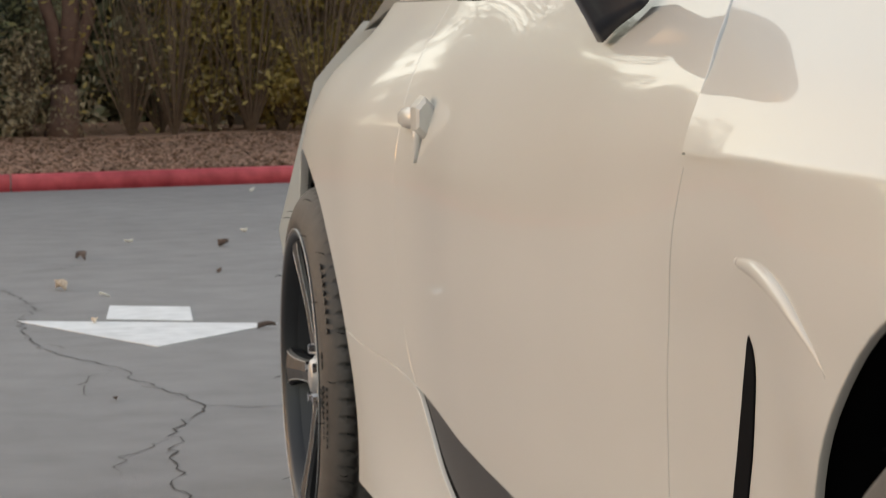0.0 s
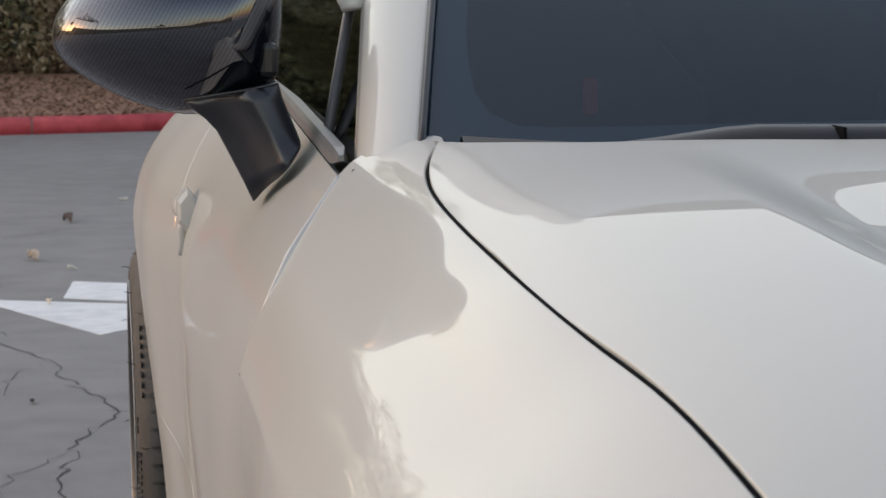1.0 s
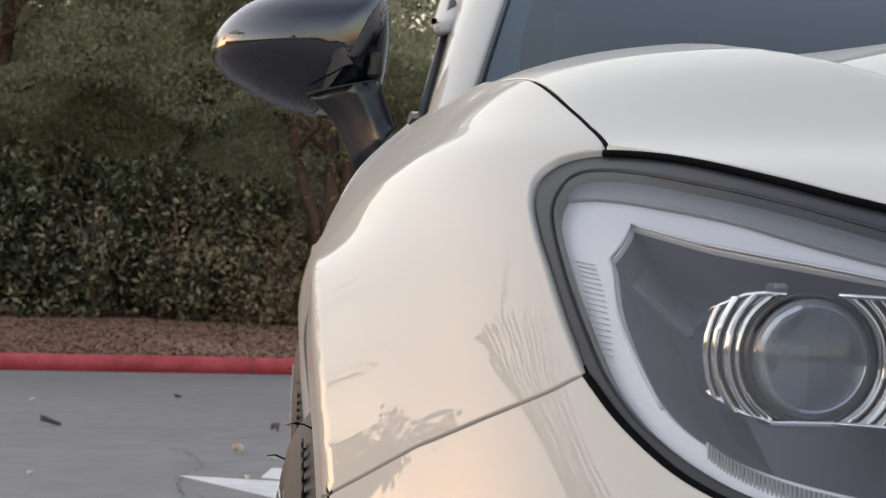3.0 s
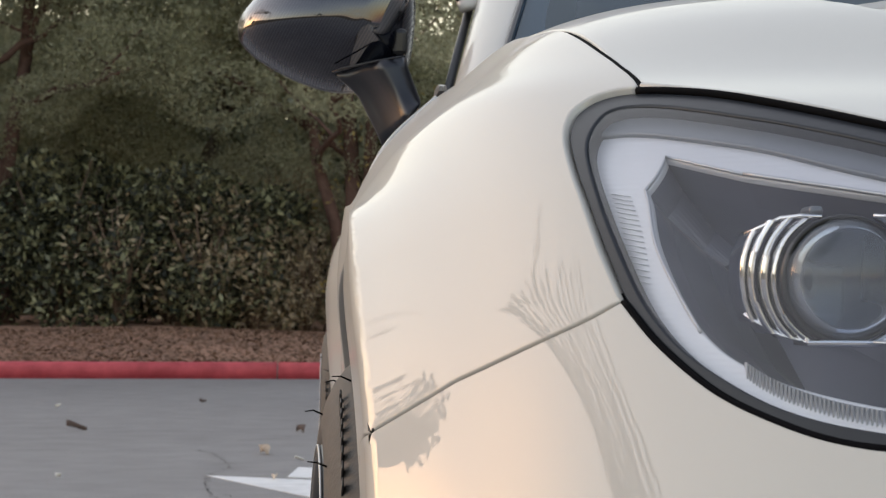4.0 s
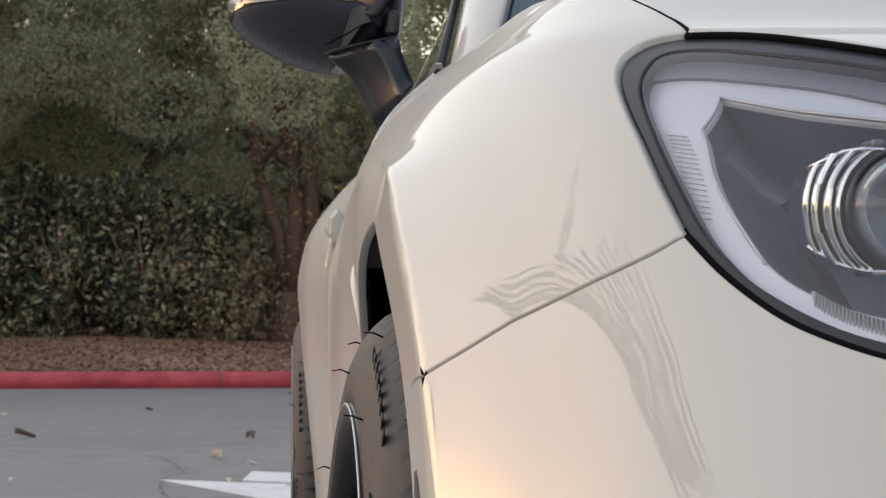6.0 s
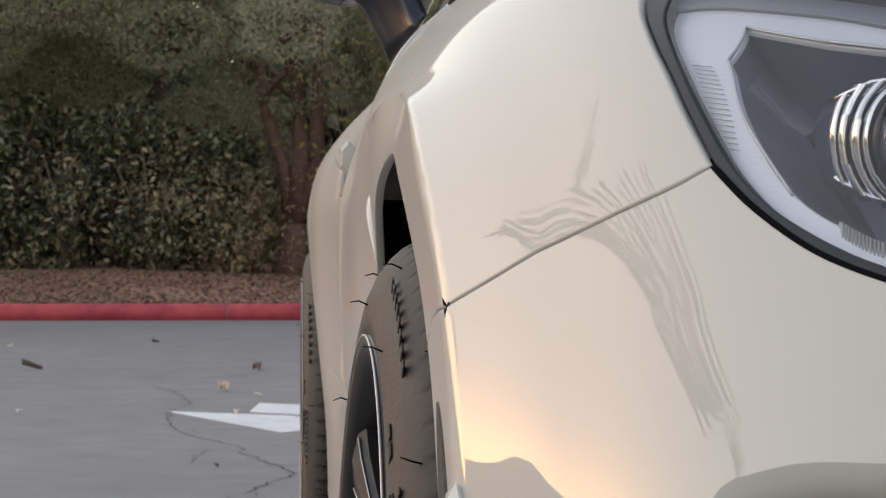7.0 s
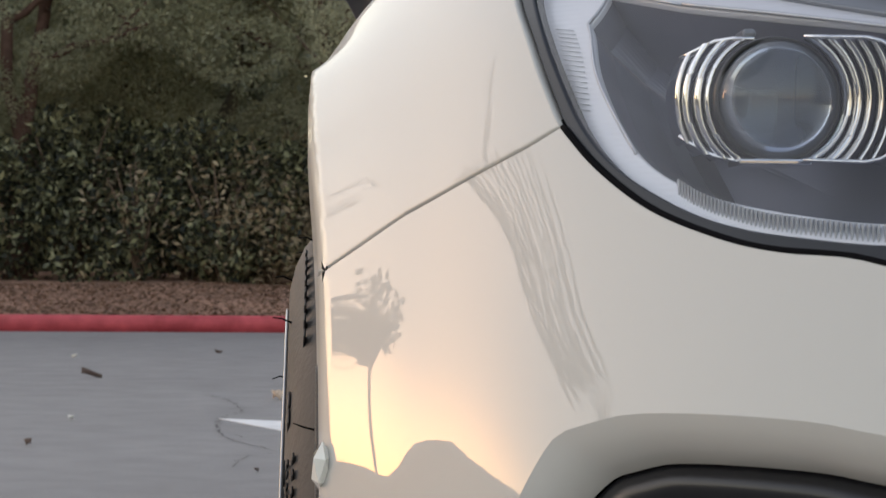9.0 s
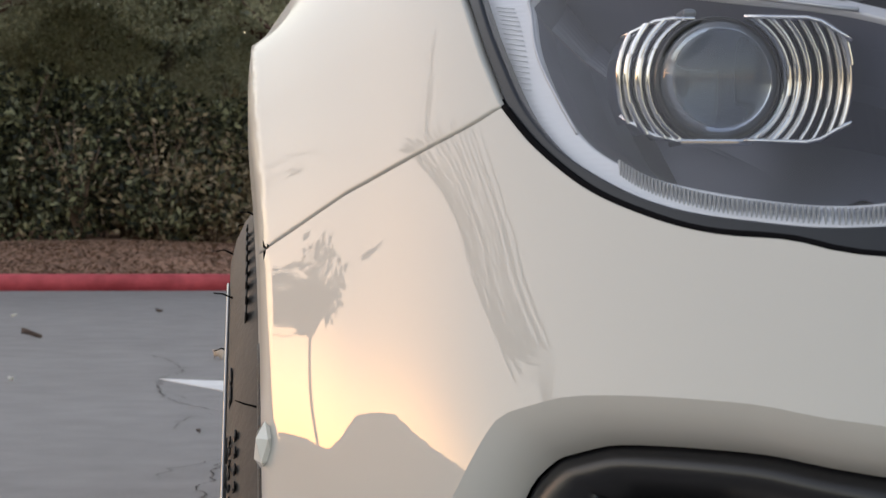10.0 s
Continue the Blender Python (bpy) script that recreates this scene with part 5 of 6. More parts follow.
def side_pane(s, q):
    """Door glass: s along, q up."""
    s, q = np.asarray(s, float), np.asarray(q, float)
    low = np.stack([-0.722 + 0 * s, 0.76 + 1.2 * s, 0.872 + 0.034 * s], -1)
    high = np.stack([-0.575 + 0.0 * s, 1.47 + 0.62 * s, 1.225 - 0.02 * s], -1)
    return low * (1 - q)[..., None] + high * q[..., None] + np.stack([-0.02 * q * (1 - q), 0 * q, 0 * q], -1)


pair("side_window", sheet("side_window", side_pane, np.linspace(0, 1, 12), np.linspace(0, 1, 10)), SIDEGLASS, car, "dark side window")
bar = [tuple(Vector((-0.724, 0.955, 0.884)).lerp(Vector((-0.681, 1.06, 1.045)), s)) for s in np.linspace(0, 1, 6)]
pair("window_divider", tube(bar, 0.005, 8), material("grey_upright", (0.10, 0.10, 0.105), 0.4, vary=0.1, scale=30), car, "slim upright of the corner window")
roof_rows = []
for y, hw, zc, ze in ((1.40, 0.55, 1.285, 1.245), (1.7, 0.575, 1.312, 1.25), (2.1, 0.57, 1.305, 1.235), (2.5, 0.545, 1.24, 1.165), (2.9, 0.53, 1.10, 1.03), (3.2, 0.56, 0.97, 0.93), (3.43, 0.62, 0.95, 0.90)):
    roof_rows.append([(hw * math.sin(radians(t)) / math.sin(radians(60)), y, ze + (zc - ze) * (math.cos(radians(t)) - 0.5) * 2) for t in np.linspace(-60, 60, 17)])
part("roof", loft(roof_rows, closed=False, caps=False), PAINT, car)
quarter_up = [(flank(1.96, belt_z(1.96))), (flank(2.5, belt_z(2.5))), (flank(3.43, belt_z(3.43))), (-0.62, 3.43, 0.90), (-0.53, 2.9, 1.03), (-0.545, 2.5, 1.165), (-0.57, 2.12, 1.235)]
pair("rear_pillar", mesh_of("rear_pillar", quarter_up, [tuple(range(7))], smooth=False), PAINT, car)
tail = [[(s * hw, y, z) for s in np.linspace(-1, 1, 9)] for hw, y, z in ((0.62, 3.43, 0.92), (0.72, 3.46, 0.80), (0.80, 3.46, 0.5), (0.76, 3.42, 0.2))]
part("rear_panel", loft(tail, closed=False, caps=False), PAINT, car)
part("underbody", box(-0.55, 0.55, -0.55, 3.3, 0.13, 0.62, 0.02), DARK, car, "dark floor pan")
part("bulkhead", box(-0.68, 0.68, 0.42, 0.72, 0.45, 0.80, 0.02), DARK, car)

# cowl, wiper and cabin
def cowl_y(x):
    """Rear edge of the bonnet, which lies furthest forward in the middle."""
    return hermite((0, 0.15, 0.3, 0.4, 0.5, 0.58, 0.62, 0.66), (0.345, 0.352, 0.372, 0.395, 0.43, 0.475, 0.525, 0.59), np.abs(np.asarray(x, float)))


xs = np.linspace(-0.655, 0.655, 61)
low = np.clip((np.abs(xs) - 0.49) / 0.13, 0, 1)
cowl = [[(x, y + d, z - 0.022 * k * (h > 0)) for x, y, z, k in zip(xs, cowl_y(xs), np.full(61, 0.9095) + h, low)] for d, h in ((-0.01, -0.03), (0.006, -0.012), (0.010, 0.004), (0.020, 0.010), (0.034, 0.0115), (0.048, 0.010), (0.060, -0.004), (0.09, -0.02))]
part("cowl", loft(cowl, closed=False, caps=False), COWLBLACK, car, "black plastic cowl under the windscreen")
xs = np.linspace(-0.34, 0.36, 24)
part("wiper", tube([(x, float(cowl_y(x)) + 0.058, 0.925 + 0.004 * math.sin(3 * (x + 0.3))) for x in xs], [0.003 + 0.004 * min(1, 0.12 * i) for i in range(24)], 8), SATIN, car, "black wiper blade resting on the glass")
y = float(cowl_y(0.24))
part("wiper_joint", box(-0.285, -0.215, y + 0.034, y + 0.062, 0.919, 0.9345, 0.004), BLACK, car)
part("wiper_joint", box(-0.222, -0.150, y + 0.028, y + 0.056, 0.917, 0.9315, 0.004), BLACK, car)
part("cowl_joint", box(-0.4365, -0.4335, 0.408, 0.440, 0.895, 0.9205, 0.001), DARK, car)
dash = [[(x, y, z - 0.03 * abs(x)) for x in np.linspace(-0.68, 0.68, 13)] for y, z in ((0.80, 0.83), (0.95, 0.865), (1.15, 0.87), (1.25, 0.84), (1.26, 0.6))]
part("dashboard", loft(dash, closed=False, caps=False), DASH, car)
for s in (-1, 1):
    seat = [[(s * 0.36 + hw * math.cos(t), y + 0.06 * math.sin(t), z) for t in np.radians(np.arange(0, 360, 20))] for hw, y, z in ((0.24, 1.75, 0.45), (0.25, 1.80, 0.65), (0.24, 1.86, 0.88), (0.16, 1.90, 0.98), (0.12, 1.91, 1.06), (0.11, 1.93, 1.14), (0.07, 1.94, 1.17))]
    part("seat", loft(seat), CLOTH, car, "dark bucket seat")
a = np.radians(np.arange(0, 360, 10))
wheel_ring = [(0.36 + 0.18 * math.cos(t), 1.30 + 0.06 * math.sin(t), 0.86 + 0.165 * math.sin(t)) for t in a]
part("steering_wheel", tube(wheel_ring + wheel_ring[:2], 0.015, 8, caps=False), SATIN, car)
part("red_tag", box(-0.303, -0.283, 1.784, 1.796, 0.855, 0.903, 0.004), REDTRIM, car, "small red tag hanging before the seat")
cabin = box(-0.60, 0.60, 0.80, 3.0, 0.50, 0.62, 0.02)
part("cabin_floor", cabin, CLOTH, car)
# added wall, tall enough to block the bright view out of the rear
rear_block = box(-0.50, 0.50, 2.35, 2.45, 0.6, 1.10, 0.03)
part("rear_light_block", rear_block, CLOTH, car)


# ---- door mirror and handle ----
MOUT = [(-0.962, 0.978), (-0.957, 0.998), (-0.935, 1.023), (-0.900, 1.041), (-0.850, 1.050), (-0.790, 1.052), (-0.764, 1.046), (-0.756, 1.020), (-0.757, 0.975), (-0.766, 0.930), (-0.790, 0.915), (-0.840, 0.906), (-0.890, 0.918), (-0.935, 0.942), (-0.957, 0.962)]
outline = dense(MOUT, 0.008, closed=True)
mid = np.array((-0.852, 0.982))


def mirror_shell(power):
    """Rows of the cap from its rear edge to its foremost point."""
    rows = []
    for k in np.r_[np.linspace(1, 0.1, 22), 0.05, 0.015, 0.0]:
        ph = math.acos(k ** (1 / power))
        c = mid + np.array((0.03, 0.004)) * (1 - k)
        rows.append([(c[0] + (q[0] - mid[0]) * k, 1.030 - 0.112 * math.sin(ph) - 0.055 * (mid[0] + (q[0] - mid[0]) * k + 0.76), c[1] + (q[1] - mid[1]) * k) for q in outline])
    return rows


rows = mirror_shell(0.82)
mirror_cap = loft(rows, caps=False)
mirrors = pair("door_mirror", mirror_cap, CARBON, car, "door mirror with a glossy carbon fibre shell on a satin black stalk")
rim_rows = [[(mid[0] + (q[0] - mid[0]) * k, 1.030 + d - 0.055 * (q[0] + 0.76), mid[1] + (q[1] - mid[1]) * k) for q in outline] for k, d in ((1.0, -0.002), (1.012, 0.006), (1.005, 0.014), (0.95, 0.016), (0.94, 0.006))]
stalk_rows = []
for (x0, z0), (x1, z1), y0 in (((-0.850, 0.921), (-0.767, 0.937), 0.925), ((-0.842, 0.9135), (-0.764, 0.924), 0.923), ((-0.831, 0.905), (-0.759, 0.910), 0.920), ((-0.821, 0.894), (-0.754, 0.897), 0.916), ((-0.811, 0.874), (-0.751, 0.888), 0.910), ((-0.800, 0.851), (-0.751, 0.884), 0.903), ((-0.7915, 0.832), (-0.752, 0.882), 0.897)):
    row = []
    for s, d in ((0.10, 0.085), (0.02, 0.065), (0.0, 0.046), (0.03, 0.041), (0.14, 0.037), (0.24, 0.031), (0.34, 0.021), (0.44, 0.008), (0.53, -0.004), (0.61, -0.011), (0.67, -0.0125), (0.80, -0.010), (0.93, -0.004), (0.985, 0.004), (1.0, 0.085)):
        row.append((x0 + (x1 - x0) * s, y0 + d, z0 + (z1 - z0) * s))
    stalk_rows.append(row)
STALKBLACK = material("stalk_black", (0.010, 0.011, 0.016), 0.31, vary=0.1, scale=40, spec=0.6, bump=0.02, bump_scale=700)
for s, mir in zip((1, -1), mirrors):
    def side(data, name):
        me = bpy.data.meshes.new(name)
        data.to_mesh(me)
        data.free()
        return me if s > 0 else flip_x(me)
    part("mirror_edge", side(loft(rim_rows, caps=False), "mirror_edge"), SATIN, mir, "black rear edge")
    glass_row = [Vector(p) for p in rim_rows[-1]]
    gm = mesh_of("mirror_glass", [tuple(v) for v in glass_row], [tuple(range(len(glass_row)))], smooth=False)
    part("mirror_glass", gm if s > 0 else flip_x(gm), CHROME, mir, "mirror glass")
    part("stalk", side(loft(stalk_rows), "stalk"), STALKBLACK, mir, "satin black stalk")
    part("step", side(tube([(-0.851, 0.953, 0.9215), (-0.840, 0.941, 0.9240), (-0.820, 0.928, 0.9275), (-0.800, 0.915, 0.9310), (-0.770, 0.914, 0.9365)], [0.0010, 0.0015, 0.0016, 0.0014, 0.0010], 6), "step"), SATIN, mir)
    chip = box(-0.784, -0.766, 0.945, 0.975, 0.940, 0.972, 0.006)
    part("inner_panel", side(chip, "inner_panel"), SATIN, mir)
grip_rows = []
for y, bulge, h in ((1.745, 0.004, 0.010), (1.755, 0.010, 0.013), (1.775, 0.013, 0.014), (1.80, 0.012, 0.013), (1.825, 0.009, 0.012), (1.84, 0.003, 0.009)):
    p = flank(y, 0.752)
    grip_rows.append([(p[0] - bulge, y, 0.752 + h), (p[0] - bulge - 0.006, y, 0.752 + h * 0.4), (p[0] - bulge - 0.006, y, 0.752 - h * 0.5), (p[0] - bulge, y, 0.752 - h), (p[0] - bulge + 0.012, y, 0.752 - h * 0.8), (p[0] - bulge + 0.012, y, 0.752 + h * 0.8)])
for s, d in zip((1, -1), doors):
    bm = loft(grip_rows)
    me = bpy.data.meshes.new("door_handle")
    bm.to_mesh(me)
    bm.free()
    handle = part("door_handle", me if s > 0 else flip_x(me), PAINT, d, "white pull handle with a bright front cap")
    c = flank(1.745, 0.750)
    cap = loft([[(c[0] - 0.004 + k * 0.5 * math.cos(t), y, 0.752 + k * math.sin(t)) for t in np.radians(np.arange(30, 390, 60))] for y, k in ((1.700, 0.020), (1.708, 0.0275), (1.742, 0.0295), (1.750, 0.024))])
    for q in cap.faces:
        q.smooth = False
    me = bpy.data.meshes.new("handle_cap")
    cap.to_mesh(me)
    cap.free()
    part("handle_cap", me if s > 0 else flip_x(me), PAINT, handle)
    tongue = loft([[(c[0] - 0.010 - 0.006 * math.cos(t), 1.735 + 0.010 * k * math.sin(t), z) for t in np.radians(np.arange(0, 360, 45))] for z, k in ((0.738, 0.9), (0.727, 1.15), (0.714, 0.95), (0.703, 0.6), (0.695, 0.2))])
    me = bpy.data.meshes.new("lock_tongue")
    tongue.to_mesh(me)
    tongue.free()
    part("lock_tongue", me if s > 0 else flip_x(me), PAINT, handle)


# ---- ground ----
ys = np.r_[-400, -150, -60, np.arange(-20, 17.5, 1.25), 40, 90, 200, 500, 1500]
xs = np.r_[-1500, -500, -200, -80, -40, np.arange(-12, 12.1, 1.5), 40, 80, 200, 500, 1500]
X, Y = np.meshgrid(xs, ys, indexing="ij")
n = len(ys)
tagged(part("ground", mesh_of("ground", np.stack([X.ravel(), Y.ravel(), 0 * X.ravel()], 1), [(i * n + j, (i + 1) * n + j, (i + 1) * n + j + 1, i * n + j + 1) for i in range(len(xs) - 1) for j in range(n - 1)]), ASPHALT), "grey worn asphalt of a car park", "ground", kind="structure")


def kerb_y(x):
    """The kerb's foot: it runs slightly away to the right."""
    return 16.1 + 0.10 * (x + 1.0)


def flat_mark(name, outline, z, mat, label, category):
    me = mesh_of(name, [(x, y, z) for x, y in outline] + [(x, y, 0.0005) for x, y in outline], [tuple(range(len(outline)))] + [(i, (i + 1) % len(outline), len(outline) + (i + 1) % len(outline), len(outline) + i) for i in range(len(outline))], smooth=False)
    bm = bmesh.new()
    bm.from_mesh(me)
    return tagged(part(name, bm, mat), label, category, kind="structure")


flat_mark("arrow_head_marking", [(-1.335, 6.62), (-0.916, 5.71), (-0.489, 6.226)], 0.003, MARKING, "worn white painted arrow head on asphalt", "road marking")
flat_mark("arrow_shaft_marking", [(-1.035, 6.58), (-0.752, 6.41), (-0.726, 6.88), (-1.004, 7.03)], 0.003, MARKING, "worn white painted bar of the arrow", "road marking")


def crack(points, width, seed):
    """A crack: a thin dark jagged ribbon, with branching wobble."""
    rng = random.Random(seed)
    path = dense(points, 0.045)
    path = path + np.array([(rng.gauss(0, 0.012), rng.gauss(0, 0.012)) for _ in path])
    v, f = [], []
    t = np.gradient(path, axis=0)
    t /= np.linalg.norm(t, axis=1, keepdims=True)
    for i, (p, d) in enumerate(zip(path, t)):
        w = 0.6 * width * (0.3 + rng.random()) * min(1, (i + 1) / 4, (len(path) - i) / 4)
        v += [(p[0] - d[1] * w, p[1] + d[0] * w, 0.0022), (p[0] + d[1] * w, p[1] - d[0] * w, 0.0022)]
    f = [(2 * i, 2 * i + 1, 2 * i + 3, 2 * i + 2) for i in range(len(path) - 1)]
    tagged(part("crack", mesh_of("crack", v, f, smooth=False), CRACK), "thin jagged crack in the asphalt", "crack", kind="structure")


crack([(-2.4, 7.9), (-1.89, 7.94), (-1.62, 8.02), (-1.455, 8.0), (-1.335, 7.5), (-1.27, 7.0), (-1.325, 6.6), (-1.29, 6.06), (-1.22, 5.64), (-1.05, 5.23), (-1.02, 4.92), (-0.91, 4.6), (-0.915, 4.3), (-0.985, 3.97), (-1.015, 3.6), (-1.03, 3.4), (-1.02, 3.1), (-1.06, 2.6)], 0.0042, 3)
crack([(-1.32, 5.84), (-1.26, 5.88), (-1.18, 5.75)], 0.004, 4)
crack([(-1.06, 5.24), (-1.15, 5.0), (-1.18, 4.7)], 0.003, 6)
crack([(-0.99, 3.97), (-1.10, 3.75), (-1.14, 3.5)], 0.003, 7)
crack([(-1.55, 8.3), (-0.9, 9.0), (-0.2, 9.3), (0.5, 9.1)], 0.003, 5)
crack([(-0.95, 4.45), (-0.70, 4.35), (-0.5, 4.1)], 0.004, 8)

# kerb: painted stones end to end, a joint between each
kerb = tagged(new("kerb"), "red painted concrete kerb along the planting bank", "kerb", kind="structure")
prof = [(0.0, 0.0), (0.006, 0.09), (0.014, 0.112), (0.032, 0.125), (0.14, 0.13), (0.15, 0.125), (0.15, 0.0)]
for k in range(-5, 8):
    x0, x1 = k * 2.35 - 1.35, (k + 1) * 2.35 - 1.35 - 0.012
    rows = [[(x, kerb_y(x) + d, h) for d, h in prof] for x in np.linspace(x0, x1, 8)]
    part("kerb_stone", loft(rows), KERBRED, kerb)
part("kerb_bed", loft([[(x, kerb_y(x) + d, h) for d, h in ((0.02, 0.0), (0.02, 0.10), (0.13, 0.11), (0.13, 0.0))] for x in np.linspace(-13, 17, 20)]), CONCRETE, kerb)


# planting bank
def bank_z(x, y):
    d = np.maximum(y - kerb_y(x) - 0.15, 0)
    rise = 0.23 * (1 - np.exp(-(d / 2.6) ** 1.3))
    return 0.115 + rise * (1 - 0.06 * x * np.clip(d / 4, 0, 1)) + 0.02 * np.sin(1.7 * x + 0.6 * y) * np.clip(d, 0, 1)


xs = np.linspace(-13, 17, 150)
ds = np.r_[np.linspace(0.15, 5, 44), 8, 14, 30]
v = [(x, kerb_y(x) + d, bank_z(x, kerb_y(x) + d) + (0.012 * noise.noise((x * 5, d * 5, 0)) if d > 0.2 else 0)) for x in xs for d in ds]
n = len(ds)
tagged(part("planting_bank", mesh_of("planting_bank", v, [(i * n + j, (i + 1) * n + j, (i + 1) * n + j + 1, i * n + j + 1) for i in range(len(xs) - 1) for j in range(n - 1)]), MULCH), "low bank covered with brown bark mulch", "ground", kind="structure")


def scatter(count, place, size, seed, thick=0.35):
    """Many small flat chips as one mesh; place gives a spot for two random numbers."""
    rng = random.Random(seed)
    v, f = [], []
    for _ in range(count):
        c = Vector(place(rng))
        a = Euler((rng.uniform(-0.5, 0.5), rng.uniform(-0.5, 0.5), rng.uniform(0, 6.28))).to_matrix()
        s = size * rng.uniform(0.5, 1.6)
        b = len(v)
        for p in ((-1, -thick, 0), (0.2, -thick * 1.2, 0.15), (1, 0, 0.05), (0.1, thick, 0.2)):
            v.append(c + a @ (Vector(p) * s))
        f += [(b, b + 1, b + 2), (b, b + 2, b + 3)]
    return mesh_of("chips", v, f, smooth=False)


def on_bank(rng):
    x, d = rng.uniform(-7, 5), 0.16 + 3.6 * rng.random() ** 1.2
    y = kerb_y(x) + d
    return x, y, bank_z(x, y) + 0.012


CHIPS = leafy("bark_chips", (0.05, 0.028, 0.018), (0.25, 0.145, 0.095), 0.9, 0.0)
tagged(part("mulch_chips", scatter(22000, on_bank, 0.021, 11), CHIPS), "loose bark chips and dead leaves on the bank", "mulch", kind="stuff")


# ---- planting ----
def leaf_cloud(blobs, count, size, seed, droop=0.2, hollow=0.55, slim=0.42):
    """Many separate leaves through a set of ellipsoids (centre, radii), thicker towards their skins."""
    rng = np.random.default_rng(seed)
    vol = np.array([b[1][0] * b[1][1] * b[1][2] for b in blobs]) ** 0.72
    pick = rng.choice(len(blobs), count, p=vol / vol.sum())
    c, r = np.array([b[0] for b in blobs])[pick], np.array([b[1] for b in blobs])[pick]
    d = rng.normal(size=(count, 3))
    d /= np.linalg.norm(d, axis=1, keepdims=True)
    rad = hollow + (1 - hollow) * rng.random(count) ** 0.6
    rad *= 1 + 0.22 * rng.normal(size=count) * 0.5
    p = c + d * r * rad[:, None]
    ax = rng.normal(size=(count, 3)) + d * 0.5
    ax[:, 2] -= droop
    ax /= np.linalg.norm(ax, axis=1, keepdims=True)
    side_v = np.cross(ax, rng.normal(size=(count, 3)))
    side_v /= np.linalg.norm(side_v, axis=1, keepdims=True)
    s = size * rng.uniform(0.6, 1.4, count)[:, None]
    a, b, c2, d2 = p - ax * s, p + side_v * s * slim, p + ax * s, p - side_v * s * slim
    v = np.stack([a, b, c2, d2], 1).reshape(-1, 3)
    f = np.arange(4 * count).reshape(-1, 4)
    me = bpy.data.meshes.new("leaves")
    me.vertices.add(len(v))
    me.vertices.foreach_set("co", v.ravel())
    me.loops.add(4 * count)
    me.loops.foreach_set("vertex_index", f.ravel())
    me.polygons.add(count)
    me.polygons.foreach_set("loop_start", np.arange(0, 4 * count, 4))
    me.polygons.foreach_set("loop_total", np.full(count, 4))
    me.update(calc_edges=True)
    return me


def grow(base, tip, radius, rng, levels, rows, bend=0.16):
    """A limb with side limbs; fills rows with (points, radii) and gives the tips."""
    base, tip = Vector(base), Vector(tip)
    n = 6
    length = (tip - base).length
    pts = [base.lerp(tip, i / n) + Vector((rng.gauss(0, bend), rng.gauss(0, bend), rng.gauss(0, bend * 0.5))) * length * 0.25 * math.sin(math.pi * i / n) for i in range(n + 1)]
    rows.append((pts, [radius * (1 - 0.65 * i / n) for i in range(n + 1)]))
    tips = [pts[-1]]
    if levels:
        for _ in range(3):
            k = rng.randint(2, n - 1)
            out_v = Vector((rng.gauss(0, 1), rng.gauss(0, 1), rng.uniform(0.1, 1.0))).normalized() * length * rng.uniform(0.4, 0.65)
            tips += grow(pts[k], pts[k] + out_v, radius * 0.5, rng, levels - 1, rows, bend)
    return tips


def limbs_mesh(rows, sides=9):
    vs, fs = [], []
    for pts, radii in rows:
        bm = tube(pts, radii, sides)
        bm.verts.index_update()
        b = len(vs)
        vs += [tuple(v.co) for v in bm.verts]
        fs += [tuple(b + v.index for v in f.verts) for f in bm.faces]
        bm.free()
    return mesh_of("limbs", vs, fs)


def tree(x, y, stems, height, crown, count, leaf, mat, bark, label, seed, size=0.05, trunk_r=0.14, levels=2, skirt=0.5):
    """Trunk with several stems and side limbs, crown of separate leaves in clumps round the limb ends."""
    rng = random.Random(seed)
    z0 = float(bank_z(x, y)) - 0.05 if y > 16 else 0.0
    root = tagged(new("tree"), label, "tree")
    root.location = (x, y, z0)
    rows, tips = [], []
    flare = [(0, 0, 0), (0.01, 0, 0.25), (0.02, 0.0, stems[0][2] * 0.5 if stems else 0.7), (0.02, 0, stems[0][2] if stems else 1.0)]
    rows.append(([Vector(p) for p in flare], [trunk_r * 1.35, trunk_r * 1.05, trunk_r * 0.95, trunk_r * 0.9]))
    for dx, dy, fork, r in stems:
        top = Vector((dx, dy, height * rng.uniform(0.75, 0.95)))
        tips += grow((0.02, 0, fork * 0.9), top, r, rng, levels, rows, 0.12)
    part("trunk", limbs_mesh(rows), bark, root)
    blobs = [((t.x, t.y, t.z + 0.1), [rng.uniform(0.35, 0.75) * crown * k for k in (1.1, 1.1, 0.75)]) for t in tips]
    for _ in range(34):
        a, q = rng.uniform(0, 6.28), math.sqrt(rng.random())
        blobs.append(((math.cos(a) * q * 1.9 * crown, math.sin(a) * q * crown, height * rng.uniform(skirt, 1.02)), [rng.uniform(0.3, 0.6) * k for k in (1.2, 1.0, 0.7)]))
    part("crown", leaf_cloud(blobs, int(count * 0.7), size * 1.15, seed + 1, 0.3, 0.82, 0.36), mat, root)
    return root


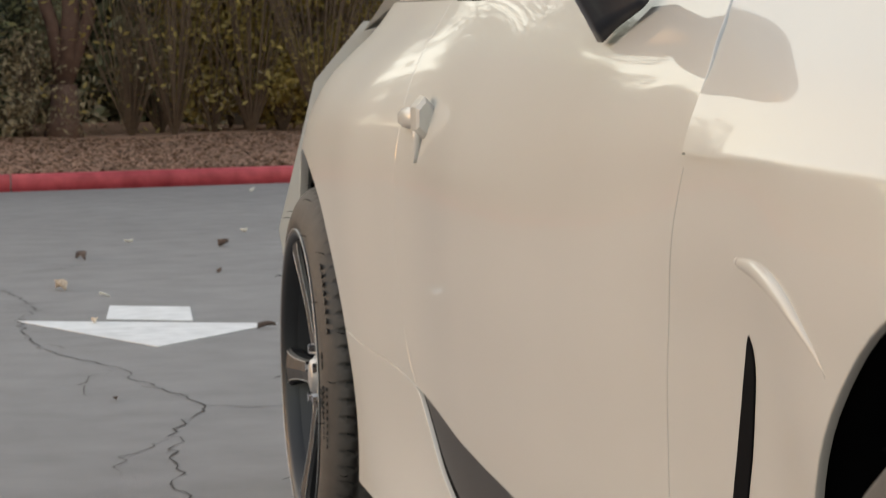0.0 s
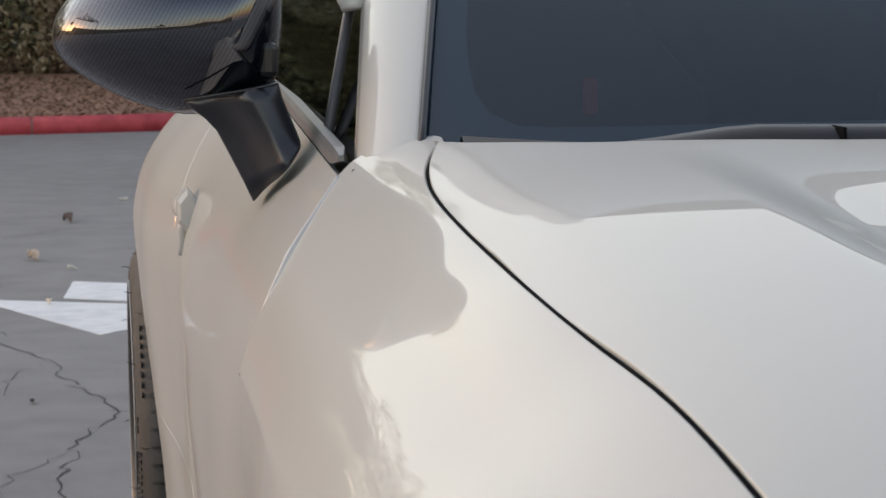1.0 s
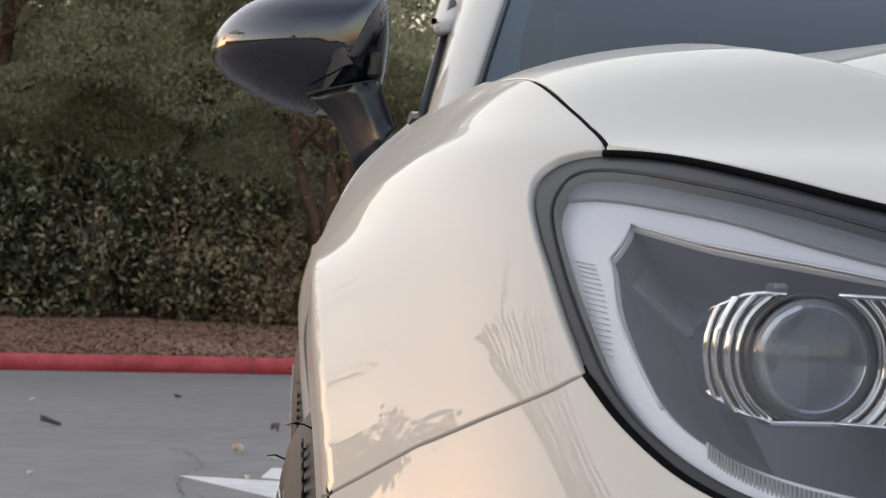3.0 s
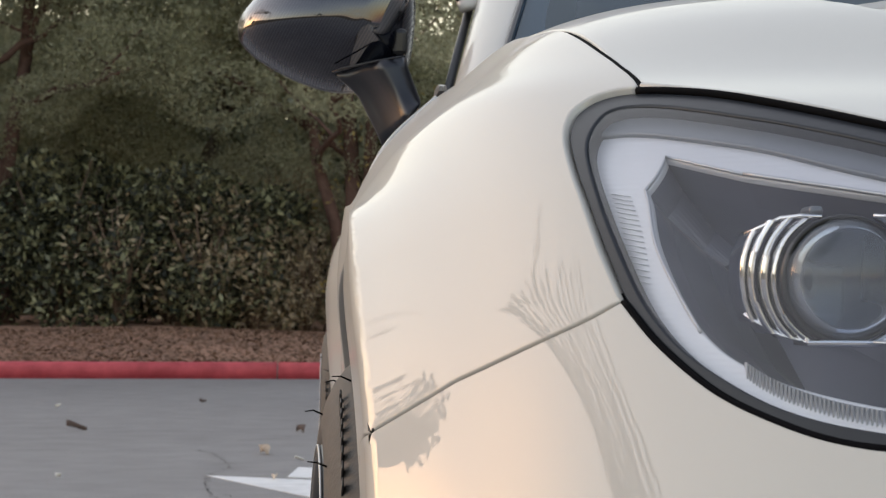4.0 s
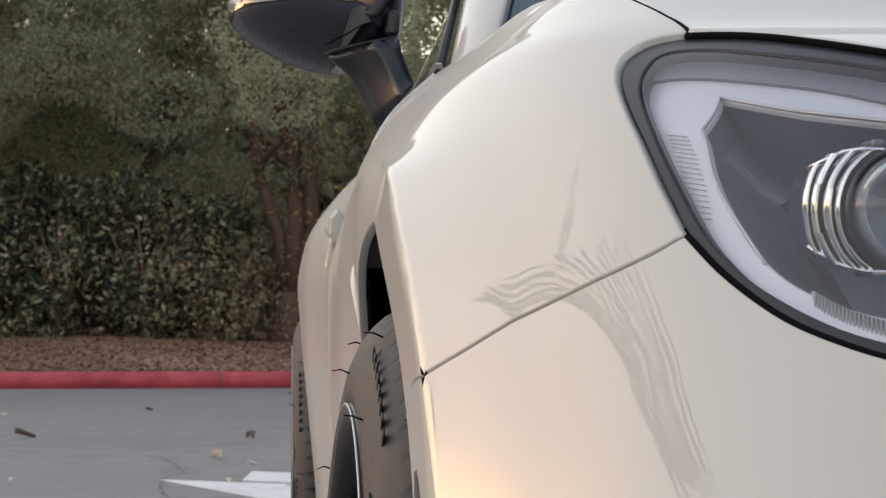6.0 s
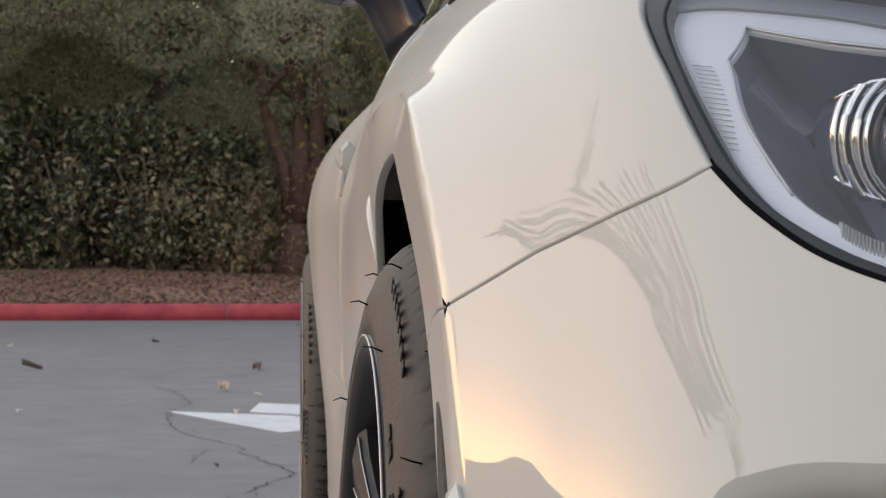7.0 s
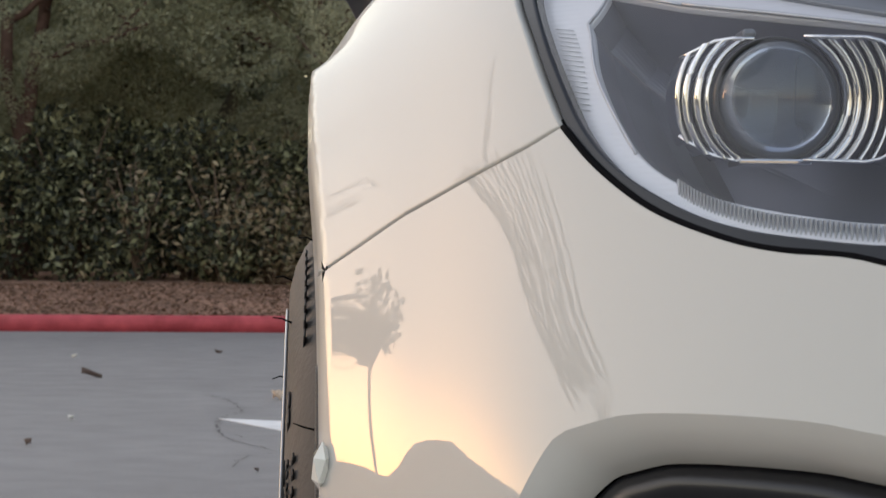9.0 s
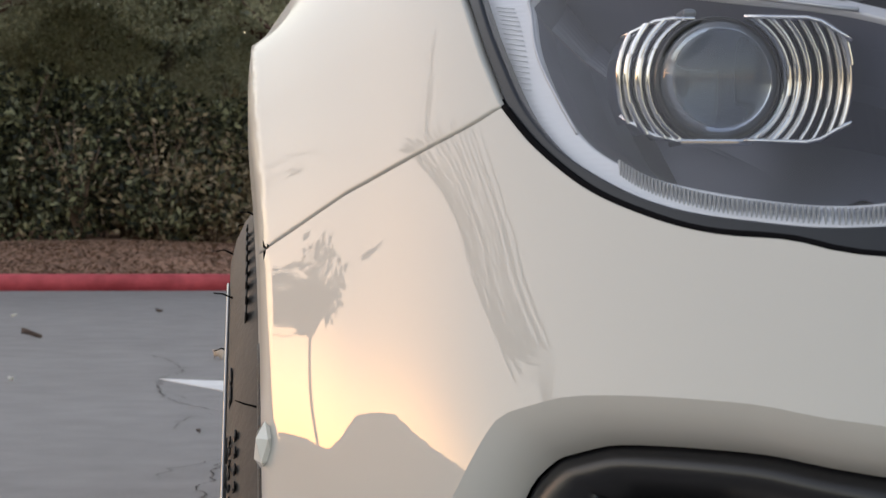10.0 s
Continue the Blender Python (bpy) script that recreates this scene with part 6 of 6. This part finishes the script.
def shrub(x, y, w, d, h, count, mat, label, seed, size=0.035, twigs=10, slim=0.42, thick=1.0):
    """A shrub: thin branches from one foot and separate leaves in clumps."""
    rng = random.Random(seed)
    z0 = float(bank_z(x, y))
    root = tagged(new("shrub"), label, "shrub")
    root.location = (x, y, z0)
    rows = []
    for _ in range(twigs):
        a = rng.uniform(0, 6.28)
        tip = Vector((math.cos(a) * w * rng.uniform(0.3, 0.9), math.sin(a) * d * rng.uniform(0.3, 0.9), h * rng.uniform(0.6, 1.0)))
        rows.append(([Vector((0, 0, -0.05)), tip * 0.5 + Vector((0, 0, 0.12 * h)), tip], [0.022 * thick, 0.014 * thick, 0.006 * thick]))
    part("branchwork", limbs_mesh(rows, 5), TWIG, root)
    blobs = []
    for _ in range(26):
        bx, bz = rng.uniform(-1, 1), rng.uniform(0.0, 1.0)
        k = math.sqrt(max(0.05, 1 - 0.55 * bz * bz))
        blobs.append(((bx * w * k, rng.uniform(-1, 1) * d * k, h * (0.1 + 0.8 * bz)), (rng.uniform(0.22, 0.42) * w ** 0.5, rng.uniform(0.22, 0.42), rng.uniform(0.18, 0.36))))
    part("foliage", leaf_cloud(blobs, count, size, seed + 7, 0.1, 0.6, slim), mat, root)
    return root


# evergreen hedge shrubs behind the bank
for i, (x, w, h) in enumerate(((-8.2, 1.0, 1.9), (-6.7, 1.0, 2.1), (-5.3, 0.95, 2.0), (-3.75, 0.85, 1.75), (-2.6, 0.85, 1.7), (-1.75, 0.55, 1.35))):
    shrub(x, 20.7 + 0.1 * (i % 2), w, 0.75, h, 9000, SHRUBLEAF, "dense dark evergreen shrub on the mulch bank", 40 + i, 0.042)
for i, (x, y, w, h, c) in enumerate(((-3.0, 20.1, 0.5, 1.2, 260), (-4.9, 20.2, 0.6, 1.3, 220), (-2.2, 20.15, 0.45, 1.3, 700), (-1.7, 20.2, 0.35, 1.1, 600))):
    shrub(x, y, w, 0.35, h, c, DRYLEAF, "sparse dry shrub with pale leaves", 60 + i, 0.036, 9)
# pale dry brush at the foot of the trees
for i, (x, y, w, h) in enumerate(((-1.75, 20.3, 0.5, 0.8), (-1.2, 20.6, 0.5, 1.0), (-1.45, 21.2, 0.5, 1.7), (0.1, 20.9, 0.7, 1.0), (1.3, 21.0, 0.8, 1.2), (2.6, 21.2, 0.8, 1.4))):
    shrub(x, y, w, 0.4, h, 2200, DRYLEAF, "dry brown brush with thin stems", 80 + i, 0.035, 26, 0.25, thick=0.5)
for i, (x, y, w, h) in enumerate(((0.85, 21.5, 0.5, 2.1), (0.65, 21.2, 0.5, 2.4), (0.95, 21.0, 0.6, 2.5), (1.6, 20.95, 0.7, 2.6), (2.4, 21.1, 0.8, 2.8), (3.4, 21.2, 1.1, 2.8))):
    shrub(x, y, w, 0.3, h, 12000, GOLDLEAF, "tall golden autumn bush with bare stems", 100 + i, 0.036, 36, thick=0.36)
for i, (x, y) in enumerate(((-0.2, 20.9), (0.2, 20.7), (0.6, 21.0), (0.95, 20.8), (1.3, 21.1), (1.6, 20.6), (2.2, 21.0), (3.0, 20.8))):
    shrub(x, y - 0.35, 1.25, 0.35, 2.5, 240, GOLDLEAF, "bare leggy bush with many thin branches", 120 + i, 0.035, 34, thick=0.36)
# trees
OLIVE_LABEL = "multi-stemmed tree with reddish bark and olive green foliage"
TALL_LABEL = "tall olive green tree behind the hedge"
tree(-0.85, 20.6, ((-0.75, 0.1, 0.55, 0.075), (0.05, 0.25, 0.7, 0.10), (0.75, 0.1, 0.6, 0.085)), 5.3, 0.95, 190000, 0, OLIVE, BARK, OLIVE_LABEL, 7, 0.023, 0.15, skirt=0.36)
tree(-4.3, 20.9, ((-0.5, 0.1, 1.2, 0.09), (0.35, 0.2, 1.3, 0.10)), 4.8, 0.95, 170000, 0, OLIVE, BARK, OLIVE_LABEL, 17, 0.022, 0.13, skirt=0.34)
tree(-2.5, 22.3, ((-0.6, 0.1, 1.2, 0.10), (0.5, 0.2, 1.1, 0.10)), 4.3, 1.15, 150000, 0, OLIVE, GREYBARK, TALL_LABEL, 27, 0.027, 0.16, skirt=0.28)
tree(-6.6, 22.4, ((-0.6, 0.1, 1.2, 0.10), (0.6, 0.2, 1.1, 0.10)), 5.0, 1.2, 130000, 0, OLIVE, GREYBARK, TALL_LABEL, 37, 0.027, 0.16, skirt=0.26)
# the next two are added out of view, to darken the fender's reflection
tree(-9.4, 21.3, ((-0.6, 0.1, 1.2, 0.10), (0.5, 0.2, 1.1, 0.10)), 5.4, 1.25, 60000, 0, OLIVE, GREYBARK, TALL_LABEL, 67, 0.034, 0.16, skirt=0.2)
tree(-12.8, 20.2, ((-0.5, 0.1, 1.2, 0.10), (0.6, 0.2, 1.1, 0.10)), 5.2, 1.25, 60000, 0, OLIVE, GREYBARK, TALL_LABEL, 77, 0.034, 0.16, skirt=0.2)
tree(1.2, 24.0, ((-0.6, 0.1, 1.2, 0.10), (0.6, 0.2, 1.1, 0.10)), 5.4, 1.3, 70000, 0, OLIVE, GREYBARK, TALL_LABEL, 47, 0.038, 0.16, skirt=0.3)
tree(4.6, 24.2, ((-0.6, 0.1, 1.2, 0.10), (0.6, 0.2, 1.1, 0.10)), 5.4, 1.3, 60000, 0, OLIVE, GREYBARK, TALL_LABEL, 57, 0.038, 0.16, skirt=0.3)
woods = []
rng = random.Random(5)
for k in range(270):
    woods.append(((rng.uniform(-17, 15), rng.uniform(25.5, 29), rng.uniform(0.3, 3.3)), (rng.uniform(0.8, 1.6), 0.9, rng.uniform(0.6, 1.2))))
tagged(part("wood_edge", leaf_cloud(woods, 190000, 0.125, 99, 0.1, 0.75, 0.6), FARLEAF), "dense dark wood behind the car park", "trees", kind="stuff")

# ---- beyond the car park, to the west ----
def west(az, el, dist):
    """A spot by its bearing (degrees from due west towards the bank), its height angle and its distance."""
    a, e = radians(az), radians(el)
    return Vector((-dist * math.cos(a), dist * math.sin(a), 0.6 + dist * math.tan(e)))


def ridge(a):
    """Height angle of the skyline at a bearing."""
    el = float(hermite((-110, -80, -50, -20, 0, 8, 14, 20, 23.5, 25.2, 26.4, 27.6, 29, 30.3, 32, 36, 60), (3.0, 3.6, 5.0, 6.5, 8.0, 8.8, 9.2, 9.4, 9.9, 10.3, 9.9, 8.4, 6.4, 5.2, 5.0, 4.6, 4.0), np.array(a)))
    return el + 0.06 * math.sin(a * 4.3 + 1) + 0.05 * math.sin(a * 11.7) + 0.03 * math.sin(a * 23.1)


v, f = [], []
cols = np.arange(-110, 60, 0.25)
for a in cols:
    for h in (0.0, 0.35, 0.7, 1.0):
        q = west(a, ridge(a) * h, 420 - 70 * (1 - h))
        v.append((q.x, q.y, q.z - 3))
f = [(4 * i + j, 4 * i + 4 + j, 4 * i + 5 + j, 4 * i + 1 + j) for i in range(len(cols) - 1) for j in range(3)]
tagged(part("hills", mesh_of("hills", v, f), HILL), "dark low hills on the western horizon", "hill", kind="structure")


def far_tree(az, dist, clumps, count, size, label, seed, trunk_top, radius, lean=0.0):
    """A distant tree: trunk, a limb to each clump, leaves. clumps: (bearing, height angle, radius in metres)."""
    root = tagged(new("tree"), label, "tree")
    foot = west(az, 0, dist)
    root.location = (foot.x, foot.y, 0)
    top = west(az + lean, trunk_top, dist) - Vector((foot.x, foot.y, 0))
    rows = [([Vector((0, 0, 0)), top * 0.5 + Vector((0.2, 0.1, 0)), top], [radius, radius * 0.8, radius * 0.6])]
    blobs = []
    for a, e, r in clumps:
        q = west(a, e, dist) - Vector((foot.x, foot.y, 0))
        rows.append(([top * 0.85, top.lerp(q, 0.5) + Vector((0, 0, 0.6)), q], [radius * 0.4, radius * 0.15, radius * 0.05]))
        blobs.append((tuple(q), (r, r, r * 0.75)))
    part("trunk", limbs_mesh(rows, 7), GREYBARK, root)
    part("crown", leaf_cloud(blobs, count, size, seed, 0.2, 0.2, 0.5), WESTLEAF, root)


def far_bough(az, dist, strands, label, seed, radius, per=260, size=0.06, spread=0.10, limb=0.035):
    """A distant tree whose long boughs hang in fine strands. strands: (bearing, height angle) from and to, and the sag."""
    rng = np.random.default_rng(seed)
    root = tagged(new("tree"), label, "tree")
    foot = west(az, 0, dist)
    root.location = (foot.x, foot.y, 0)
    rows, v = [], []
    top = Vector((0, 0, (west(az, 20, dist)).z))
    rows.append(([Vector((0, 0, 0)), top * 0.5, top], [radius, radius * 0.8, radius * 0.6]))
    for (a0, e0), (a1, e1), sag in strands:
        line = []
        for s in np.linspace(0, 1, 24):
            q = west(a0 + (a1 - a0) * s, e0 + (e1 - e0) * s + sag * 4 * s * (1 - s), dist) - Vector((foot.x, foot.y, 0))
            line.append(q + Vector(rng.normal(0, 0.03, 3)))
        rows.append((line[::-1], [0.007 - 0.0002 * i for i in range(24)]))
        rows.append(([top * 0.9, top.lerp(line[-1], 0.5) + Vector((0, 0, 0.5)), line[-1]], [limb, limb * 0.5, min(0.007, limb * 0.5)]))
        track = np.array(line)
        dense_at = rng.uniform(0.15, 1.0, 8)           # thicker and thinner stretches
        s = rng.random(per)
        s = s[rng.random(per) < np.interp(s, np.linspace(0, 1, 8), dense_at)]
        k = np.minimum((s * 23).astype(int), 22)
        mid = track[k] + (track[k + 1] - track[k]) * (s * 23 - k)[:, None] + rng.normal(0, spread, (len(s), 3))
        along = track[k + 1] - track[k]
        along /= np.linalg.norm(along, axis=1, keepdims=True)
        along += rng.normal(0, 0.22, along.shape)
        up = np.cross(along, mid + np.array((foot.x, foot.y, 0)))
        up /= np.linalg.norm(up, axis=1, keepdims=True)
        half = (size * rng.uniform(0.5, 1.8, len(s)))[:, None]
        v.append(np.stack([mid - along * half, mid + up * half * 0.16, mid + along * half, mid - up * half * 0.16], 1).reshape(-1, 3))
    part("trunk", limbs_mesh(rows, 6), GREYBARK, root)
    v = np.vstack(v)
    part("crown", mesh_of("leaves", v, np.arange(len(v)).reshape(-1, 4), smooth=False), WESTLEAF, root)


rng = random.Random(31)
TUFTS = []
for a, e, da, de, k in ((34.6, 14.0, 2.0, 1.9, 170), (32.4, 14.6, 1.1, 1.6, 80), (34.6, 16.2, 1.6, 0.6, 40), (36.6, 13.2, 1.4, 2.2, 50), (35.0, 9.9, 1.1, 0.5, 18)):
    TUFTS += [(rng.gauss(a, 0.5 * da), rng.gauss(e, 0.5 * de), rng.uniform(0.10, 0.34)) for _ in range(k)]
far_tree(29.2, 70, TUFTS, 17000, 0.10, "tall slender far tree with a tufted crown", 301, 13.6, 0.19, 4.4)
FAN = []
for i in range(15):
    s = (i / 14) ** 1.25
    FAN.append(((34.4 - 11.0 * s + rng.gauss(0, 0.8), 20.4 + 9.6 * s), (7.0 - 5.5 * s + rng.gauss(0, 0.5), 20.2 + 3.0 * s), 0.9 - 1.2 * s))
FAN += [((14.5 - 1.2 * i, 22.8 - 0.5 * i), (5.0 - 0.7 * i, 19.2 + 0.9 * i), -0.3) for i in range(5)]
far_bough(-2.0, 24, FAN, "large far tree with long feathery hanging boughs", 302, 0.2, per=560, size=0.14, spread=0.036)
SIDE = [((43.0, 18.4), (39.6, 19.3), 0.25), ((42.2, 17.8), (40.6, 18.1), 0.1), ((41.4, 17.2), (40.6, 17.3), 0.0)]
for i in range(12):
    s = rng.random()
    SIDE.append(((38.4 - 8.0 * s + rng.gauss(0, 0.6), 28.6 - 6.0 * s + rng.gauss(0, 0.4)), (37.2 - 8.0 * s + rng.gauss(0, 0.6), 27.0 - 6.2 * s), 0.1))
far_bough(55.0, 40, SIDE, "broad far tree with fine drooping sprays", 303, 0.22, per=110, size=0.10, spread=0.10, limb=0.007)
far_tree(-62.0, 110, ((-60.5, 6, 2.2), (-62.5, 7.5, 2.4), (-64, 6, 2.2), (-59, 6.5, 1.6), (-62, 8.5, 1.8)), 6000, 0.3, "round far tree across the car park", 304, 7, 0.3)

# ---- small things on the asphalt ----
def fallen_leaf(x, y, size, seed, label, mat=FALLEN):
    """A curled dead leaf."""
    rng = random.Random(seed)
    bm = bmesh.new()
    n = 7
    top = []
    for i in range(n):
        s = i / (n - 1)
        w = 0.42 * math.sin(math.pi * min(1, s * 0.92 + 0.06)) * rng.uniform(0.8, 1.2)
        row = [bm.verts.new((size * (s - 0.5) * 2, size * w * q, size * (0.55 * abs(q) ** 1.5 * (0.6 + 0.5 * s) + 0.22 * math.sin(3 * s + seed) + 0.24))) for q in (-1, -0.4, 0, 0.4, 1)]
        top.append(row)
    for a, b in zip(top, top[1:]):
        for i in range(4):
            bm.faces.new((a[i], a[i + 1], b[i + 1], b[i]))
    smooth_bm(bm)
    low = min(q.co.z for q in bm.verts)
    bmesh.ops.transform(bm, matrix=pose(x, y, 0.001 - low, 0, 0, rng.uniform(0, 360)), verts=bm.verts[:])
    ob = part("fallen_leaf", bm, mat)
    m = ob.modifiers.new("thickness", "SOLIDIFY")
    m.thickness = 0.0015
    return tagged(ob, label, "leaf", "leaves on the asphalt")


PALELEAF = material("pale_leaf", (0.62, 0.58, 0.52), 0.8, vary=0.15, scale=50)
DARKLEAF = material("dark_leaf", (0.10, 0.07, 0.06), 0.85, vary=0.35, scale=60)
for k, (x, y, s, m) in enumerate(((-1.163, 7.745, 0.055, FALLEN), (-1.034, 9.2, 0.05, DARKLEAF), (-0.338, 9.754, 0.055, DARKLEAF), (-0.132, 10.78, 0.03, PALELEAF), (-0.493, 8.28, 0.025, DARKLEAF), (-1.008, 7.38, 0.02, PALELEAF), (-1.079, 6.435, 0.03, FALLEN), (-0.539, 6.10, 0.03, DARKLEAF), (-1.094, 4.60, 0.016, DARKLEAF), (-0.771, 10.25, 0.025, PALELEAF), (0.371, 15.07, 0.035, PALELEAF), (-2.129, 9.31, 0.05, DARKLEAF), (-1.845, 5.39, 0.03, DARKLEAF), (-1.86, 6.505, 0.024, PALELEAF), (-1.04, 9.33, 0.04, DARKLEAF), (-2.5, 11.5, 0.03, PALELEAF), (-1.7, 12.2, 0.03, DARKLEAF))):
    fallen_leaf(x, y, s, k, {FALLEN: "curled tan dead leaf on the asphalt", DARKLEAF: "dark brown dead leaf on the asphalt", PALELEAF: "pale scrap of leaf on the asphalt"}[m], m)
